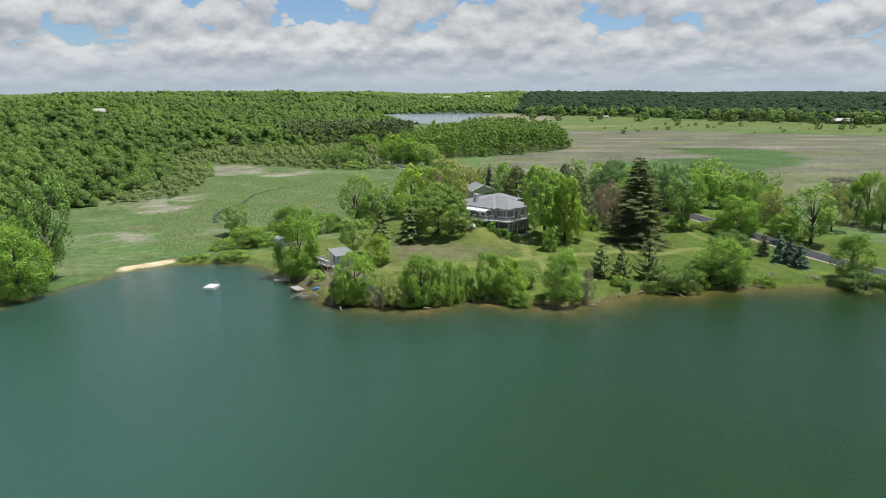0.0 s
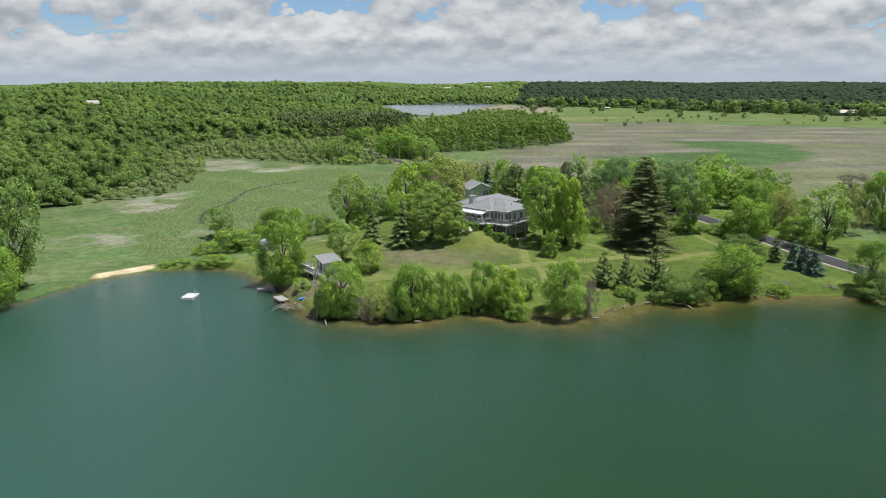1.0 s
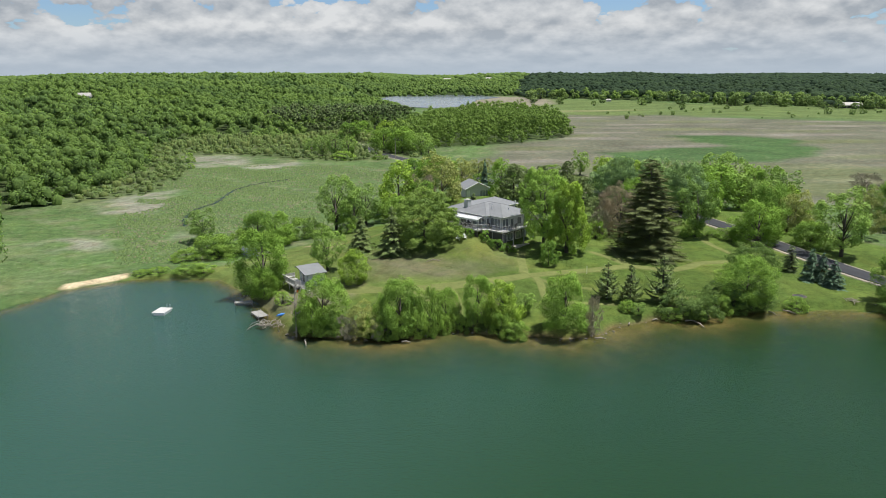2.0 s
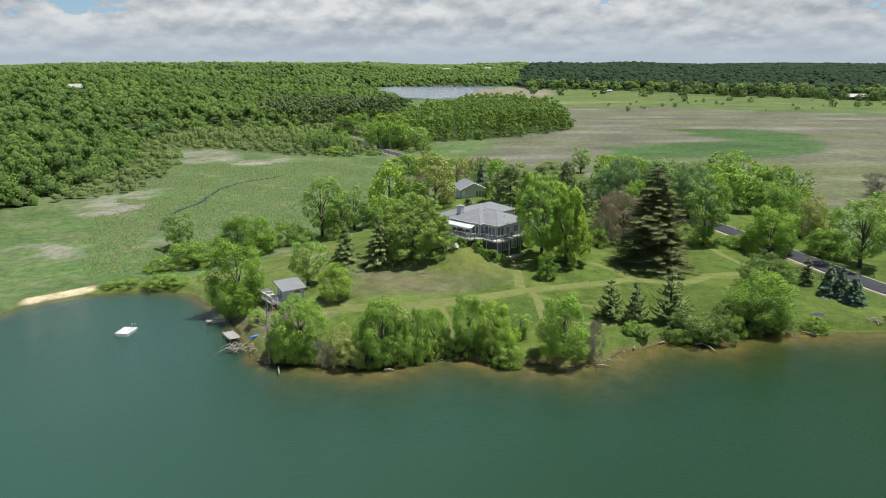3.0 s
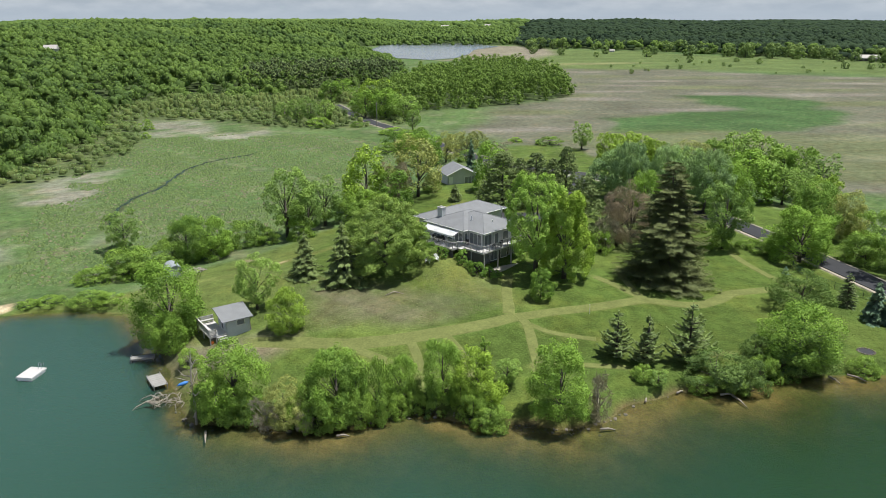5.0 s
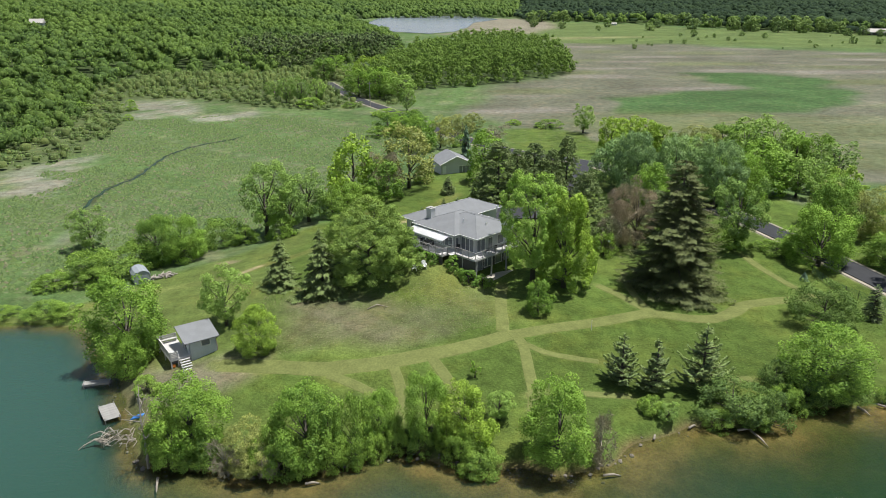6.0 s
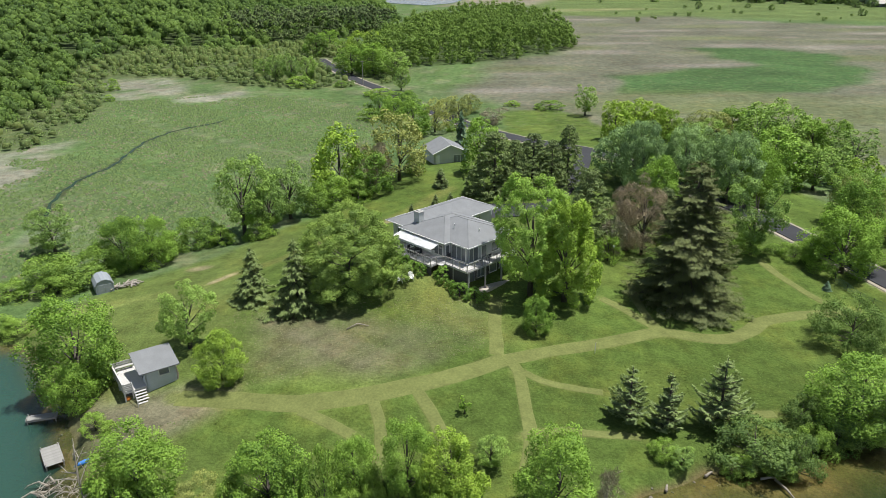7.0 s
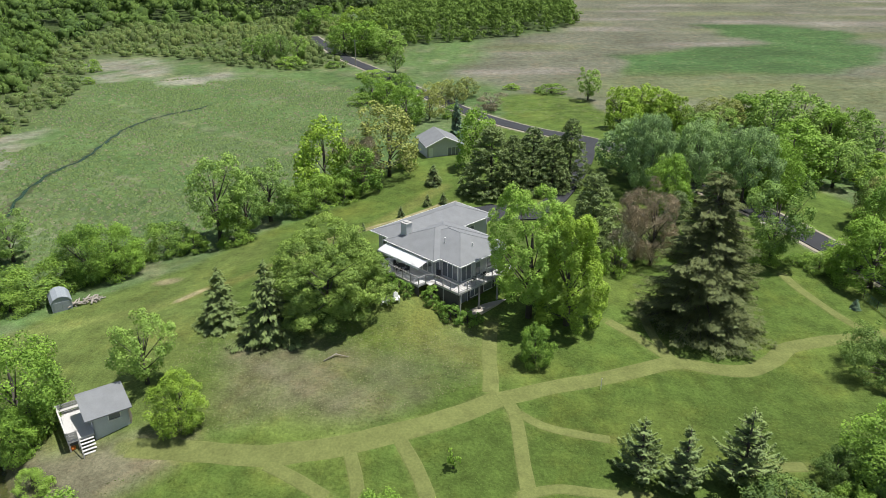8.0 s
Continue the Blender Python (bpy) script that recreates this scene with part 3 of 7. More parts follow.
    c = lay(c, (0.330, 0.290, 0.180), 0.75 * ease(1.0, 0.3, line_distance([(-21.4, 164.8), (-19.2, 167.2)], x, y)))
    c = lay(c, (0.185, 0.165, 0.120), 0.8 * mask([(-29, 135.5), (-27, 132.5), (-21, 128), (-17, 131), (-13, 134.5), (-12, 136.6), (-17, 138), (-24, 138), (-30, 142)], x, y, 2.5, 2, 3))
    for ruts in (-0.8, 0.8):
        c = lay(c, (0.330, 0.280, 0.165), 0.8 * ease(0.55, 0.2, line_distance([(-4 + ruts, 182.5), (4.5 + ruts, 190), (13.5 + ruts, 199.5)], x, y)))
    for points, wide in zip(PATHS, PATH_WIDTHS):
        c = lay(c, (0.140, 0.170, 0.052), 0.8 * ease(0.5 * wide + 0.35, 0.5 * wide - 0.3, line_distance(points, x, y) + 0.2 * wobble(x, y, 1.7, 6)))
    shoulder = ease(3.6, 2.9, line_distance(DRIVE, x, y))
    c = lay(c, (0.300, 0.280, 0.220), 0.7 * shoulder)
    # waterside mud, sand beach, lake bed
    edge = ease(1.5, 0.2, s + 0.6 * wobble(x, y, 2.3, 3)) * ease(-40, -15, x) * ease(46, 36, x)
    c = lay(c, (0.120, 0.088, 0.052), 0.85 * edge)
    c = lay(c, (0.560, 0.470, 0.310), mask([(-67, 147.5), (-63.2, 151.2), (-58.9, 154.6), (-57.8, 152.4), (-62, 148.6), (-66.4, 145.6)], x, y, 0.5, 0.4, 1))
    bed = ease(0.3, -0.4, s)
    c = lay(c, (0.250, 0.185, 0.092), bed)
    c = lay(c, (0.135, 0.130, 0.050), bed * 0.7 * ease(0.0, 0.9, wobble(x, y, 3.1, 5) + 0.5 * wobble(x, y, 1.3, 2)))
    return c


PALE_REED = ([(-112.9, 330.2), (-122, 362), (-109, 376), (-86.3, 358), (-85, 330), (-94.8, 317.7)], [(-92.5, 243), (-95.5, 255), (-86, 265), (-81, 252), (-83, 240)],
             [(-99, 230), (-94, 237), (-83, 233), (-81, 219), (-92, 217)], [(-66.5, 184), (-63, 195), (-56.5, 189), (-59.5, 181)], [(-80, 172), (-70, 176), (-74, 188), (-84, 184)], [(-81, 322), (-63, 340), (-54, 328), (-74, 314)])
STREAM = [(-63.5, 200.5), (-67.0, 211), (-68.2, 220), (-68.0, 228), (-66.2, 235.5), (-67.1, 250), (-67.4, 262), (-64.6, 272.4), (-60.2, 279.4), (-56.4, 283), (-53.5, 289)]
SCRUB = [(-108, 232), (-92, 262), (-104, 322), (-126, 372), (-96, 372), (-62, 352), (-44, 340), (-10, 352), (-2, 396), (-26, 470), (-60, 520), (-98, 470), (-150, 470), (-150, 400)]
WOODS = {
    "left": [(-84, 128), (-100, 160), (-116, 205), (-113, 250), (-115, 283), (-126, 335), (-150, 410), (-142, 462), (-97, 455), (-84, 500), (-30, 545), (-24, 640), (-34, 760), (-52, 880), (-97, 970), (-125, 1180), (-90, 1330), (-60, 1700), (-1500, 1900), (-900, 700), (-260, 128)],
    "copse": [(-30, 372), (0, 402), (41, 425), (82, 470), (88, 560), (66, 660), (20, 640), (-6, 560), (-22, 470)],
    "right": [(128, 1160), (190, 1150), (255, 1072), (320, 1025), (352, 905), (412, 898), (430, 800), (480, 812), (720, 770), (1700, 1400), (3000, 3500), (480, 3500), (250, 2300), (130, 1400)],
    "far": [(-90, 1330), (140, 1320), (250, 2300), (480, 3600), (-2700, 3600), (-1500, 1900), (-60, 1700)],
}

ground, gx, gy, _ = sheet("ground", spread(np.arange(-62, 84, 0.6), (-3600, 3600), 0.6, 1.075), spread(np.arange(117, 205, 0.6), (-2200, 4500), 0.55, 1.032), GROUND, height)
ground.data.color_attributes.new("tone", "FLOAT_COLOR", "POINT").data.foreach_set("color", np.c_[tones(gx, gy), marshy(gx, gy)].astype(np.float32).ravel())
tagged(ground, "rolling green land with lawn, marsh and woodland floor", "ground", kind="structure")

water, wx, wy, _ = sheet("water", spread(np.arange(-90, 100, 1.2), (-290, 330), 1.2, 1.12), spread(np.arange(90, 156, 1.2), (-640, 157), 1.2, 1.10), WATER, lambda x, y: 0 * x)
murk = 1 - np.exp(-np.maximum(0.0, -height(wx, wy) - 0.02) * 1.0)
water.data.attributes.new("murk", "FLOAT", "POINT").data.foreach_set("value", murk.astype(np.float32))
# where that painted sky reflection lies: growing towards the left
water.data.attributes.new("sky_sheen", "FLOAT", "POINT").data.foreach_set("value", np.clip(ease(35, -75, wx - 0.25 * wy) + 0.12 * wobble(wx, wy, 22, 3), 0, 1).astype(np.float32))
tagged(water, "calm dark green lake with fine ripples", "water", kind="structure")

# far pond between the reeds
pond_edge = [(-118, 1180), (-92, 985), (-50, 905), (-6, 860), (22, 900), (40, 1000), (52, 1130), (96, 1260), (60, 1420), (-90, 1400)]
# the pale base colour has the sky's reflection painted in
pond = part("pond", slab(pond_edge, 0.2, 0.75), material("sky_pale_pond_water", (0.16, 0.19, 0.20), 0.22, vary=0.12, scale=0.02, fine=0.3, spec=0.6))
tagged(pond, "pale distant pond among reed beds", "pond", kind="structure")


# ---- trees ----
def cards(rng, centres, sizes, normals, slim=0.65, droop=0.25):
    """Small folded leaf sprays at the centres, facing their normals."""
    n = normals / np.maximum(np.linalg.norm(normals, axis=1, keepdims=True), 1e-6)
    t = np.cross(n, rng.normal(size=n.shape))
    t /= np.maximum(np.linalg.norm(t, axis=1, keepdims=True), 1e-6)
    b = np.cross(n, t)
    s = sizes[:, None]
    d = n * s * droop
    return np.stack([centres + t * s - d, centres + b * s * slim, centres - t * s - d, centres - b * s * slim], 1).reshape(-1, 3)


def soften(normals, spread, mix):
    """Shading directions: the spray's own, drawn towards the crown's."""
    a = normals / np.maximum(np.linalg.norm(normals, axis=1, keepdims=True), 1e-6)
    b = spread / np.maximum(np.linalg.norm(spread, axis=1, keepdims=True), 1e-6)
    c = a * (1 - mix) + b * mix
    return c / np.maximum(np.linalg.norm(c, axis=1, keepdims=True), 1e-6)


def sphere_points(rng, n):
    v = rng.normal(size=(n, 3))
    return v / np.linalg.norm(v, axis=1, keepdims=True)


def profile(form, z):
    """Half-width of a crown at the height z (0 to 1)."""
    if form == "egg":
        return np.sqrt(np.clip(1 - ((z - 0.48) / 0.54) ** 2, 0, 1)) * (1.06 - 0.32 * z)
    if form == "wide":
        return np.sqrt(np.clip(1 - ((z - 0.46) / 0.56) ** 2, 0, 1))
    if form == "mound":
        return np.sqrt(np.clip(1 - ((z - 0.25) / 0.78) ** 2, 0, 1))
    return np.sqrt(np.clip(1 - ((z - 0.55) / 0.48) ** 2, 0, 1)) * (0.7 + 0.35 * z)


def leafy_crown(rng, form, leaves, clumps, size, radius, gaps=0.0):
    """Leaf sprays on clumps that sit on the boughs of a crown, 1 high and 1 in half-width. Also gives each spray's clump way and tint."""
    clumps, radius = int(1.35 * clumps), 0.70 * radius
    z = rng.uniform(0.03 if form == "mound" else 0.06, 0.97, clumps)
    ang = rng.uniform(0, 2 * np.pi, clumps)
    # big boughs swell the outline, hollows lie between them
    boughs = sphere_points(rng, 13)
    way = np.stack([np.cos(ang), np.sin(ang), 2.2 * (z - 0.5)], 1)
    way /= np.linalg.norm(way, axis=1, keepdims=True)
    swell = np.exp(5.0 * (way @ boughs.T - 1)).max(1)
    depth = np.where(rng.uniform(size=clumps) < 0.86, rng.uniform(0.80, 1.0, clumps), rng.uniform(0.3, 0.8, clumps))
    r = profile(form, z) * (0.62 + 0.46 * swell) * depth
    z = z * (0.86 + 0.14 * swell)
    c = np.stack([r * np.cos(ang), r * np.sin(ang), z], 1)
    rad = radius * rng.uniform(0.55, 1.4, clumps)
    # clump tint: random, lighter on the swells, darker in the hollows
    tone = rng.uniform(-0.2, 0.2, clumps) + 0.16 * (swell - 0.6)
    if gaps:
        keep = rng.uniform(size=clumps) > gaps
        c, rad, tone = c[keep], rad[keep], tone[keep]
    k = rng.choice(len(c), leaves, p=rad ** 2 / np.sum(rad ** 2))
    way = sphere_points(rng, leaves)
    out = c[k] * np.array((1, 1, 0.7)) - np.array((0, 0, 0.3))
    way = way + 0.35 * out + np.array((0, 0, 0.28))
    way /= np.linalg.norm(way, axis=1, keepdims=True)
    spot = c[k] + way * rad[k][:, None] * rng.uniform(0.62, 1.12, (leaves, 1)) * np.array((1, 1, 0.48))
    normal = way + np.array((0, 0, 0.3)) + 0.6 * rng.normal(size=(leaves, 3))
    spot[:, 2] = np.maximum(spot[:, 2], 0.012)
    return spot, normal, size * rng.uniform(0.6, 1.35, leaves), c, way + 0.5 * out + np.array((0, 0, 0.45)), tone[k]


def trunk_mesh(rng, tips, tall, thick, lean=0.02):
    """A tapering trunk that forks into limbs towards some of the clumps."""
    bm = bmesh.new()
    axis = [(lean * math.sin(3 * k), lean * math.cos(2 * k), tall * k / 4) for k in range(5)]
    tube(bm, axis, [thick * f for f in (1.25, 0.95, 0.8, 0.6, 0.25)], 7)
    for tip in tips:
        start = min(tall * 0.85, max(0.08, 0.55 * tip[2]) * rng.uniform(0.7, 1.0))
        mid = (0.5 * tip[0], 0.5 * tip[1], 0.5 * (start + tip[2]) + 0.02)
        tube(bm, [(0, 0, start), mid, tuple(tip)], [thick * 0.36, thick * 0.22, thick * 0.06], 5)
    return bm


def tree_template(name, seed, leaf, form, tall, wide, leaves, clumps, size, radius, gaps=0.0, label="", category="tree", bark=None, start=0.0, far=False):
    """A tree of real height and half-width, standing at the origin. start: how far up the crown begins; far: fewer, larger sprays."""
    rng = np.random.default_rng(seed)
    tree = new(name)
    leaves, size = (int(0.5 * leaves), 1.3 * size) if far else (int(1.5 * leaves), 0.8 * size)
    spot, normal, sizes, tips, bulge, tone = leafy_crown(rng, form, leaves, clumps, size, radius, gaps)
    rise = tall * (1 - start)
    stretch = np.array((wide, wide, rise))
    centres = spot * stretch + np.array((0, 0, tall * start))
    corners = cards(rng, centres, sizes, normal)
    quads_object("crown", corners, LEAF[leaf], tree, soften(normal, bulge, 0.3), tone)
    picks = tips[rng.choice(len(tips), min(14, len(tips)), replace=False)] * stretch + np.array((0, 0, tall * start))
    bm = trunk_mesh(rng, picks, tall * 0.72, 0.016 * tall + 0.05, 0.03)
    part("trunk", bm, bark or BARK, tree, smooth=True)
    return tagged(tree, label, category)


def needles(centres, sizes, normals, ways):
    """Long narrow needle sprays that follow their boughs and hang at the tip."""
    t = ways / np.maximum(np.linalg.norm(ways, axis=1, keepdims=True), 1e-6)
    b = np.cross(normals, t)
    b /= np.maximum(np.linalg.norm(b, axis=1, keepdims=True), 1e-6)
    s = sizes[:, None]
    hang = np.array((0, 0, -0.3)) * s
    return np.stack([centres - t * s, centres - b * s * 0.24, centres + t * s + hang, centres + b * s * 0.24], 1).reshape(-1, 3)


def conifer_template(name, seed, leaf, tall, wide, sprays, size, label, droop=0.35, whorls=26, ragged=0.2, category="tree", power=0.85, base=0.03, lift=0.25, even=1.0):
    """A conifer: whorls of boughs that hang and turn up at the tip, each set with needle sprays on its side twigs."""
    rng = np.random.default_rng(seed)
    tree = new(name)
    bm = bmesh.new()
    tube(bm, [(0, 0, 0), (0.02, 0, 0.5 * tall), (0, 0, 0.985 * tall)], [0.018 * tall + 0.03, 0.011 * tall + 0.02, 0.01], 7)
    centres, normals, sizes, ways, tones = [], [], [], [], []
    boughs = []
    side_swell = rng.uniform(0, 2 * np.pi, 2)
    for w in range(whorls):
        for k in range(int(6 + 5 * (1 - w / whorls))):
            f = base + (0.98 - base) * min(1.0, max(0.0, (w + rng.uniform(-0.9, 0.9)) / whorls))
            a = rng.uniform(0, 2 * np.pi)
            reach = wide * max(0.03, 1 - f) ** power * (1 + 0.12 * math.sin(2 * a + side_swell[0]) + 0.10 * math.sin(3 * a + 9 * f + side_swell[1]))
            boughs.append((f * tall, a, reach * rng.uniform(1 - 2 * ragged, 1 + 0.6 * ragged)))
    total = sum(b[2] for b in boughs)
    for z0, a, reach in boughs:
        n = max(3, int(sprays * reach / total))
        u = rng.uniform(0.12, 1, n) ** 0.62
        # side twigs leave the bough at intervals
        wing = rng.choice((-1.0, 1.0), n)
        along = rng.uniform(0, 1, n) ** 0.8
        side = wing * along * 0.38 * reach * (1.12 - u)
        sag = droop * rng.uniform(0.75, 1.25)
        zz = z0 - sag * reach * u ** 1.3 + lift * sag * reach * np.maximum(u - 0.65, 0) ** 1.5 * 4 - 0.25 * np.abs(side) + rng.normal(size=n) * 0.16 * size
        centres.append(np.stack([u * reach * np.cos(a) - side * np.sin(a), u * reach * np.sin(a) + side * np.cos(a), np.maximum(zz, 0.05)], 1))
        normals.append(np.array((0.45 * np.cos(a), 0.45 * np.sin(a), 1.0)) + 0.35 * rng.normal(size=(n, 3)))
        sizes.append(size * rng.uniform(0.6, 1.3, n))
        turn = a + wing * 0.75
        ways.append(np.stack([np.cos(turn), np.sin(turn), np.full(n, -sag)], 1) + 0.3 * rng.normal(size=(n, 3)))
        # bough tint: random, lighter towards the tip
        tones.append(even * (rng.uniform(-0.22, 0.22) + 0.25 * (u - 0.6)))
        if reach > 0.35 * wide:
            tube(bm, [(0, 0, z0), (0.9 * reach * math.cos(a), 0.9 * reach * math.sin(a), z0 - droop * 0.85 * reach)], [0.05, 0.015], 4)
    nm = np.vstack(normals)
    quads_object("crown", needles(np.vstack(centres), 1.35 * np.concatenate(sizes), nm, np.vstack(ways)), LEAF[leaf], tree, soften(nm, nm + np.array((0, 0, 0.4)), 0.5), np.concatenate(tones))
    part("trunk", bm, BARK, tree, smooth=True)
    return tagged(tree, label, category)


def pine_template(name, seed, leaf, tall, wide, tufts, size, label, start=0.04, category="tree"):
    """A pine: open boughs that carry rounded tufts of long needles."""
    rng = np.random.default_rng(seed)
    tree = new(name)
    bm = bmesh.new()
    tube(bm, [(0, 0, 0), (0.05, 0, 0.5 * tall), (0, 0.03, 0.97 * tall)], [0.016 * tall + 0.05, 0.011 * tall + 0.03, 0.02], 7)
    centres, normals, sizes = [], [], []
    for i in range(tufts):
        f = start + (1 - start) * rng.uniform(0, 1) ** 1.35
        a = rng.uniform(0, 2 * np.pi)
        reach = wide * min(1.0, (1.06 - f) ** 0.65) * math.sqrt(rng.uniform(0.12, 1))
        c = np.array((reach * math.cos(a), reach * math.sin(a), f * tall))
        n = 26
        way = sphere_points(rng, n)
        way[:, 2] = np.abs(way[:, 2]) * 0.8 - 0.1
        centres.append(c + way * size * 1.5 * rng.uniform(0.6, 1.3, (n, 1)))
        normals.append(way + 0.6 * rng.normal(size=(n, 3)) + np.array((0, 0, 0.4)))
        sizes.append(size * rng.uniform(0.6, 1.25, n))
        if i % 5 == 0:
            tube(bm, [(0, 0, max(0.1, c[2] - 0.1 * tall * rng.uniform(0, 1))), tuple(c)], [0.05, 0.015], 4)
    z = np.vstack(centres)
    z[:, 2] = np.maximum(z[:, 2], 0.05)
    nm = np.vstack(normals)
    quads_object("crown", cards(rng, z, np.concatenate(sizes), nm, 0.26, 0.2), LEAF[leaf], tree, soften(nm, nm + np.array((0, 0, 0.5)), 0.5), np.repeat(rng.uniform(-0.25, 0.25, tufts), 26))
    part("trunk", bm, BARK, tree, smooth=True)
    return tagged(tree, label, category)


def twig_template(name, seed, mat, tall, wide, label, twigs=700, category="tree", bark=None):
    """A leafless tree: limbs that split into many thin twigs."""
    rng = np.random.default_rng(seed)
    tree = new(name)
    spot, normal, sizes, tips, bulge, tone = leafy_crown(rng, "tall", twigs, 40, 0.5, 0.22)
    stretch = np.array((wide, wide, tall))
    quads_object("crown", cards(rng, spot * stretch, 0.9 * sizes, normal * np.array((1, 1, 0.2)), 0.05, 0.1), LEAF[mat], tree)
    picks = tips[rng.choice(len(tips), 24, replace=False)] * stretch
    part("trunk", trunk_mesh(rng, picks, tall * 0.7, 0.012 * tall + 0.04, 0.05), bark or BARK, tree, smooth=True)
    return tagged(tree, label, category)


def snag(name, seed, tall, label):
    """A dead tree: a bare pale trunk with a few crooked limbs."""
    rng = np.random.default_rng(seed)
    tree = new(name)
    bm = bmesh.new()
    tube(bm, [(0, 0, -0.3), (0.1, 0.05, 0.3 * tall), (-0.05, 0.1, 0.55 * tall), (0.15, 0, 0.8 * tall), (0.3, 0.1, tall)], [0.2, 0.17, 0.13, 0.08, 0.02], 7)
    part("trunk", bm, PALE_WOOD, tree, smooth=True)
    bm = bmesh.new()
    for i in range(9):
        f, a, r = rng.uniform(0.25, 0.8), rng.uniform(0, 6.28), tall * rng.uniform(0.15, 0.38)
        p = Vector((0, 0, f * tall))
        d = Vector((math.cos(a), math.sin(a), rng.uniform(0.4, 1.1)))
        bend = Vector((rng.normal(), rng.normal(), rng.normal())) * 0.12 * r
        tube(bm, [p, p + d * 0.5 * r + bend, p + d * r], [0.075, 0.05, 0.012], 5)
        q = p + d * 0.5 * r + bend
        e = Vector((math.cos(a + 1.1), math.sin(a + 1.1), 0.7))
        tube(bm, [q, q + e * 0.35 * r], [0.04, 0.01], 4)
    part("crown", bm, PALE_WOOD, tree, smooth=True)
    return tagged(tree, label, "tree")


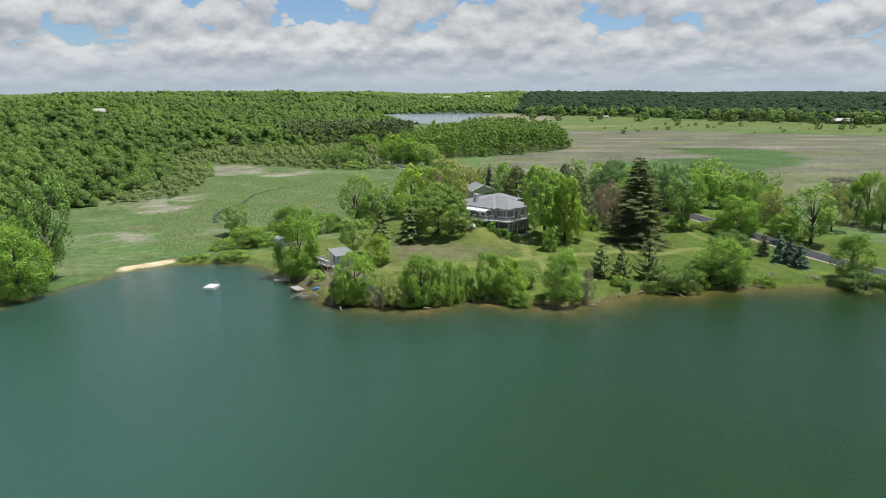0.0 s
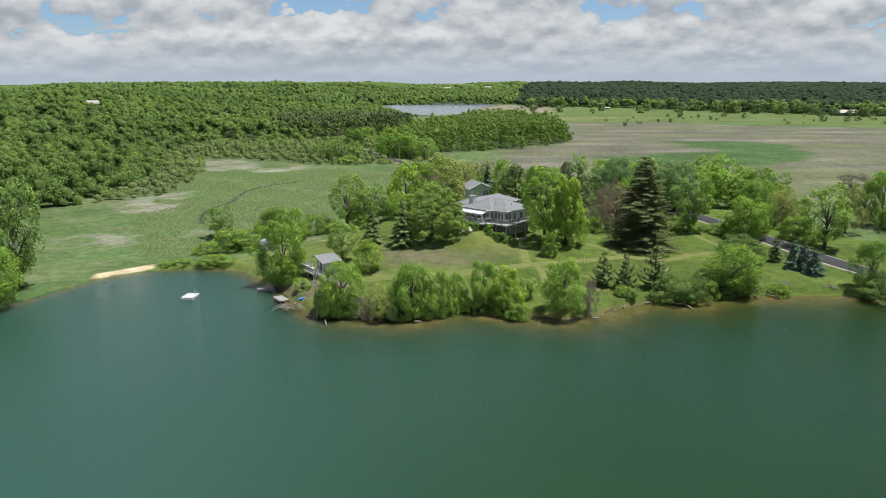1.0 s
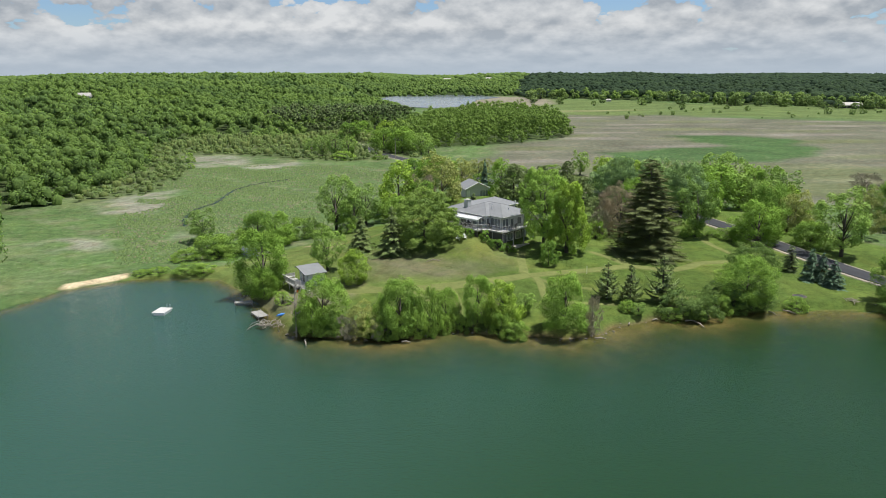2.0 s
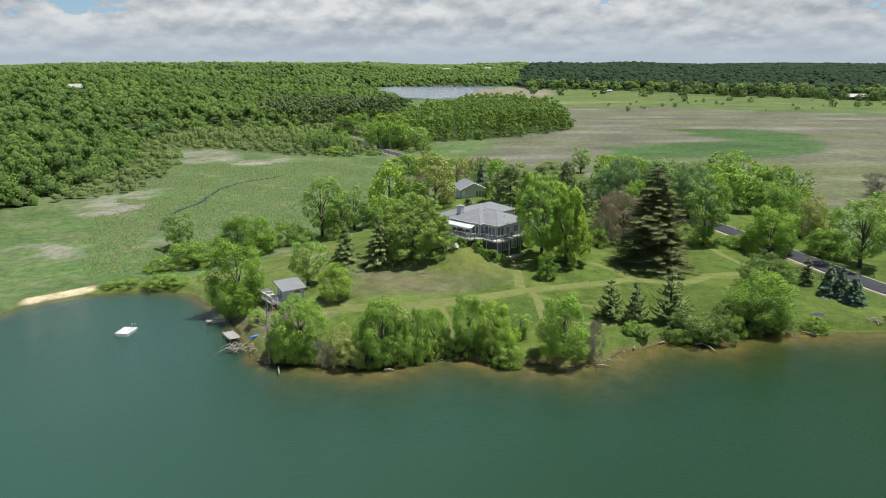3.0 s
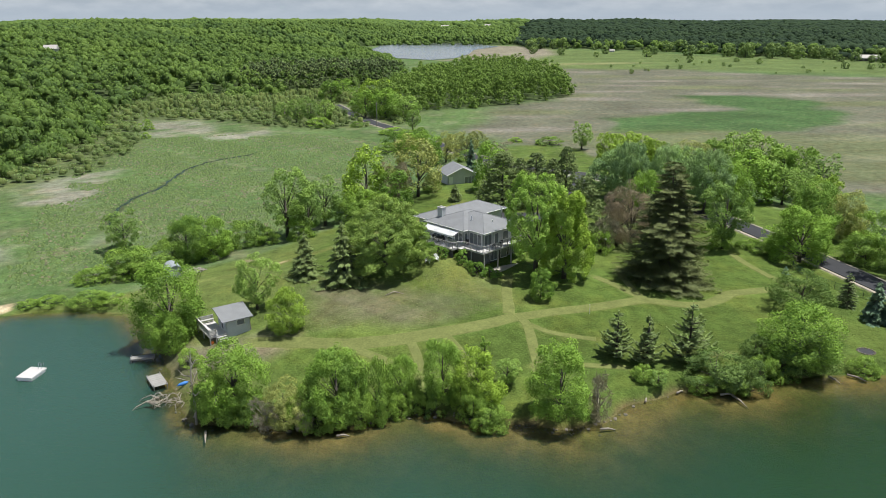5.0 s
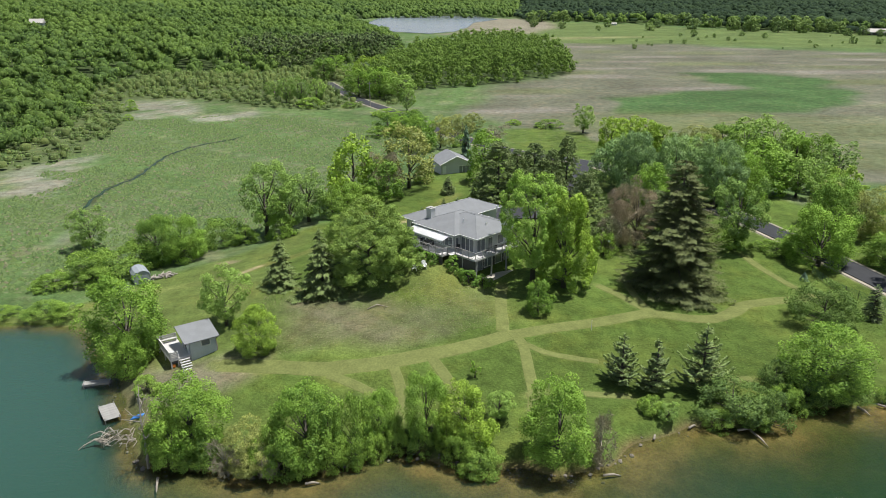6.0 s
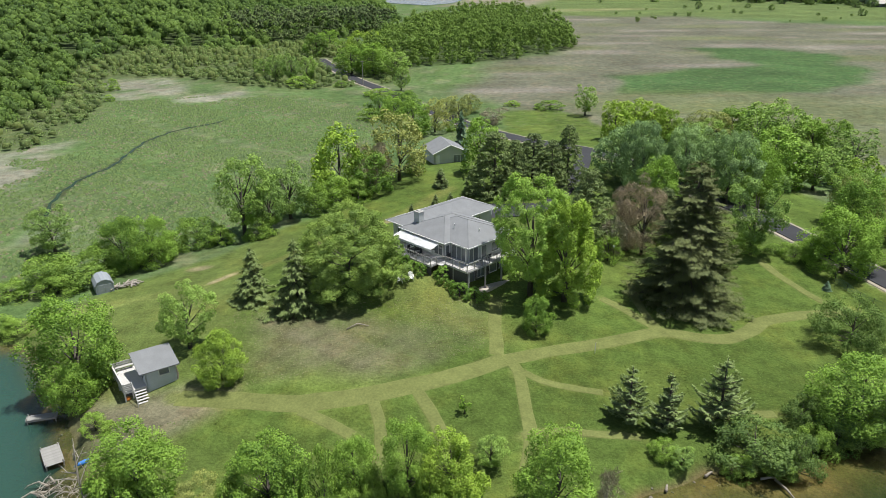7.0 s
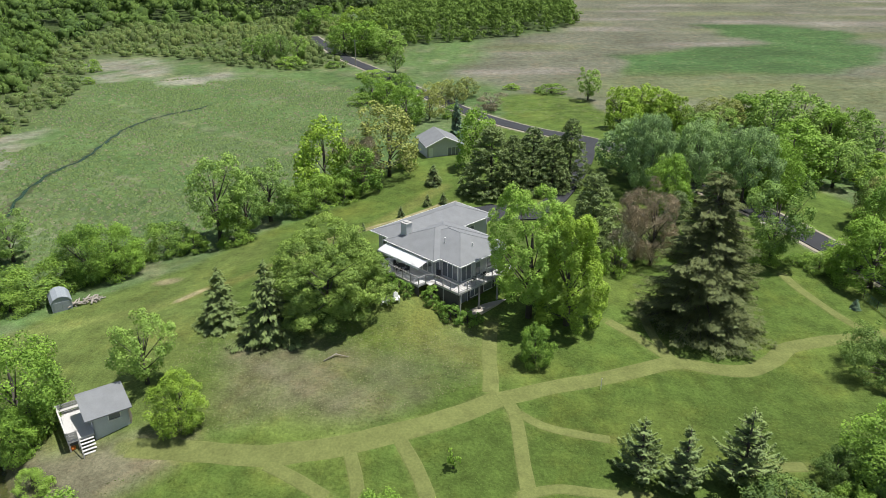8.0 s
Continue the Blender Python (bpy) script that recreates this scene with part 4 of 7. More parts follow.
MAKERS = {
    "maple": lambda i, far: tree_template("maple_tree", 10 + i, "maple", "egg", 9.0, 3.6, 11500, 120, 0.112, 0.25, 0.06, "full green broadleaf tree with dense fresh leaves", start=0.0, far=far),
    "yellow": lambda i, far: tree_template("young_maple_tree", 20 + i, "yellow", "egg", 8.0, 3.2, 9600, 100, 0.112, 0.25, 0.08, "yellow-green broadleaf tree with young spring leaves", start=0.0, far=far),
    "round": lambda i, far: tree_template("round_tree", 30 + i, "dusk", "wide", 6.5, 4.5, 9500, 120, 0.125, 0.22, 0.05, "rounded low dark green tree on mown grass", far=far),
    "oak": lambda i, far: tree_template("oak_tree", 40 + i, "oak", "mound", 13.5, 7.2, 48000, 330, 0.132, 0.135, 0.12, "broad old oak tree with spreading leafy crown on the lawn", start=0.06, far=far),
    "bigmap": lambda i, far: tree_template("maple_tree", 50 + i, "fresh", "wide", 17.0, 4.8, 24000, 230, 0.126, 0.16, 0.26, "tall light green maple tree beside the house", start=0.15, far=far),
    "bigyel": lambda i, far: tree_template("maple_tree", 55 + i, "yellow", "egg", 15.0, 4.4, 22000, 190, 0.126, 0.17, 0.22, "bright yellow-green maple tree near the house", start=0.02, far=far),
    "shrub": lambda i, far: tree_template("shrub", 60 + i, "shrub", "mound", 4.0, 2.6, 4200, 64, 0.108, 0.30, 0.08, "dense green shrub with leaves down to the ground", "shrub", far=far),
    "thicket": lambda i, far: tree_template("shrub", 68 + i, "dusk", "mound", 4.0, 2.6, 4200, 64, 0.108, 0.30, 0.08, "dense dark green shrub near the water", "shrub", far=far),
    "loose": lambda i, far: tree_template("slender_tree", 70 + i, "loose", "tall", 10.0, 3.6, 6000, 100, 0.132, 0.20, 0.2, "thin grey-green tree with open see-through crown", start=0.1, far=far),
    "silver": lambda i, far: tree_template("silver_maple_tree", 80 + i, "silver", "wide", 12.0, 6.0, 15000, 170, 0.146, 0.18, 0.08, "pale silvery green broadleaf tree", start=0.1, far=far),
    "tan": lambda i, far: tree_template("budding_tree", 90 + i, "tan", "egg", 12.0, 5.5, 9500, 130, 0.14, 0.19, 0.12, "olive and tan tree just coming into leaf", start=0.08, far=far),
    "sapling": lambda i, far: tree_template("sapling", 95 + i, "maple", "tall", 2.0, 0.7, 160, 14, 0.14, 0.4, 0.1, "small leafy sapling in rough grass", "sapling", start=0.2, far=far),
    "spruce": lambda i, far: conifer_template("spruce_tree", 100 + i, "fir", 8.0, 3.0, 9000, 0.16, "dark olive green spruce tree with drooping boughs", ragged=0.16),
    "spruceb": lambda i, far: conifer_template("spruce_tree", 110 + i, "spruce", 22.0, 7.0, 105000, 0.135, "very tall dark spruce tree with ragged boughs to the ground", whorls=84, ragged=0.26, power=0.55, base=0.015, droop=0.34, lift=0.5, even=0.35),
    "blue": lambda i, far: conifer_template("blue_spruce_tree", 120 + i, "blue", 6.0, 2.2, 3600, 0.20, "blue-green spruce tree with regular tiers", whorls=18, ragged=0.1),
    "darkcon": lambda i, far: conifer_template("cedar_tree", 130 + i, "darkpine", 4.5, 1.5, 2200, 0.15, "small dark conical evergreen on grass", droop=0.1, whorls=22, ragged=0.12, power=0.6),
    "pine": lambda i, far: conifer_template("pine_tree", 140 + i, "pine", 7.5, 2.6, 7500, 0.135, "young grey-green pine tree with soft feathery boughs", droop=-0.28, whorls=11, ragged=0.34, power=0.75, base=0.08, lift=-0.8),
    "darkpine": lambda i, far: pine_template("pine_tree", 150 + i, "darkpine", 13.0, 4.8, 420, 0.26, "dark mature pine tree with dense needle clumps"),
    "bare": lambda i, far: twig_template("budding_tree", 160 + i, "bare", 12.5, 4.2, "greyish brown tree of bare budding twigs", 5200),
    "garden": lambda i, far: tree_template("garden_shrub", 65 + i, "garden", "mound", 2.0, 1.3, 1500, 40, 0.1, 0.28, 0.05, "rounded garden shrub beside the deck", "shrub", far=far),
    "brush": lambda i, far: twig_template("dead_shrub", 170 + i, "brush", 5.0, 1.8, "grey tangle of dead leafless brush", 1100, "shrub", PALE_WOOD),
    "dead": lambda i, far: snag("dead_tree", 180 + i, 9.0, "bare white dead tree with a few crooked limbs"),
}
VARIANTS = {"maple": 3, "shrub": 3, "loose": 3, "yellow": 2, "darkpine": 2, "pine": 2, "blue": 2, "dead": 3}
made_trees, tree_count = {}, {}


def plant(kind, x, y, tall, wide, label=""):
    """A tree of that kind, height and half-width, standing on the ground."""
    i = tree_count.get(kind, 0)
    tree_count[kind] = i + 1
    far = y > 205
    v = i % (1 if far else VARIANTS.get(kind, 1))
    z = float(height(x, y)) - 0.05
    if (kind, v, far) not in made_trees:
        tree = MAKERS[kind](v, far)
        crown = next(o for o in tree.children if o.name.startswith("crown"))
        xs = np.empty(3 * len(crown.data.vertices), np.float32)
        crown.data.vertices.foreach_get("co", xs)
        xs = xs.reshape(-1, 3)
        made_trees[kind, v, far] = (tree, np.percentile(xs[:, 2], 99.5), np.percentile(np.hypot(xs[:, 0], xs[:, 1]), 96))
        first = True
    else:
        first = False
    tree, h0, w0 = made_trees[kind, v, far]
    m = pose(x, y, z, 0, 0, (137 * i + 40 * v) % 360) @ Matrix.Diagonal((wide / w0, wide / w0, tall / h0, 1))
    if first:
        tree.matrix_basis = m
    else:
        tree = copy_thing_scaled(tree, m)
    return tagged(tree, label)


def copy_thing_scaled(tree, m):
    made = copy_thing(tree, Matrix())
    made.matrix_basis = m
    return made


# ---- woodland ----
def dome(fine):
    """A unit ball without its underside."""
    bm = bmesh.new()
    bmesh.ops.create_icosphere(bm, subdivisions=fine, radius=1)
    bmesh.ops.delete(bm, geom=[f for f in bm.faces if f.calc_center_median().z < -0.45], context="FACES")
    bmesh.ops.delete(bm, geom=[v for v in bm.verts if not v.link_faces], context="VERTS")
    bm.verts.index_update()
    ball = np.array([v.co[:] for v in bm.verts])
    tri = np.array([[v.index for v in f.verts] for f in bm.faces])
    bm.free()
    return ball, tri


def woodland(name, outline, leaf, near, far, spacing, lumps, fine, sprays, spray, tall, wide, label, seed, reach=0.68, wild=False, core=0.9, ragged=0.1, fresh=0.0, edge=30, thin=0.03, low=0.25):
    """Many trees of one wood between two distances, joined as one piece: rounded crowns of a few lumps, with loose sprays."""
    rng = np.random.default_rng(seed)
    o = np.array(outline)
    x0, x1 = max(o[:, 0].min(), -reach * far - 60), min(o[:, 0].max(), reach * far + 60)
    y0, y1 = max(o[:, 1].min(), near * 0.6), min(o[:, 1].max(), far)
    xs, ys = np.meshgrid(np.arange(x0, x1, spacing), np.arange(y0, y1, spacing))
    xs, ys = (v.ravel() + rng.uniform(-0.5, 0.5, v.size) * spacing * (2.4 if wild else 1.3) for v in (xs, ys))
    d = np.hypot(xs, ys)
    keep = (outline_distance(outline, xs, ys) < 2 * wobble(xs, ys, 9, 3)) & (d >= near) & (d < far) & (np.abs(xs) < reach * ys + 50) & (np.hypot(xs + 277, ys - 597) > 12) & (np.hypot(xs - 428, ys - 795) > 27) & (line_distance(DRIVE, xs, ys) > 6)
    keep &= rng.uniform(size=len(xs)) > (0.18 + 0.5 * ease(0.1, 0.9, wobble(xs, ys, 17, 6)) if wild else thin)
    xs, ys = xs[keep], ys[keep]
    n = len(xs)
    if not n:
        return
    zs = height(xs, ys)
    h = tall * rng.normal(1.0, 0.09, n) * (1 + 0.10 * wobble(xs, ys, 40, 2))
    w = wide * rng.uniform(0.62, 1.25, n)
    if wild:
        grow = rng.uniform(0.3, 1.0, n) ** 1.5 * 1.5
        h, w = h * grow, w * (0.4 + 0.6 * grow)
    h = np.maximum(h * (0.5 + 0.5 * ease(0, edge, -outline_distance(outline, xs, ys))), 0.9 * w)
    shade = rng.uniform(-0.18, 0.18, n) + 0.2 * wobble(xs, ys, 60, 5) + fresh
    ball, tri = dome(fine)
    verts, faces, tints, base, heads = [], [], [], 0, []
    for k in range(lumps):
        a, r = rng.uniform(0, 2 * np.pi, n), (0.0 if k == 0 else 0.52) * rng.uniform(0.75, 1.2, n)
        size = (0.95 if lumps == 1 else 0.62) * rng.uniform(0.85, 1.15, n) * (1 if k == 0 else 0.86)
        flat = np.minimum(0.40 * h, w * size * 0.85)
        top = h if k == 0 else h - w * rng.uniform(0.15, 0.62, n) - (low * h * rng.uniform(0, 1, n) if k > (1 if low > 0.3 else 3) else 0)
        mid = np.stack([xs + w * r * np.cos(a), ys + w * r * np.sin(a), zs + np.maximum(top - flat, (0.1 if low > 0.3 else 0.25) * h)], 1)
        half = np.stack([w * size, w * size, flat], 1)
        heads.append((mid, half))
        rough = 1 + ragged * rng.normal(size=(n, len(ball)))
        spin = rng.uniform(0, 2 * np.pi, n)
        bx = ball[:, 0] * np.cos(spin)[:, None] - ball[:, 1] * np.sin(spin)[:, None]
        by = ball[:, 0] * np.sin(spin)[:, None] + ball[:, 1] * np.cos(spin)[:, None]
        px = mid[:, :1] + bx * rough * half[:, :1] * core
        py = mid[:, 1:2] + by * rough * half[:, 1:2] * core
        foot = (mid[:, 2] - zs) / np.maximum(0.8 * half[:, 2] * core, 0.01) if wild else np.full(n, 1.8)
        pz = mid[:, 2:] + np.where(ball[:, 2] < 0, foot[:, None], 1.0) * ball[:, 2] * rough * half[:, 2:] * core
        verts.append(np.stack([px, py, np.maximum(pz, zs[:, None] + 0.1)], 2).reshape(-1, 3))
        faces.append((tri[None] + (base + np.arange(n) * len(ball))[:, None, None]).reshape(-1, 3))
        tints.append(np.repeat(shade + rng.uniform(-0.08, 0.08, n), len(ball)))
        base += n * len(ball)
    v, f, tn = np.vstack(verts), np.vstack(faces).astype(np.int32), np.concatenate(tints)
    me = bpy.data.meshes.new(name)
    me.vertices.add(len(v))
    me.loops.add(f.size)
    me.polygons.add(len(f))
    me.vertices.foreach_set("co", v.astype(np.float32).ravel())
    me.loops.foreach_set("vertex_index", f.ravel())
    me.polygons.foreach_set("loop_start", np.arange(0, f.size, 3, dtype=np.int32))
    me.update(calc_edges=True)
    me.shade_smooth()
    me.attributes.new("tint", "FLOAT", "POINT").data.foreach_set("value", tn.astype(np.float32))
    me.materials.append(CANOPY[leaf])
    wood = tagged(new(name, me), label, "woodland", kind="stuff")
    # loose sprays that break the outlines
    if sprays:
        k = rng.integers(0, n, n * sprays)
        lump = rng.integers(0, lumps, len(k))
        mid, half = (np.stack([q[part_of] for q in heads])[lump, k] for part_of in (0, 1))
        way = sphere_points(rng, len(k))
        way[:, 2] = np.abs(way[:, 2]) * 1.2 - 0.3
        c = mid + way * half * rng.uniform(0.82, 1.14, (len(k), 1))
        fringe = quads_object("outer_leaves", cards(rng, c, spray * rng.uniform(0.6, 1.3, len(k)), way + 0.4 * rng.normal(size=way.shape), 0.85, 0.2), LEAF[{"conifer": "fir"}.get(leaf, leaf)], wood, soften(way, way + np.array((0, 0, 0.5)), 0.6), shade[k])
        tagged(fringe, kind="stuff")
    return wood


LEFT, COPSE, RIGHT, FAR = (WOODS[k] for k in ("left", "copse", "right", "far"))
STAND = [(-14, 545), (-76, 480), (-118, 500), (-118, 560), (-40, 640)]
RIM = [(128, 1150), (190, 1135), (250, 1055), (312, 1005), (345, 890), (405, 880), (424, 785), (480, 795), (720, 752), (1000, 900), (720, 800), (486, 840), (450, 850), (425, 940), (370, 950), (335, 1060), (270, 1110), (195, 1200), (130, 1210)]
woodland("woodland", LEFT, "wood", 120, 430, 7.2, 8, 1, 300, 0.32, 13.0, 4.6, "dense green deciduous woodland beside the marsh", 1, core=0.62, ragged=0.16)
woodland("woodland", LEFT, "wood", 430, 900, 8.6, 5, 1, 100, 0.48, 14.0, 5.2, "dense green deciduous woodland on a low hill", 2, core=0.68, ragged=0.18)
woodland("woodland", LEFT, "wood", 900, 1900, 11, 2, 1, 13, 1.05, 15, 6.9, "green wooded hillside in the distance", 3, 0.8, core=0.85, ragged=0.16)
woodland("woodland", COPSE, "wood", 300, 800, 5.0, 7, 1, 190, 0.30, 13.5, 2.6, "bright green copse of tall trees between the marshes", 4, core=0.42, fresh=0.3, edge=4, ragged=0.16, low=0.75)
# the next two woods carry a cloud's shadow in their colour
woodland("woodland", RIGHT, "darkwood", 600, 1750, 11.0, 1, 1, 6, 0.9, 14, 7.0, "distant forest beyond the fields, cloud shadow put into its dark colour", 5, 0.8, core=0.9, ragged=0.18)
woodland("woodland", RIGHT, "darkwood", 1750, 3600, 21, 1, 1, 0, 0, 15, 12.0, "forest along the horizon, cloud shadow put into its dark colour", 10, 0.8, core=1.0)
woodland("woodland", RIM, "wood", 600, 1500, 10.0, 4, 1, 60, 0.6, 14, 6.5, "rounded green trees along the near edge of the far forest", 9, 0.8, fresh=0.12, core=0.75, edge=6, thin=0.62)
woodland("woodland", FAR, "wood", 1250, 2000, 11.5, 2, 1, 12, 1.0, 14, 6.8, "wooded hillside behind the far pond", 12, 0.8, core=0.85, ragged=0.16)
woodland("woodland", FAR, "wood", 2000, 3700, 23, 1, 1, 0, 0, 16, 12, "wooded hills along the horizon", 6, 0.8, core=1.0)
# scrub between the marsh and the woods
woodland("scrub", SCRUB, "scrub", 150, 640, 3.1, 1, 1, 44, 0.2, 4.2, 2.3, "patchy grey-green scrub of young trees and bushes", 7, wild=True, core=0.5)
woodland("scrub", STAND, "conifer", 300, 800, 5.5, 4, 1, 80, 0.34, 15, 2.6, "dark brownish stand of conifers at the wood's edge", 8, core=0.6, edge=4, low=0.7)


# scattered trees of the far fields
def field_tree(seed):
    rng = np.random.default_rng(seed)
    spot, normal, sizes, tips, bulge, tone = leafy_crown(rng, "wide", 700, 40, 0.5, 0.30)
    tree = new("field_tree")
    stretch = np.array((5.0, 5.0, 9.0))
    quads_object("crown", cards(rng, spot * stretch, sizes, normal, 0.85, 0.2), LEAF["field"], tree, soften(normal, bulge, 0.6), tone)
    part("trunk", tube(bmesh.new(), [(0, 0, -0.3), (0, 0, 5)], [0.3, 0.15], 6), BARK, tree)
    return tagged(tree, "rounded pale green tree standing in a far field", "tree", "field trees")


field_trees = [field_tree(300 + k) for k in range(3)]
rng = np.random.default_rng(5)
spots = [(238, 905, 1.2), (262, 960, 1.0), (208, 985, 1.2), (294, 930, 1.6), (340, 880, 1.5), (362, 862, 1.8), (384, 850, 1.7), (330, 905, 1.3), (415, 842, 1.3), (402, 800, 0.9), (470, 800, 1.2), (455, 820, 1.3),
         (498, 800, 1.3), (530, 790, 1.4), (250, 790, 0.7), (310, 770, 0.6), (300, 800, 0.55), (180, 900, 0.6), (355, 700, 0.7), (372, 690, 0.6), (390, 705, 0.6), (440, 690, 0.5), (150, 960, 1.0), (120, 1000, 1.1), (128, 1060, 1.3)]
for i in range(34):
    f = rng.uniform()
    k = int(f * 7)
    (x1, y1), (x2, y2) = RIGHT[k], RIGHT[k + 1]
    g = rng.uniform()
    spots.append((x1 + (x2 - x1) * g - 6, y1 + (y2 - y1) * g - rng.uniform(4, 22), rng.uniform(0.8, 1.7)))
for i in range(40):
    spots.append((rng.uniform(150, 620), rng.uniform(640, 800), rng.uniform(0.15, 0.4)))
for i, (x, y, s) in enumerate(spots):
    m = pose(x, y, float(height(x, y)) - 0.1, 0, 0, 77 * i % 360) @ Matrix.Diagonal((s, s, s * (0.85 + 0.3 * ((i * 7) % 10) / 10), 1))
    if i < 3:
        field_trees[i].matrix_basis = m
    else:
        copy_thing_scaled(field_trees[i % 3], m)


# rough grass: tufts over the unmown lawn and the banks
def tufts(name, outline, count, leaf, size, label, seed):
    """Small blades of unmown grass, off the paths and the drive."""
    rng = np.random.default_rng(seed)
    o = np.array(outline)
    x, y = rng.uniform(o[:, 0].min(), o[:, 0].max(), count * 3), rng.uniform(o[:, 1].min(), o[:, 1].max(), count * 3)
    keep = (outline_distance(outline, x, y) < 0) & (outline_distance(SHORE, x, y) > 0.5) & (wobble(x, y, 3.3, 6) > rng.uniform(-1.3, 0.7, len(x)))
    for points in PATHS:
        keep &= line_distance(points, x, y) > 1.4
    keep &= line_distance(DRIVE, x, y) > 4
    x, y = x[keep][:count], y[keep][:count]
    s = size * rng.uniform(0.5, 1.4, len(x))
    c = np.stack([x, y, height(x, y) + 0.18 * s], 1)
    a = rng.uniform(0, 2 * np.pi, len(x))
    n = np.stack([np.cos(a), np.sin(a), rng.uniform(0.5, 1.6, len(x))], 1)
    up = np.tile(np.array((0.0, 0.0, 1.0)), (len(x), 1))
    ob = quads_object(name, cards(rng, c, s, n, 0.6, 0.3), LEAF[leaf], None, soften(n, up, 0.9), 0.25 * wobble(x, y, 9, 3))
    return tagged(ob, label, "grass", kind="stuff")


tufts("grass", [(-34, 126), (-24, 124), (-16, 121), (4, 123), (24, 121), (34, 128), (50, 131), (72, 132), (70, 156), (44, 164), (34, 158), (18, 154), (8, 146), (0, 137), (-14, 134), (-20, 132)], 17000, "grass", 0.10, "unmown rough grass beside the mown paths", 21)
tufts("grass", [(-16, 137), (8, 141), (18, 147), (16, 157), (4, 155), (-12, 158), (-17, 150)], 9000, "drygrass", 0.085, "thin dry grass on the bare knoll", 22)


def tussocks(name, outline, count, leaf, wide, label, seed):
    """Low rounded hummocks of sedge, each of three sloping sides."""
    rng = np.random.default_rng(seed)
    o = np.array(outline)
    x, y = rng.uniform(o[:, 0].min(), o[:, 0].max(), count * 3), rng.uniform(o[:, 1].min(), o[:, 1].max(), count * 3)
    keep = (outline_distance(outline, x, y) < 2 * wobble(x, y, 6, 2)) & (line_distance(STREAM, x, y) > 0.8) & (wobble(x, y, 7.0, seed) + 0.6 * wobble(x, y, 2.4, 4) > rng.uniform(-1.1, 1.1, len(x)))
    for pale in PALE_REED:
        keep &= outline_distance(pale, x, y) > 3 * wobble(x, y, 5, 3)
    x, y = x[keep][:count], y[keep][:count]
    n = len(x)
    r = wide * rng.uniform(0.5, 1.5, n)
    z = height(x, y)
    turn = rng.uniform(0, 2 * np.pi, n)
    top = np.stack([x + 0.2 * r * rng.normal(size=n), y + 0.2 * r * rng.normal(size=n), z + r * rng.uniform(0.45, 0.95, n)], 1)
    foot = [np.stack([x + r * np.cos(turn + k * np.pi / 3), y + r * np.sin(turn + k * np.pi / 3), z - 0.04], 1) for k in range(6)]
    corners = np.stack([np.stack([top, foot[2 * k], foot[2 * k + 1], foot[(2 * k + 2) % 6]], 1) for k in range(3)], 1).reshape(-1, 3)
    slope = np.stack([np.stack([np.cos(turn + (2 * k + 1) * np.pi / 3), np.sin(turn + (2 * k + 1) * np.pi / 3), np.full(n, 1.6)], 1) for k in range(3)], 1).reshape(-1, 3)
    ob = quads_object(name, corners, LEAF[leaf], None, soften(slope, slope, 0.0), np.repeat(rng.uniform(-0.3, 0.3, n), 3))
    return tagged(ob, label, "grass", kind="stuff")


MARSH = [(-62, 160), (-40, 176), (-22, 194), (-10, 210), (-4, 240), (6, 275), (-4, 300), (-40, 330), (-70, 330), (-100, 320), (-98, 262), (-86, 215), (-76, 180)]
tussocks("sedge", MARSH, 15000, "sedge", 0.42, "tussocks of green sedge in the marsh", 23)
tussocks("dead_reed", MARSH, 3500, "drygrass", 0.34, "pale dead reed among green marsh sedge", 24)


# ---- trees of the headland: kind, x, y, height, half-width ----
for row in (
    ("maple", -28.5, 140.1, 10.6, 4.9),
    ("maple", -28.0, 137.1, 5.6, 2.7),
    ("dead", -19.2, 120.4, 8.7, 2.1),
    ("dead", -16.8, 120.4, 3.7, 0.8),
    ("dead", -176.2, 371.4, 9.1, 2.9),
    ("dead", -152.6, 359.8, 7.7, 2.1),
    ("dead", -148.3, 355.3, 7.1, 1.8),
    ("dead", -168.7, 306.4, 6.6, 2.2),
    ("dead", -160.4, 348.8, 5.4, 1.8),
    ("maple", -15.4, 122.2, 7.7, 3.7),
    ("tan", -9.4, 119.9, 5.4, 2.8),
    ("maple", -3.8, 121.0, 7.9, 3.5),
    ("shrub", 0.7, 121.7, 7.2, 2.1),
    ("maple", 2.9, 124.3, 5.3, 2.1),
    ("maple", 7.7, 123.7, 7.3, 2.5),
    ("yellow", 11.5, 123.1, 6.6, 3.0),
    ("loose", 15.2, 126.7, 3.6, 1.7),
):
    plant(*row)
for row in (
    ("shrub", 12.9, 119.9, 2.8, 2.1),
    ("sapling", 13.0, 133.9, 2.0, 0.7),
    ("maple", 20.5, 120.9, 8.6, 3.6),
    ("brush", 24.5, 120.4, 6.3, 1.5),
    ("pine", 29.5, 133.7, 6.0, 2.3),
    ("pine", 33.0, 132.4, 6.2, 2.1),
    ("pine", 38.3, 132.9, 7.6, 2.8),
    ("shrub", 31.6, 128.4, 1.7, 1.5),
    ("loose", 33.0, 127.2, 2.1, 1.4),
    ("thicket", 40.2, 128.7, 3.5, 4.0),
    ("thicket", 44.2, 127.8, 4.3, 2.4),
    ("maple", 52.2, 133.1, 7.6, 4.8),
    ("thicket", 46.9, 133.7, 3.2, 2.1),
    ("round", 60.0, 149.3, 5.6, 4.6),
    ("shrub", 59.9, 131.9, 2.5, 1.9),
    ("maple", 76.5, 133.0, 8.6, 3.7),
    ("thicket", 76.8, 128.3, 3.9, 4.8),
):
    plant(*row)
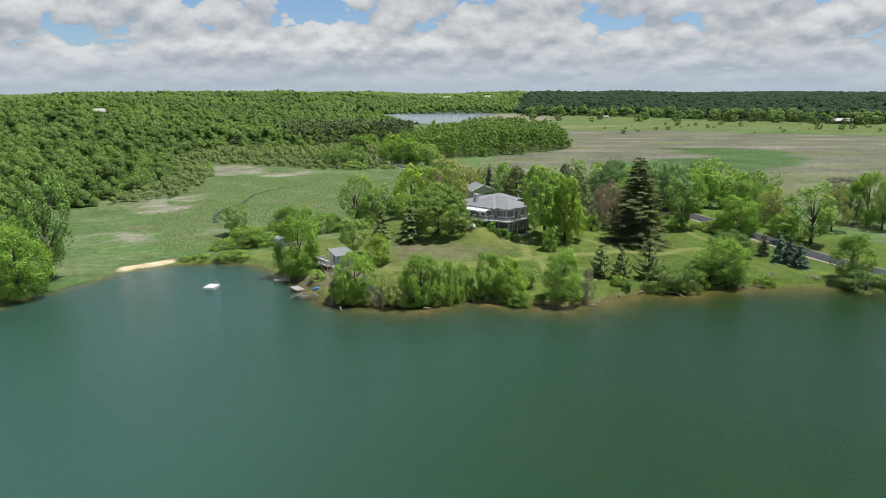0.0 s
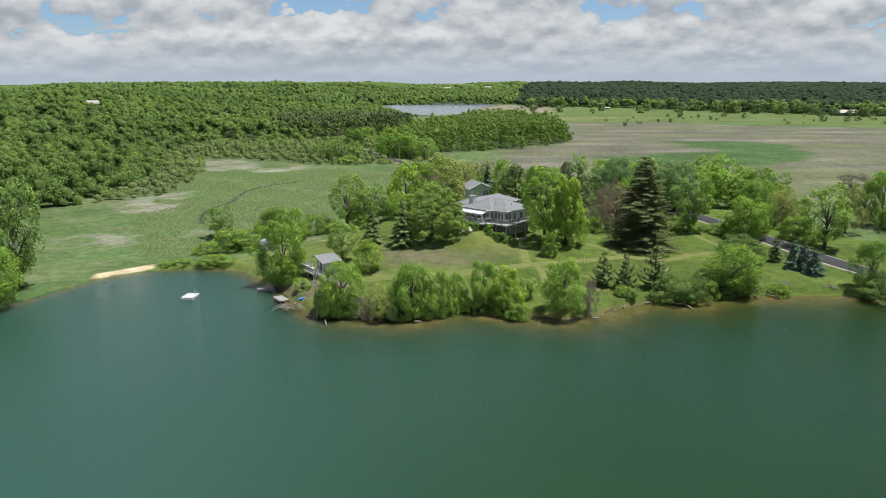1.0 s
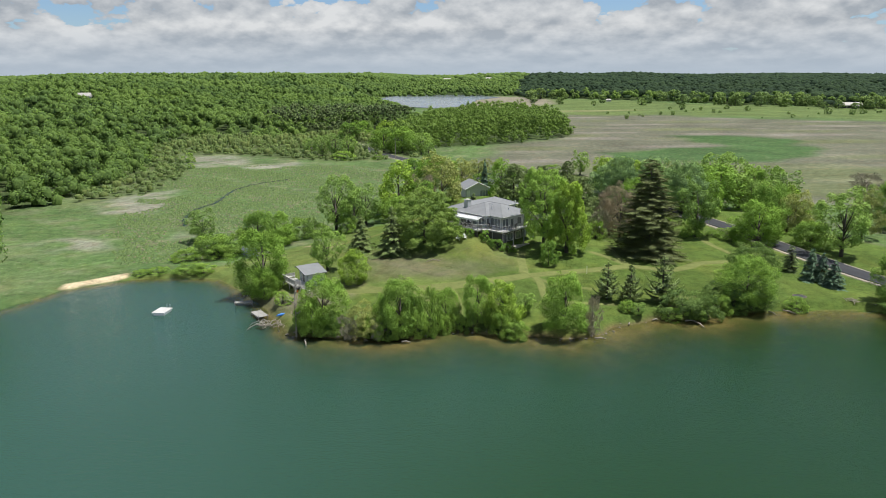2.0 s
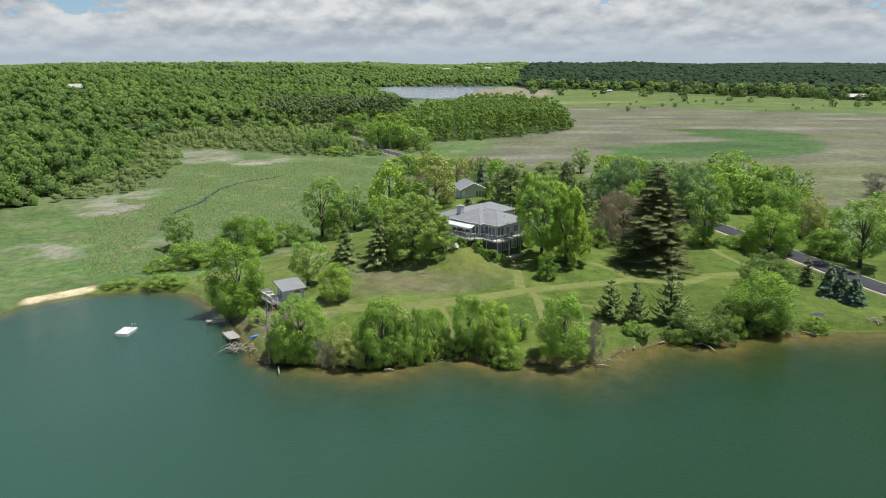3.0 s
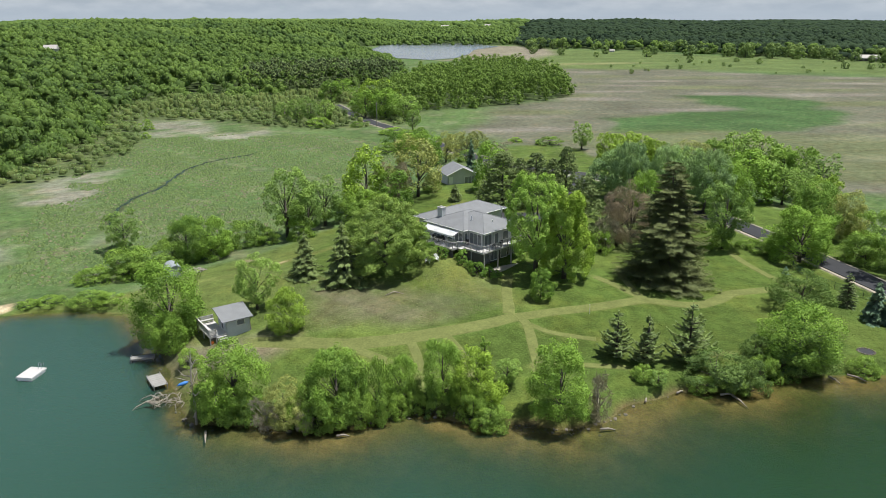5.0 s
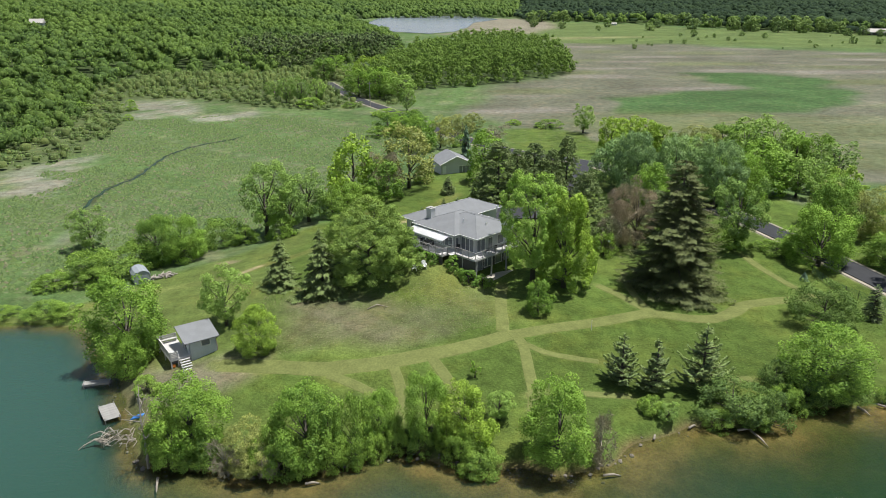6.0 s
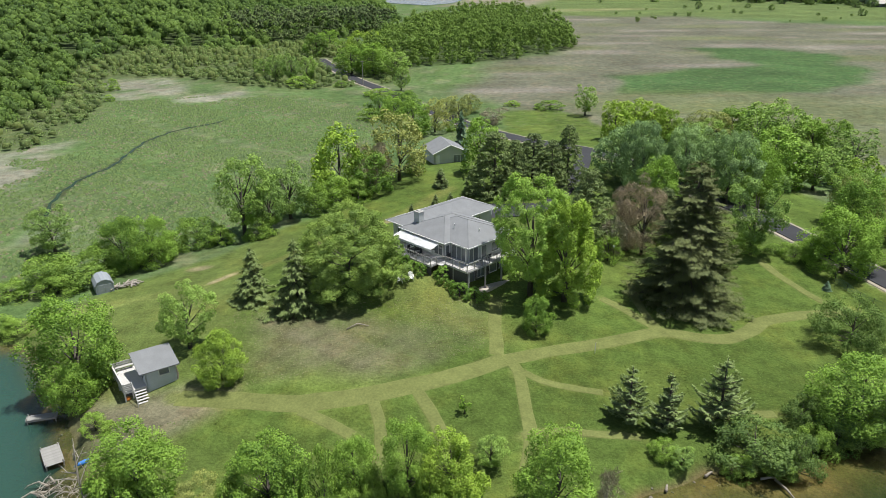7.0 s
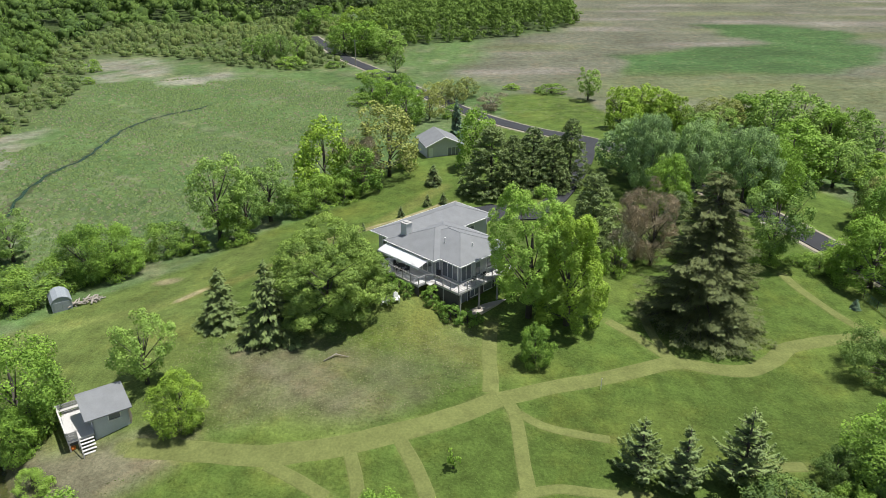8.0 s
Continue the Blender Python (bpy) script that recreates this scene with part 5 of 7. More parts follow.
for row in (
    ("darkcon", 67.7, 151.3, 5.1, 1.5),
    ("blue", 69.0, 146.1, 5.6, 2.2),
    ("blue", 71.1, 142.0, 4.6, 2.1),
    ("blue", 70.5, 145.0, 5.2, 1.9),
    ("yellow", -12.9, 139.3, 5.7, 2.7),
    ("loose", -18.4, 145.8, 7.9, 3.3),
    ("spruce", -13.4, 156.5, 6.6, 2.9),
    ("oak", -1.2, 158.0, 10.4, 7.2),
    ("spruce", -7.1, 153.1, 8.8, 3.4),
    ("maple", 22.0, 149.7, 4.7, 1.9),
    ("bigmap", 22.3, 158.9, 16.2, 5.0),
    ("bigyel", 26.5, 157.0, 14.0, 4.3),
    ("spruceb", 42.8, 159.2, 18.2, 7.2),
    ("bare", 41.4, 175.9, 11.8, 4.2),
    ("darkpine", 33.1, 176.4, 12.7, 4.7),
    ("darkpine", 20.5, 203.5, 11.7, 5.5),
    ("darkpine", 27.8, 205.5, 11.1, 4.9),
):
    plant(*row)
for row in (
    ("darkpine", 34.9, 208.3, 12.1, 4.0),
    ("blue", 15.1, 240.8, 9.5, 2.0),
    ("maple", 18.4, 216.6, 11.3, 4.4),
    ("tan", 2.0, 214.9, 14.2, 7.1),
    ("yellow", -9.3, 209.2, 13.4, 5.7),
    ("loose", -23.0, 188.6, 14.1, 5.2),
    ("loose", -16.7, 196.1, 10.0, 4.9),
    ("shrub", -29.9, 184.6, 4.9, 3.7),
    ("maple", -38.1, 175.0, 8.3, 3.9),
    ("maple", -34.9, 176.9, 7.7, 3.9),
    ("shrub", -43.5, 170.2, 3.3, 4.8),
    ("maple", -8.4, 295.2, 6.6, 4.2),
    ("maple", -3.9, 290.5, 6.5, 4.1),
    ("maple", -0.3, 299.6, 6.7, 4.3),
    ("brush", 25.1, 280.3, 4.9, 4.4),
    ("shrub", 33.4, 309.7, 1.8, 2.9),
    ("shrub", 44.8, 303.7, 2.9, 4.9),
):
    plant(*row)
for row in (
    ("loose", 54.1, 293.6, 9.3, 3.7),
    ("tan", 11.9, 294.5, 5.9, 3.8),
    ("tan", 15.5, 290.1, 6.5, 3.7),
    ("tan", 19.4, 298.9, 6.0, 3.9),
    ("yellow", 55.4, 258.6, 10.3, 5.1),
    ("yellow", 62.5, 267.5, 9.4, 5.3),
    ("yellow", 66.5, 263.5, 9.1, 5.3),
    ("tan", 73.5, 251.1, 9.0, 4.9),
    ("tan", 81.5, 259.0, 8.1, 5.2),
    ("loose", 83.7, 237.5, 13.6, 6.0),
    ("loose", 92.8, 244.1, 12.9, 6.3),
    ("maple", 98.2, 244.5, 9.5, 4.4),
    ("silver", 49.2, 211.1, 12.4, 5.4),
    ("silver", 61.9, 209.1, 9.6, 5.7),
    ("silver", 70.1, 214.3, 9.3, 6.0),
    ("loose", 58.3, 176.1, 12.5, 4.4),
    ("shrub", 64.6, 174.6, 2.4, 2.6),
):
    plant(*row)
for row in (
    ("maple", 74.2, 176.9, 12.0, 4.6),
    ("loose", 102.2, 229.1, 9.5, 5.5),
    ("blue", 64.4, 164.2, 1.3, 0.8),
    ("shrub", 48.5, 178.1, 6.9, 4.3),
    ("tan", 83.5, 183.6, 9.7, 4.4),
    ("loose", 80.5, 190.2, 9.9, 4.2),
    ("maple", 69.2, 169.8, 9.5, 5.3),
    ("shrub", 80.9, 170.3, 5.2, 4.2),
    ("darkcon", 10.5, 208.2, 3.7, 1.7),
    ("darkcon", 5.3, 192.7, 1.9, 0.7),
    ("darkcon", 9.5, 197.7, 2.1, 0.8),
    ("darkcon", 12.2, 198.6, 2.0, 0.8),
    ("darkcon", -0.0, 185.0, 1.5, 0.5),
    ("loose", 83.7, 163.2, 14.1, 5.6),
    ("shrub", 80.9, 171.0, 5.4, 3.6),
    ("shrub", -33.0, 181.4, 4.1, 2.7),
    ("shrub", -9.9, 200.9, 6.0, 4.0),
):
    plant(*row)
for row in (
    ("loose", -52.6, 182.4, 7.7, 3.9),
    ("shrub", -46.1, 168.5, 4.6, 4.9),
    ("shrub", -50.6, 164.9, 2.6, 3.2),
    ("shrub", -47.1, 154.8, 1.7, 3.2),
    ("shrub", -52.7, 155.1, 1.1, 2.2),
    ("maple", -76.1, 126.1, 12.1, 6.1),
    ("loose", -76.3, 137.6, 21.4, 5.6),
    ("maple", -85.8, 138.5, 11.7, 6.4),
    ("shrub", -16.8, 121.0, 5.4, 2.2),
    ("brush", -11.2, 119.3, 3.8, 1.6),
    ("shrub", -6.3, 119.4, 5.6, 2.1),
    ("maple", -1.7, 121.3, 5.8, 1.7),
    ("shrub", 4.6, 123.6, 3.6, 0.9),
    ("yellow", 9.7, 122.0, 4.3, 1.6),
    ("shrub", -17.8, 122.5, 4.5, 1.9),
    ("thicket", 41.2, 127.9, 2.6, 2.0),
    ("thicket", 49.8, 132.2, 3.6, 2.6),
):
    plant(*row)
for row in (
    ("thicket", 54.6, 132.9, 4.0, 3.0),
    ("shrub", -27.4, 140.1, 3.3, 2.3),
    ("shrub", -27.8, 137.7, 3.2, 1.8),
    ("shrub", -23.7, 132.4, 2.0, 1.7),
    ("shrub", -20.0, 187.0, 4.2, 2.9),
    ("shrub", -12.4, 198.5, 4.5, 3.3),
    ("loose", -18.8, 189.3, 9.4, 3.3),
    ("shrub", -5.2, 203.4, 4.2, 2.8),
    ("maple", -2.7, 207.7, 8.2, 4.1),
    ("shrub", -40.5, 173.8, 4.9, 3.6),
    ("shrub", -34.1, 178.6, 3.9, 3.1),
    ("shrub", -25.9, 184.5, 3.3, 2.4),
    ("shrub", -44.4, 166.3, 3.1, 2.9),
    ("shrub", -55.7, 153.9, 1.0, 1.6),
    ("shrub", -43.7, 154.4, 2.0, 2.4),
    ("shrub", 61.8, 176.4, 1.4, 1.5),
    ("shrub", 68.5, 176.2, 2.5, 2.5),
):
    plant(*row)
for row in (
    ("maple", 65.6, 201.4, 9.3, 5.3),
    ("loose", 82.8, 214.7, 10.4, 5.5),
    ("yellow", 66.3, 262.9, 7.1, 4.0),
    ("yellow", 69.5, 259.2, 8.4, 3.9),
    ("maple", 87.7, 264.4, 8.0, 5.2),
    ("maple", 91.7, 261.0, 8.3, 5.1),
    ("loose", 85.2, 212.6, 8.6, 4.0),
    ("loose", 92.3, 218.5, 7.9, 4.2),
    ("darkpine", 24.1, 203.3, 10.4, 3.6),
    ("darkpine", 31.3, 205.0, 10.1, 3.3),
    ("shrub", 5.0, 219.7, 4.0, 2.2),
    ("shrub", -6.6, 205.9, 4.0, 2.7),
    ("brush", 36.0, 173.2, 6.7, 2.4),
    ("shrub", 35.3, 171.9, 3.8, 2.1),
    ("bare", -3.0, 210.8, 9.5, 4.2),
    ("maple", 2.9, 264.7, 10.1, 5.0),
    ("tan", 8.6, 270.8, 9.1, 4.5),
):
    plant(*row)
for row in (
    ("shrub", 14.5, 273.3, 3.4, 3.3),
    ("shrub", -10.9, 287.7, 3.6, 3.9),
    ("silver", 47.1, 214.4, 10.4, 6.1),
    ("maple", 59.4, 214.4, 10.7, 5.1),
    ("loose", 68.1, 238.5, 8.8, 3.9),
    ("loose", 75.1, 246.6, 8.0, 4.2),
    ("maple", 76.9, 213.6, 11.7, 6.5),
    ("maple", 97.9, 241.0, 8.8, 4.8),
    ("maple", 101.5, 238.5, 9.9, 4.7),
    ("tan", 79.6, 188.0, 9.5, 4.1),
    ("maple", 83.5, 193.5, 9.0, 4.0),
    ("yellow", 93.3, 210.0, 8.0, 4.9),
    ("darkpine", 46.8, 183.5, 8.2, 3.6),
    ("bare", 39.4, 177.6, 9.9, 4.2),
    ("shrub", -18.2, 121.2, 3.5, 1.6),
    ("shrub", -15.6, 120.7, 2.8, 1.7),
):
    plant(*row)
for row in (
    ("shrub", -13.2, 120.5, 3.6, 1.8),
    ("brush", -7.0, 118.9, 3.6, 1.4),
    ("shrub", -8.0, 120.0, 3.2, 1.8),
    ("shrub", -5.8, 119.6, 4.0, 2.0),
    ("shrub", -3.6, 119.6, 3.4, 1.7),
    ("shrub", -1.3, 120.3, 4.1, 1.8),
    ("shrub", 0.3, 121.5, 2.2, 1.3),
    ("shrub", 2.7, 122.4, 3.0, 1.4),
    ("shrub", 4.6, 122.9, 2.8, 1.3),
    ("shrub", 7.0, 122.3, 3.6, 1.5),
    ("shrub", 12.9, 119.7, 2.6, 1.9),
    ("shrub", 11.1, 120.8, 3.6, 1.7),
    ("shrub", 38.5, 127.4, 2.2, 1.7),
    ("shrub", 42.1, 127.3, 2.3, 1.9),
    ("shrub", 46.6, 129.9, 3.4, 1.9),
    ("shrub", 49.6, 131.1, 3.4, 2.0),
    ("shrub", 52.6, 131.7, 2.9, 2.2),
):
    plant(*row)
for row in (
    ("tan", 97.5, 180.7, 11.4, 4.5),
    ("maple", 112.2, 191.0, 14.2, 5.2),
    ("loose", 108.7, 193.5, 10.9, 3.8),
    ("shrub", 87.6, 184.8, 5.6, 3.5),
    ("tan", 81.5, 182.9, 7.9, 3.8),
    ("brush", 134.2, 244.7, 7.3, 6.5),
    ("loose", 112.2, 184.0, 12.8, 3.7),
    ("silver", 55.2, 200.0, 14.0, 5.9),
    ("silver", 61.9, 197.2, 13.4, 5.6),
    ("maple", 48.7, 195.3, 9.9, 3.7),
    ("silver", 48.4, 204.5, 14.0, 5.0),
    ("maple", 68.5, 199.5, 10.5, 4.2),
    ("shrub", 57.5, 177.2, 4.5, 3.2),
    ("loose", -54.4, 361.1, 10.3, 4.0),
    ("loose", -47.5, 358.2, 11.0, 4.0),
    ("loose", -42.0, 360.4, 9.9, 4.0),
    ("loose", -60.8, 368.5, 8.1, 4.2),
):
    plant(*row)
for row in (
    ("shrub", -42.6, 349.3, 3.9, 5.6),
    ("shrub", -27.2, 347.9, 2.5, 3.0),
    ("maple", -27.2, 380.9, 12.1, 7.1),
    ("maple", -17.9, 378.5, 12.8, 7.9),
    ("loose", -8.5, 371.3, 11.1, 6.8),
    ("maple", -51.3, 440.5, 11.1, 6.4),
    ("maple", -48.3, 465.8, 10.5, 6.8),
    ("darkpine", -49.9, 444.3, 8.7, 6.3),
    ("yellow", -30.9, 444.2, 11.6, 7.5),
    ("yellow", -21.6, 431.8, 12.8, 7.2),
    ("shrub", -110.2, 342.2, 4.2, 3.2),
    ("shrub", -102.1, 319.6, 2.3, 2.1),
    ("loose", -4.3, 338.6, 8.3, 3.2),
    ("shrub", -11.4, 329.6, 2.5, 5.5),
    ("shrub", -5.3, 323.7, 2.5, 4.6),
    ("loose", -183.6, 424.5, 8.2, 5.3),
    ("loose", -174.3, 416.2, 7.9, 5.1),
):
    plant(*row)
for row in (
    ("shrub", -128.7, 340.4, 3.8, 5.1),
):
    plant(*row)


# ---- surfaces of buildings ----
SIDING = material("grey_siding", (0.50, 0.515, 0.525), 0.75, vary=0.12, scale=0.8, fine=9)
PALE_SIDING = material("pale_blue_grey_siding", (0.52, 0.56, 0.595), 0.75, vary=0.12, scale=0.8, fine=9)
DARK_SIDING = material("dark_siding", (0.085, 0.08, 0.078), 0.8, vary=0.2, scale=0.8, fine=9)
SHINGLE = material("grey_shingles", (0.215, 0.225, 0.235), 0.92, vary=0.16, scale=0.7, fine=14, relief=0.012, spec=0.15)
TRIM = material("white_trim", (0.74, 0.75, 0.74), 0.55, vary=0.08)
DECKING = material("weathered_decking", (0.52, 0.51, 0.50), 0.85, vary=0.2, scale=1.5, fine=20, island=0.35)
GREY_PLANK = material("grey_planks", (0.30, 0.295, 0.28), 0.9, vary=0.25, scale=1.5, fine=20, each=0.35)
BOARDS = material("pale_grey_boards", (0.43, 0.425, 0.41), 0.85, vary=0.2, scale=1.5, fine=20, each=0.2)
RAIL = material("grey_rail", (0.36, 0.35, 0.34), 0.7, vary=0.15)
CANVAS = material("white_canvas", (0.90, 0.91, 0.92), 0.8, vary=0.03)
METAL = material("dark_metal", (0.06, 0.06, 0.065), 0.5, 0.3, vary=0.2)
STEEL = material("galvanised_steel", (0.29, 0.32, 0.35), 0.6, 0.0, vary=0.15)
CONCRETE = material("pale_concrete", (0.46, 0.42, 0.36), 0.9, vary=0.15, scale=0.8, fine=12, relief=0.005, each=0.25)
ASPHALT = material("asphalt", (0.046, 0.048, 0.054), 0.9, vary=0.22, scale=0.25, fine=9, relief=0.006, spec=0.2)
GRAVEL = material("gravel", (0.34, 0.31, 0.25), 0.95, vary=0.25, scale=0.6, fine=10, relief=0.01)
PLASTIC = material("white_plastic", (0.80, 0.80, 0.80), 0.45, vary=0.05)
BLUE = material("blue_plastic", (0.05, 0.20, 0.55), 0.5, vary=0.15)
STONE = material("fieldstone", (0.19, 0.17, 0.14), 0.9, vary=0.3, scale=1.5, fine=12, relief=0.02, each=0.4)
ROOM = material("room_plaster", (0.45, 0.43, 0.40), 0.9, vary=0.1)


def glass_material():
    m = bpy.data.materials.new("window_glass")
    m.use_nodes = True
    b = m.node_tree.nodes["Principled BSDF"]
    # grey base holds painted sky reflection and the pale curtains behind
    b.inputs["Base Color"].default_value = (0.22, 0.24, 0.26, 1)
    b.inputs["Roughness"].default_value, b.inputs["IOR"].default_value = 0.03, 1.5
    b.inputs["Transmission Weight"].default_value = 0.12
    return m


GLASS = glass_material()


def wall_with_openings(name, a, b, z0, z1, holes, mat, parent, thick=0.18):
    """A wall from a to b with openings (from, to, sill, head); outside lies to the right of a-b. Each opening gets a window."""
    (ax, ay), (bx, by) = a, b
    run = math.hypot(bx - ax, by - ay)
    m = Matrix.Translation((ax, ay, 0)) @ Matrix.Rotation(math.atan2(by - ay, bx - ax), 4, "Z")
    # one piece of wall, cut on a grid of the openings' edges
    us = sorted({0.0, run, *[v for h in holes for v in h[:2]]})
    zs = sorted({z0, z1, *[min(max(v, z0), z1) for h in holes for v in h[2:]]})
    bm = bmesh.new()
    corner = {(i, k, d): bm.verts.new((u, d * thick, z)) for i, u in enumerate(us) for k, z in enumerate(zs) for d in (0, 1)}
    solid = {(i, k) for i in range(len(us) - 1) for k in range(len(zs) - 1)
             if not any(s0 - 0.001 < us[i] and us[i + 1] < s1 + 0.001 and sill - 0.001 < zs[k] and zs[k + 1] < head + 0.001 for s0, s1, sill, head in holes)}
    for i, k in solid:
        bm.faces.new([corner[p] for p in ((i, k, 0), (i + 1, k, 0), (i + 1, k + 1, 0), (i, k + 1, 0))])
        bm.faces.new([corner[p] for p in ((i, k, 1), (i, k + 1, 1), (i + 1, k + 1, 1), (i + 1, k, 1))])
        for other, (a1, b1), (a2, b2) in (((i - 1, k), (i, k), (i, k + 1)), ((i + 1, k), (i + 1, k + 1), (i + 1, k)), ((i, k - 1), (i + 1, k), (i, k)), ((i, k + 1), (i, k + 1), (i + 1, k + 1))):
            if other not in solid:
                bm.faces.new([corner[p] for p in ((a1, b1, 0), (a2, b2, 0), (a2, b2, 1), (a1, b1, 1))])
    bmesh.ops.delete(bm, geom=[v for v in bm.verts if not v.link_faces], context="VERTS")
    bmesh.ops.recalc_face_normals(bm, faces=bm.faces)
    bmesh.ops.transform(bm, matrix=m, verts=bm.verts)
    wall = part(name, bm, mat, parent)
    for s0, s1, sill, head in holes:
        f, n = 0.09, max(1, round((s1 - s0) / 0.95))
        w = part("window", boxes((s0 - f, -0.04, head, s1 + f, 0.1, head + f), (s0 - f, -0.04, sill, s0, 0.1, head), (s1, -0.04, sill, s1 + f, 0.1, head),
                                 *[(s0 + (s1 - s0) * k / n - 0.035, 0.0, sill, s0 + (s1 - s0) * k / n + 0.035, 0.09, head) for k in range(1, n)], m=m), TRIM, parent, "white window frame")
        part("sill", boxes((s0 - f, -0.09, sill - 0.08, s1 + f, 0.1, sill), m=m), TRIM, w)
        for k in range(n):
            part("pane", boxes((s0 + (s1 - s0) * k / n + (0.036 if k else 0.001), 0.05, sill + 0.001, s0 + (s1 - s0) * (k + 1) / n - (0.036 if k < n - 1 else 0.001), 0.07, head - 0.001), m=m), GLASS, w, "glass pane with sky reflection and curtains put into its grey")
    return wall


def hip_roof(x0, y0, x1, y1, eave, slope, thick=0.14):
    """A hipped roof over a rectangle, with a flat soffit."""
    bm = bmesh.new()
    half = min(x1 - x0, y1 - y0) / 2
    top = eave + slope * half
    if x1 - x0 > y1 - y0:
        ridge = [(x0 + half, y0 + half), (x1 - half, y0 + half)]
    else:
        ridge = [(x0 + half, y0 + half), (x0 + half, y1 - half)]
    e = [bm.verts.new((x, y, eave)) for x, y in ((x0, y0), (x1, y0), (x1, y1), (x0, y1))]
    low = [bm.verts.new((x, y, eave - thick)) for x, y in ((x0, y0), (x1, y0), (x1, y1), (x0, y1))]
    r = [bm.verts.new((x, y, top)) for x, y in ridge]
    if x1 - x0 > y1 - y0:
        sides = [(e[0], e[1], r[1], r[0]), (e[1], e[2], r[1]), (e[2], e[3], r[0], r[1]), (e[3], e[0], r[0])]
    else:
        sides = [(e[0], e[1], r[0]), (e[1], e[2], r[1], r[0]), (e[2], e[3], r[1]), (e[3], e[0], r[0], r[1])]
    for s in sides:
        bm.faces.new(s)
    for i in range(4):
        bm.faces.new((low[i], low[(i + 1) % 4], e[(i + 1) % 4], e[i]))
    bm.faces.new(low[::-1])
    return bm, e, r


def roof_caps(corner_pairs, lift=0.035, radius=0.09):
    bm = bmesh.new()
    for a, b in corner_pairs:
        tube(bm, [(a[0], a[1], a[2] + lift), (b[0], b[1], b[2] + lift)], [radius, radius], 6)
    return bm


def railing(name, points, z, parent, high=1.0, gap=1.5, mat=None):
    """Posts with a top rail, a low rail and wires along a line at floor height z."""
    mat = mat or RAIL
    rail = part(name, bmesh.new(), mat, parent)
    bm = bmesh.new()
    for (x1, y1), (x2, y2) in zip(points, points[1:]):
        for k, (lift, r) in enumerate(((high, 0.05), (0.12, 0.03), (0.35, 0.012), (0.57, 0.012), (0.78, 0.012))):
            tube(bm, [(x1, y1, z + lift), (x2, y2, z + lift)], [r, r], 5)
    bm.to_mesh(rail.data)
    bm.free()
    for (x1, y1), (x2, y2) in zip(points, points[1:]):
        n = max(1, round(math.hypot(x2 - x1, y2 - y1) / gap))
        for k in range(n + 1 if (x2, y2) == points[-1] else n):
            x, y = x1 + (x2 - x1) * k / n, y1 + (y2 - y1) * k / n
            part("post", boxes((x - 0.05, y - 0.05, z - 0.1, x + 0.05, y + 0.05, z + high + 0.02), bevel=0.008), mat, rail)
    return rail


def plank_parts(parent, x0, y0, x1, y1, z, width=0.15, thick=0.045, along="x", mat=None):
    """Boards laid side by side, each a piece of its own on one shared mesh."""
    a, b = (y0, y1) if along == "x" else (x0, x1)
    n = max(1, int((b - a) / width))
    w = (b - a) / n - 0.012
    size = (x1 - x0, w) if along == "x" else (w, y1 - y0)
    first = part("plank", boxes((-size[0] / 2, -size[1] / 2, -thick, size[0] / 2, size[1] / 2, 0)), mat or DECKING, parent)
    for k in range(n):
        ob = first if not k else new("plank", first.data)
        ob.parent = parent
        mid = a + (b - a) * (k + 0.5) / n
        ob.matrix_basis = pose((x0 + x1) / 2, mid, z) if along == "x" else pose(mid, (y0 + y1) / 2, z)


def frame_under(x0, y0, x1, y1, z, deep=0.18):
    return boxes((x0, y0, z - deep, x1, y0 + 0.08, z), (x0, y1 - 0.08, z - deep, x1, y1, z), (x0, y0 + 0.08, z - deep, x0 + 0.08, y1 - 0.08, z), (x1 - 0.08, y0 + 0.08, z - deep, x1, y1 - 0.08, z))


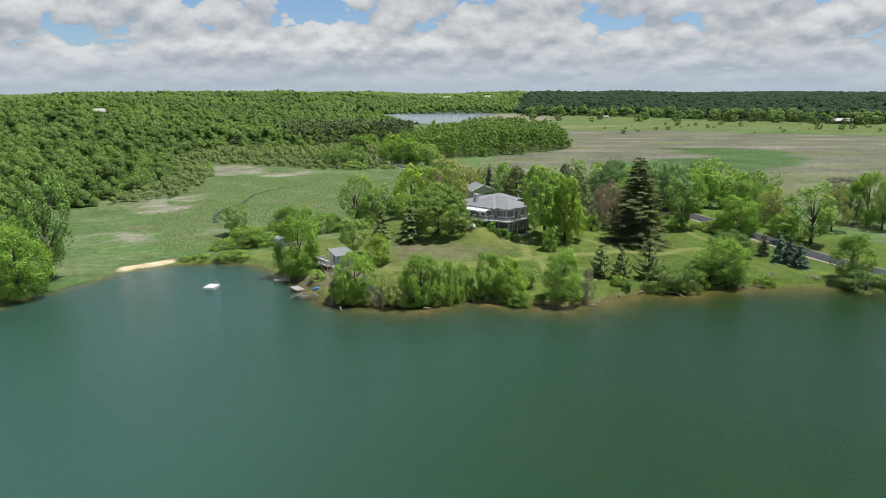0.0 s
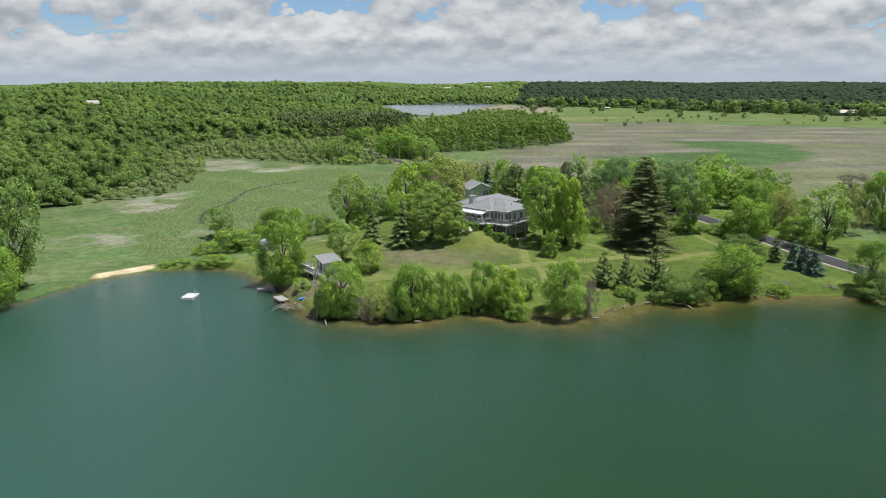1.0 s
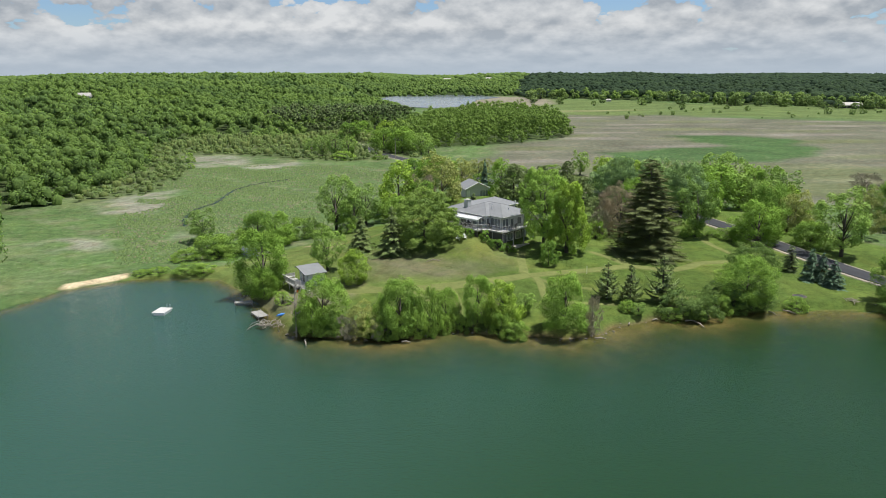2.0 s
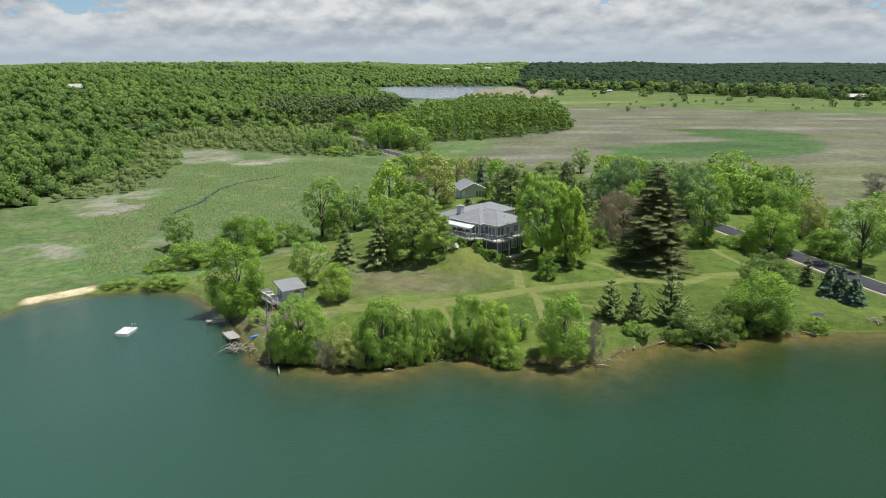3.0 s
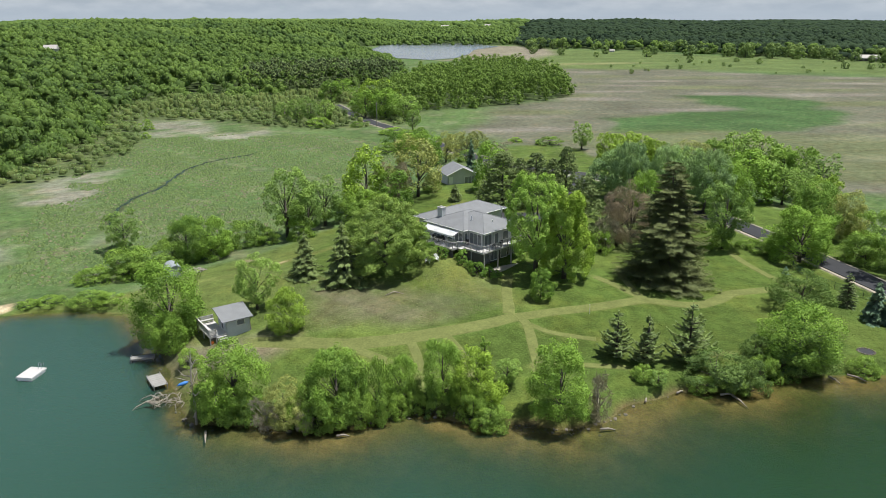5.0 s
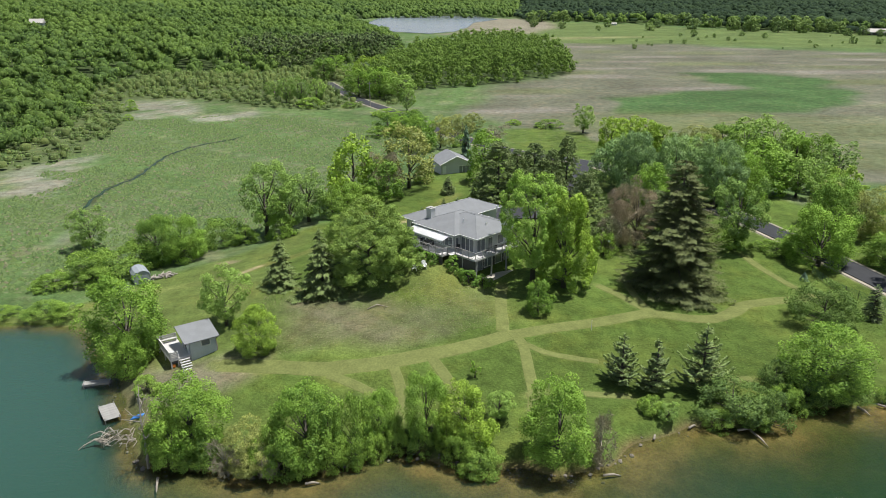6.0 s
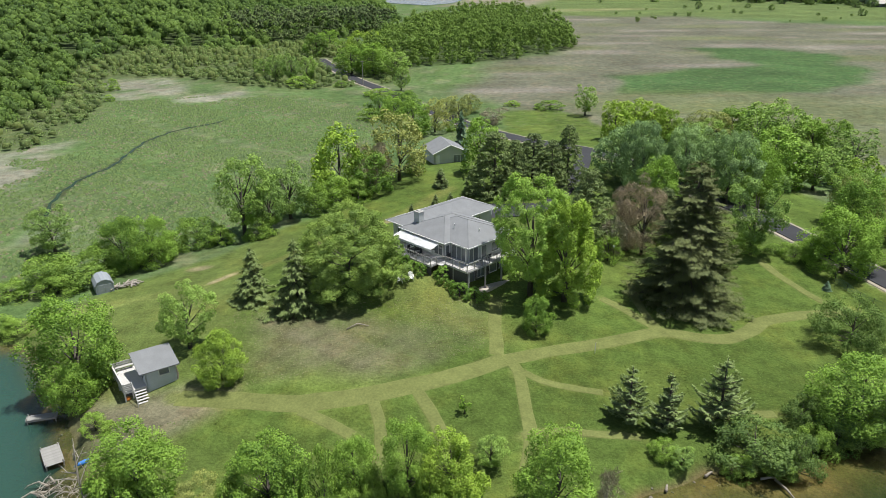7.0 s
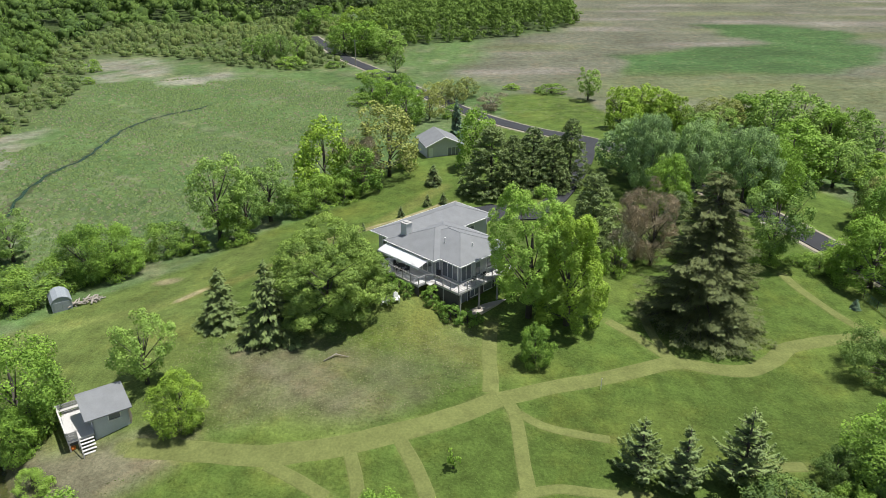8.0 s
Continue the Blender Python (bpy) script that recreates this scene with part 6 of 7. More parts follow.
# ---- the house ----
def build_house():
    house = tagged(new("house"), "large grey hip-roofed lake house with white trim on a grassy rise", "house")
    house.matrix_basis = pose(10.9, 160.7, 0, 0, 0, -46)
    DECK, TOP = 7.8, 10.3
    # upper storey
    upper = [((-11.6, 1.25), (-8.0, 1.25), [(0.9, 2.6, 8.2, 9.7)]), ((-8.0, 1.25), (-8.0, 0.45), []), ((-8.0, 0.45), (-0.35, 0.45), [(0.7, 3.1, 7.92, 9.65), (4.0, 5.2, 8.2, 9.65), (5.75, 7.35, 8.25, 9.65)]),
             ((-0.35, 0.45), (-0.35, 1.6), [(0.3, 0.95, 7.92, 9.65)]), ((-0.35, 1.6), (2.95, 1.6), [(0.35, 2.85, 7.92, 9.75)]),
             ((2.95, 1.6), (2.95, 9.3), [(0.25, 1.9, 7.92, 9.75), (2.6, 3.5, 7.92, 9.6), (4.6, 5.9, 8.3, 9.6), (6.5, 7.3, 8.3, 9.6)]),
             ((2.95, 9.3), (-5.55, 9.3), [(1.5, 3.0, 8.3, 9.6)]), ((-5.55, 9.3), (-5.55, 15.4), [(1.5, 3.5, 8.2, 9.6)]), ((-5.55, 15.4), (-11.6, 15.4), []), ((-11.6, 15.4), (-11.6, 1.25), [(4, 5.5, 8.2, 9.6), (9, 10.5, 8.2, 9.6)])]
    for a, b, holes in upper:
        wall_with_openings("wall", a, b, DECK - 0.2, TOP, holes, SIDING, house)
    # walk-out storey, its walls a darker colour than the storey above
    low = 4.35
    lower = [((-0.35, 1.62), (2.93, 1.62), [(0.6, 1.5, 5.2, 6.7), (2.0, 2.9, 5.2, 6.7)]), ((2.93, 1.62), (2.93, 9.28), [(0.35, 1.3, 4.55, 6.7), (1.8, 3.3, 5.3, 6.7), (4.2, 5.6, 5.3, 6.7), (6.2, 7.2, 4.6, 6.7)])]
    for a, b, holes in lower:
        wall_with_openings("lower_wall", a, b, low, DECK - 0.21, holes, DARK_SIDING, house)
    part("foundation", boxes((-11.58, 1.27, 4.2, -8.02, 15.38, 7.59), (-8.0, 0.47, 4.2, -0.37, 9.28, 7.59), (-8.0, 9.28, 4.2, -5.57, 15.38, 7.59)), CONCRETE, house)
    part("floor", boxes((-11.4, 1.45, 7.61, -5.75, 15.2, 7.75), (-5.74, 1.8, 7.61, 2.75, 9.1, 7.75), (-7.8, 0.65, 7.61, -0.55, 1.44, 7.75)), ROOM, house)
    part("lower_floor", boxes((-0.33, 1.82, 4.2, 2.73, 9.1, 4.4)), ROOM, house)
    # roof
    for name, r in (("roof", (-8.65, -0.2, 0.35, 10.2)), ("roof", (-7.4, 0.85, 3.75, 9.95)), ("roof", (-12.35, 0.6, -4.95, 16.1))):
        bm, e, ridge = hip_roof(*r, 10.42, 0.37)
        pts = [v.co.copy() for v in e], [v.co.copy() for v in ridge]
        roof = part(name, bm, SHINGLE, house)
        wide = r[2] - r[0] > r[3] - r[1]
        near = (0, 1, 1, 0) if wide else (0, 0, 1, 1)
        part("ridge_cap", roof_caps([(pts[1][0], pts[1][1])] + [(pts[0][i], pts[1][near[i]]) for i in range(4)], 0.0, 0.05), SHINGLE, roof)
        for run in ((r[0] - 0.1, r[1] - 0.1, 10.3, r[2] + 0.1, r[1], 10.4), (r[0] - 0.1, r[3], 10.3, r[2] + 0.1, r[3] + 0.1, 10.4),
                    (r[0] - 0.1, r[1], 10.3, r[0], r[3], 10.4), (r[2], r[1], 10.3, r[2] + 0.1, r[3], 10.4)):
            part("gutter", boxes(run), TRIM, roof, "white gutter")
    chim = part("chimney", boxes((-7.5, 1.6, 10.8, -6.45, 2.5, 12.55)), SIDING, house)
    part("chimney_cap", boxes((-7.58, 1.52, 12.55, -6.37, 2.58, 12.66), (-7.3, 1.8, 12.66, -6.65, 2.3, 12.78), bevel=0.02), BOARDS, chim)
    for x, y in ((-1.2, 3.2), (1.7, 5.0), (-3.0, 12.5)):
        part("vent_pipe", tube(bmesh.new(), [(x, y, 10.6), (x, y, 11.95 if y < 4.5 else 11.6)], [0.09, 0.09], 8), TRIM, house, "white roof vent")
    # deck that wraps the front
    deck = part("deck", frame_under(-8.6, -2.3, 0.0, 0.44, DECK - 0.05), RAIL, house, "pale weathered board deck")
    plank_parts(deck, -8.6, -2.3, 0.0, 0.44, DECK, along="y")
    plank_parts(deck, 0.008, -0.4, 4.75, 1.58, DECK, along="y")
    plank_parts(deck, 2.96, 1.59, 4.75, 9.6, DECK, along="x")
    part("step_platform", boxes((0.0, -1.25, DECK - 0.05, 0.85, -0.405, DECK)), DECKING, deck)
    for board in ((-8.6, -2.36, 7.56, 0.06, -2.305, 7.8), (0.006, -0.455, 7.56, 4.8, -0.405, 7.8), (4.755, -0.4, 7.56, 4.81, 9.6, 7.8)):
        part("fascia", boxes(board), BOARDS, deck, "pale grey deck edge board")
    railing("railing", [(-8.55, -2.25), (-0.05, -2.25), (-0.02, -1.2), (0.8, -0.35), (4.7, -0.35), (4.7, 9.55), (3.0, 9.55)], DECK, deck)
    for x, y in ((4.6, 0.0), (4.6, 3.2), (4.6, 6.4), (4.6, 9.4), (2.2, -0.3), (-2, -2.1), (-5, -2.1), (-8.4, -2.1)):
        part("deck_post", boxes((x - 0.09, y - 0.09, 3.9, x + 0.09, y + 0.09, 7.7)), RAIL, deck)
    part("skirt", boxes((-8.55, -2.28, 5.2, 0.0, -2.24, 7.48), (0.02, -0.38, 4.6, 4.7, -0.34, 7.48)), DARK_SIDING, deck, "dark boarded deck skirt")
    # awning
    bm = bmesh.new()
    n = 24
    rows = []
    for j, (y, z) in enumerate(((0.38, 10.22), (-0.7, 9.98), (-1.7, 9.70), (-1.72, 9.46))):
        rows.append([bm.verts.new((-8.2 + 7.6 * k / n, y, z - (0.09 if j == 3 and k % 2 else 0) - 0.03 * math.sin(math.pi * (k % 6) / 6) * (j in (1, 2)))) for k in range(n + 1)])
    for a, b in zip(rows, rows[1:]):
        for k in range(n):
            bm.faces.new((a[k], a[k + 1], b[k + 1], b[k]))
    bmesh.ops.solidify(bm, geom=bm.faces[:], thickness=0.02)
    awn = part("awning", bm, CANVAS, house, "white canvas awning with scalloped edge")
    for x in (-8.1, -0.7):
        part("awning_arm", tube(bmesh.new(), [(x, 0.42, 9.3), (x, -1.66, 9.67)], [0.03, 0.03], 6), METAL, awn)
    return house


build_house()
HOUSE = pose(10.9, 160.7, 0, 0, 0, -46)


def on_house(u, v, z, turn=0):
    return HOUSE @ pose(u, v, z, 0, 0, turn)


# stone patio under the deck
patio = tagged(new("patio"), "pale concrete slab patio below the deck", "patio", kind="structure")
patio.matrix_basis = HOUSE
for i in range(2):
    for j in range(5):
        part("slab", boxes((2.98 + 1.2 * i, 1.6 + 1.62 * j, 3.4, 4.15 + 1.2 * i, 3.19 + 1.62 * j, 4.5), bevel=0.015), CONCRETE, patio)


# ---- garage, boathouse, shed ----
def gable_house(name, label, m, wide, deep, base, eave, rise, holes, over=0.45, mat=None, category="garage"):
    g = tagged(new(name), label, category)
    g.matrix_basis = m
    mat = mat or SIDING
    wall_with_openings("wall", (0, 0), (wide, 0), base, eave, holes, mat, g)
    wall_with_openings("wall", (wide, 0), (wide, deep), base, eave, [], mat, g)
    wall_with_openings("wall", (wide, deep), (0, deep), base, eave, [], mat, g)
    wall_with_openings("wall", (0, deep), (0, 0), base, eave, [], mat, g)
    for y in (0.0, deep - 0.18):
        bm = bmesh.new()
        a = [bm.verts.new(p) for p in ((0, y, eave), (wide, y, eave), (wide / 2, y, eave + rise))]
        b = [bm.verts.new(p) for p in ((0, y + 0.18, eave), (wide, y + 0.18, eave), (wide / 2, y + 0.18, eave + rise))]
        bm.faces.new(a)
        bm.faces.new(b[::-1])
        for k in range(3):
            bm.faces.new((a[k], b[k], b[(k + 1) % 3], a[(k + 1) % 3]))
        bmesh.ops.recalc_face_normals(bm, faces=bm.faces)
        part("gable", bm, mat, g)
    slope = rise / (wide / 2)
    for side in (-1, 1):
        bm = bmesh.new()
        x0 = wide / 2 + side * (wide / 2 + over)
        z0 = eave - slope * over
        ring = [(wide / 2, eave + rise + 0.02), (x0, z0 + 0.02), (x0, z0 + 0.16), (wide / 2, eave + rise + 0.17)]
        f = [bm.verts.new((x, -over, z)) for x, z in ring]
        k = [bm.verts.new((x, deep + over, z)) for x, z in ring]
        bm.faces.new(f)
        bm.faces.new(k[::-1])
        for i in range(4):
            bm.faces.new((f[i], k[i], k[(i + 1) % 4], f[(i + 1) % 4]))
        bmesh.ops.recalc_face_normals(bm, faces=bm.faces)
        roof = part("roof", bm, SHINGLE, g)
        bm = bmesh.new()
        a, b = Vector((wide / 2, -over - 0.03, eave + rise + 0.08)), Vector((x0, -over - 0.03, z0 + 0.07))
        tube(bm, [a, b], [0.1, 0.1], 4)
        part("bargeboard", bm, TRIM, roof, "white gable edge board")
    return g


garage = gable_house("garage", "grey gabled garage with white trim beside the drive", pose(8.9, 226.6, 0, 0, 0, 16), 7.4, 7.8, 2.6, 5.6, 1.7, [(4.4, 6.9, 2.75, 5.0)])
part("door", boxes((0.35, -0.03, 3.2, 1.25, 0.005, 5.15), bevel=0.01), TRIM, garage, "white side door")
part("forecourt", boxes((2, -5, 2.75, 8, 0, 3.05)), GRAVEL, garage)


def build_boathouse():
    b = tagged(new("boathouse"), "small grey boathouse with deck and white stairs by the water", "boathouse")
    b.matrix_basis = pose(-20.75, 138.0, 0, 0, 0, 35.5)
    base, deck = 1.3, 3.0
    wall_with_openings("wall", (0.2, 0), (3.4, 0), base, 4.75, [(1.45, 2.45, 3.75, 4.4)], PALE_SIDING, b, 0.14)
    wall_with_openings("wall", (3.4, 0), (3.4, 3.2), base, 4.8, [], PALE_SIDING, b, 0.14)
    wall_with_openings("wall", (3.4, 3.2), (0.2, 3.2), base, 5.3, [], PALE_SIDING, b, 0.14)
    wall_with_openings("wall", (0.2, 3.2), (0.2, 0), base, 4.8, [(1.2, 2.1, 3.02, 4.7)], PALE_SIDING, b, 0.14)
    bm = bmesh.new()
    # long front slope and short back slope
    ring = [(-0.45, 4.72), (3.15, 5.62), (3.75, 5.35), (3.75, 5.23), (3.15, 5.5), (-0.45, 4.60)]
    f = [bm.verts.new((-0.45, y, z)) for y, z in ring]
    k = [bm.verts.new((3.75, y, z)) for y, z in ring]
    bm.faces.new(f)
    bm.faces.new(k[::-1])
    for i in range(6):
        bm.faces.new((f[i], k[i], k[(i + 1) % 6], f[(i + 1) % 6]))
    bmesh.ops.recalc_face_normals(bm, faces=bm.faces)
    part("roof", bm, SHINGLE, b)
    d = part("deck", frame_under(-2.15, -0.1, 0.18, 5.2, deck - 0.05), BOARDS, b, "pale grey plank deck")
    plank_parts(d, -2.15, -0.1, 0.18, 5.2, deck)
    for x, y in ((-2.05, 0.0), (-2.05, 2.6), (-2.05, 5.05), (-1.25, 0.0), (0.05, 5.05)):
        part("post", boxes((x - 0.07, y - 0.07, 0.3, x + 0.07, y + 0.07, deck + 0.95), bevel=0.012), BOARDS, d)
    for k in range(4):
        z = deck + 0.12 + 0.21 * k
        part("rail_board", boxes((-2.15, -0.12, z, -1.2, -0.075, z + 0.165)), BOARDS, d)
        part("rail_board", boxes((-2.175, -0.07, z, -2.13, 5.15, z + 0.165)), BOARDS, d)
        part("rail_board", boxes((-2.12, 5.13, z, 0.15, 5.175, z + 0.165)), BOARDS, d)
    part("rail_cap", boxes((-2.2, -0.12, deck + 0.96, -2.06, 5.2, deck + 1.0)), DECKING, d, "pale rail cap")
    part("bench", boxes((-2.0, 4.65, deck + 0.38, 0.1, 5.05, deck + 0.44)), BOARDS, d)
    part("skirt", boxes((-2.06, -0.06, 2.45, -1.2, -0.02, 2.93)), DARK_SIDING, d)
    s = part("stairs", boxes((-1.22, -1.75, 1.45, -1.14, -0.12, 1.6), (-0.02, -1.75, 1.45, 0.06, -0.12, 1.6)), BOARDS, b)
    for k in range(6):
        part("tread", boxes((-1.2, -0.42 - 0.27 * k, deck - 0.2 * (k + 1) - 0.05, 0.04, -0.17 - 0.27 * k, deck - 0.2 * (k + 1)), bevel=0.008), DECKING, s, "pale stair tread")
        part("riser", boxes((-1.16, -0.19 - 0.27 * k, deck - 0.2 * (k + 1) - 0.2, 0.0, -0.165 - 0.27 * k, deck - 0.2 * (k + 1) - 0.052)), BOARDS, s)
    part("handrail", tube(bmesh.new(), [(-1.24, -0.12, deck + 0.9), (-1.24, -1.75, 2.5)], [0.04, 0.04], 6), BOARDS, s)
    part("newel", boxes((-1.29, -1.8, 1.2, -1.19, -1.7, 2.55)), BOARDS, s)
    return b


build_boathouse()


def build_shed():
    s = tagged(new("garden_shed"), "small grey metal garden shed with barn-shaped roof", "shed")
    s.matrix_basis = pose(-38.3, 165.4, float(height(-37.5, 167)) - 0.25, 0, 0, 33) @ Matrix.Diagonal((1, 1, 0.85, 1))
    w, d = 2.4, 3.4
    ring = [(0, 0), (w, 0), (w, 1.75), (w - 0.35, 2.3), (w / 2 + 0.25, 2.6), (w / 2 - 0.25, 2.6), (0.35, 2.3), (0, 1.75)]
    bm = bmesh.new()
    f = [bm.verts.new((x, 0, z)) for x, z in ring]
    k = [bm.verts.new((x, d, z)) for x, z in ring]
    bm.faces.new(f)
    bm.faces.new(k[::-1])
    for i in range(8):
        bm.faces.new((f[i], k[i], k[(i + 1) % 8], f[(i + 1) % 8]))
    bmesh.ops.recalc_face_normals(bm, faces=bm.faces)
    part("body", bm, STEEL, s)
    bm = bmesh.new()
    outer = [(-0.06, 1.72), (0.31, 2.36), (w / 2 - 0.25, 2.68), (w / 2 + 0.25, 2.68), (w - 0.31, 2.36), (w + 0.06, 1.72)]
    f = [bm.verts.new((x, -0.08, z)) for x, z in outer]
    k = [bm.verts.new((x, d + 0.08, z)) for x, z in outer]
    for i in range(5):
        bm.faces.new((f[i], f[i + 1], k[i + 1], k[i]))
    bmesh.ops.recalc_face_normals(bm, faces=bm.faces)
    bmesh.ops.solidify(bm, geom=bm.faces[:], thickness=-0.05)
    part("roof", bm, STEEL, s)
    for x in (0.25, 1.22):
        part("door", boxes((x, -0.04, 0.1, x + 0.93, -0.005, 1.85), bevel=0.008), STEEL, s)
    return s


build_shed()


# ---- water's edge ----
def build_raft():
    r = tagged(new("swimming_raft"), "white plank swimming raft floating with a ladder", "raft")
    r.matrix_basis = pose(-43.35, 131.85, 0, 0, 0, -7)
    d = part("deck", frame_under(-1.05, -1.45, 1.05, 1.45, 0.43, 0.1), TRIM, r, "pale plank deck")
    plank_parts(d, -1.05, -1.45, 1.05, 1.45, 0.5, 0.2, 0.06)
    part("float", boxes((-0.95, -1.35, -0.15, 0.95, 1.35, 0.43), bevel=0.05), PLASTIC, r)
    lad = part("ladder", bmesh.new(), STEEL, r, "steel ladder")
    bm = bmesh.new()
    for x in (0.25, 0.7):
        tube(bm, [(x, 1.5, -0.3), (x, 1.5, 1.1), (x, 1.2, 1.2), (x, 1.05, 0.5)], [0.03] * 4, 6)
    for z in (0.0, 0.3):
        tube(bm, [(0.25, 1.5, z), (0.7, 1.5, z)], [0.025] * 2, 6)
    bm.to_mesh(lad.data)
    bm.free()


build_raft()


def build_dock(label, m, wide, long, chairs=0):
    d = tagged(new("dock"), label, "dock")
    d.matrix_basis = m
    f = part("beam", boxes((0.05, 0.03, 0.3, long - 0.05, 0.12, 0.49), (0.05, wide - 0.12, 0.3, long - 0.05, wide - 0.03, 0.49)), PALE_WOOD, d)
    plank_parts(f, 0, 0, long, wide, 0.55, 0.16, 0.05, along="y", mat=GREY_PLANK)
    for x in (0.15, long - 0.15):
        for y in (0.1, wide - 0.1):
            part("post", tube(bmesh.new(), [(x, y, -1.4), (x, y, 0.75)], [0.06, 0.06], 7), PALE_WOOD, d)
    return d


build_dock("narrow weathered plank dock under a leaning tree", pose(-32.5, 135.2, 0, 0, 0, 16), 1.0, 3.0)
build_dock("wider grey plank dock beside driftwood", pose(-28.6, 130.6, 0, 0, 0, -55), 1.7, 3.4)


def stacked_chair(name, m, mat, label):
    """A low wide chair of slats, leaning back."""
    c = tagged(new(name), label, "chair", "garden chairs")
    c.matrix_basis = m
    part("seat", boxes((-0.28, -0.3, 0.32, 0.28, 0.28, 0.36), m=pose(0, 0, 0, 8), bevel=0.01), mat, c)
    for k in range(5):
        x = -0.24 + 0.12 * k
        part("back_slat", boxes((x - 0.05, 0.0, 0.0, x + 0.05, 0.025, 0.78 - 0.07 * abs(k - 2)), m=pose(0, 0.26, 0.3, -22), bevel=0.006), mat, c)
    for x in (-0.34, 0.34):
        part("armrest", boxes((x - 0.08, -0.38, 0.54, x + 0.08, 0.4, 0.57), bevel=0.01), mat, c)
        part("leg", boxes((x - 0.03, -0.34, 0, x + 0.03, -0.26, 0.54)), mat, c)
        part("leg", boxes((x - 0.03, 0.3, 0, x + 0.03, 0.38, 0.54)), mat, c)
    return c


def ground_pose(x, y, turn=0, sink=0.0):
    return pose(x, y, float(height(x, y)) - sink, 0, 0, turn)


white = stacked_chair("garden_chair", ground_pose(6.65, 158.0, 10), PLASTIC, "white slatted garden chair on the lawn")
copy_thing(white, ground_pose(5.4, 157.6, -18))


def deck_chair(m):
    c = tagged(new("deck_chair"), "black metal deck chair on the boards", "chair", "deck chairs")
    c.matrix_basis = m
    part("seat", boxes((-0.24, -0.24, 0.42, 0.24, 0.24, 0.46), bevel=0.01), METAL, c)
    part("backrest", boxes((-0.24, 0.22, 0.5, 0.24, 0.26, 0.98), bevel=0.01), METAL, c)
    for x in (-0.22, 0.22):
        for y in (-0.2, 0.24):
            part("leg", tube(bmesh.new(), [(x, y, 0), (x, y, 0.5 if y < 0 else 0.95)], [0.02, 0.02], 6), METAL, c)
        part("armrest", boxes((x - 0.025, -0.22, 0.64, x + 0.025, 0.25, 0.67)), METAL, c)
    return c


dc = deck_chair(on_house(0.15, 0.75, 7.8, 25))
for u, v, turn in ((-4.6, -0.2, 0), (-4.6, -1.75, 180), (-3.6, -0.95, -90), (-5.6, -0.95, 90), (3.9, 3.0, -60), (3.9, 4.6, -100), (4.0, 7.2, -90)):
    copy_thing(dc, on_house(u, v, 7.8, turn))
table = tagged(new("deck_table"), "round dark metal table under the awning", "table")
table.matrix_basis = on_house(-4.6, -0.95, 7.8)
part("tabletop", tube(bmesh.new(), [(0, 0, 0.7), (0, 0, 0.74)], [0.6, 0.6], 20), METAL, table)
part("pedestal", tube(bmesh.new(), [(0, 0, 0), (0, 0, 0.04), (0, 0, 0.7)], [0.3, 0.05, 0.04], 10), METAL, table)


# shrubs along the deck
for u, v, tall, wide in ((-7.4, -3.0, 1.3, 0.9), (-5.6, -3.1, 1.0, 0.8), (-4.2, -3.0, 1.2, 0.8), (-2.6, -3.1, 1.0, 0.9), (-1.2, -3.2, 1.5, 1.0), (1.3, -1.5, 2.1, 1.2), (2.8, -1.4, 1.3, 0.8), (4.3, -1.3, 2.0, 1.4), (5.6, 0.2, 1.6, 1.2), (5.9, 1.6, 1.0, 0.8)):
    spot = HOUSE @ Vector((u, v, 0))
    plant("garden", spot.x, spot.y, tall, wide)


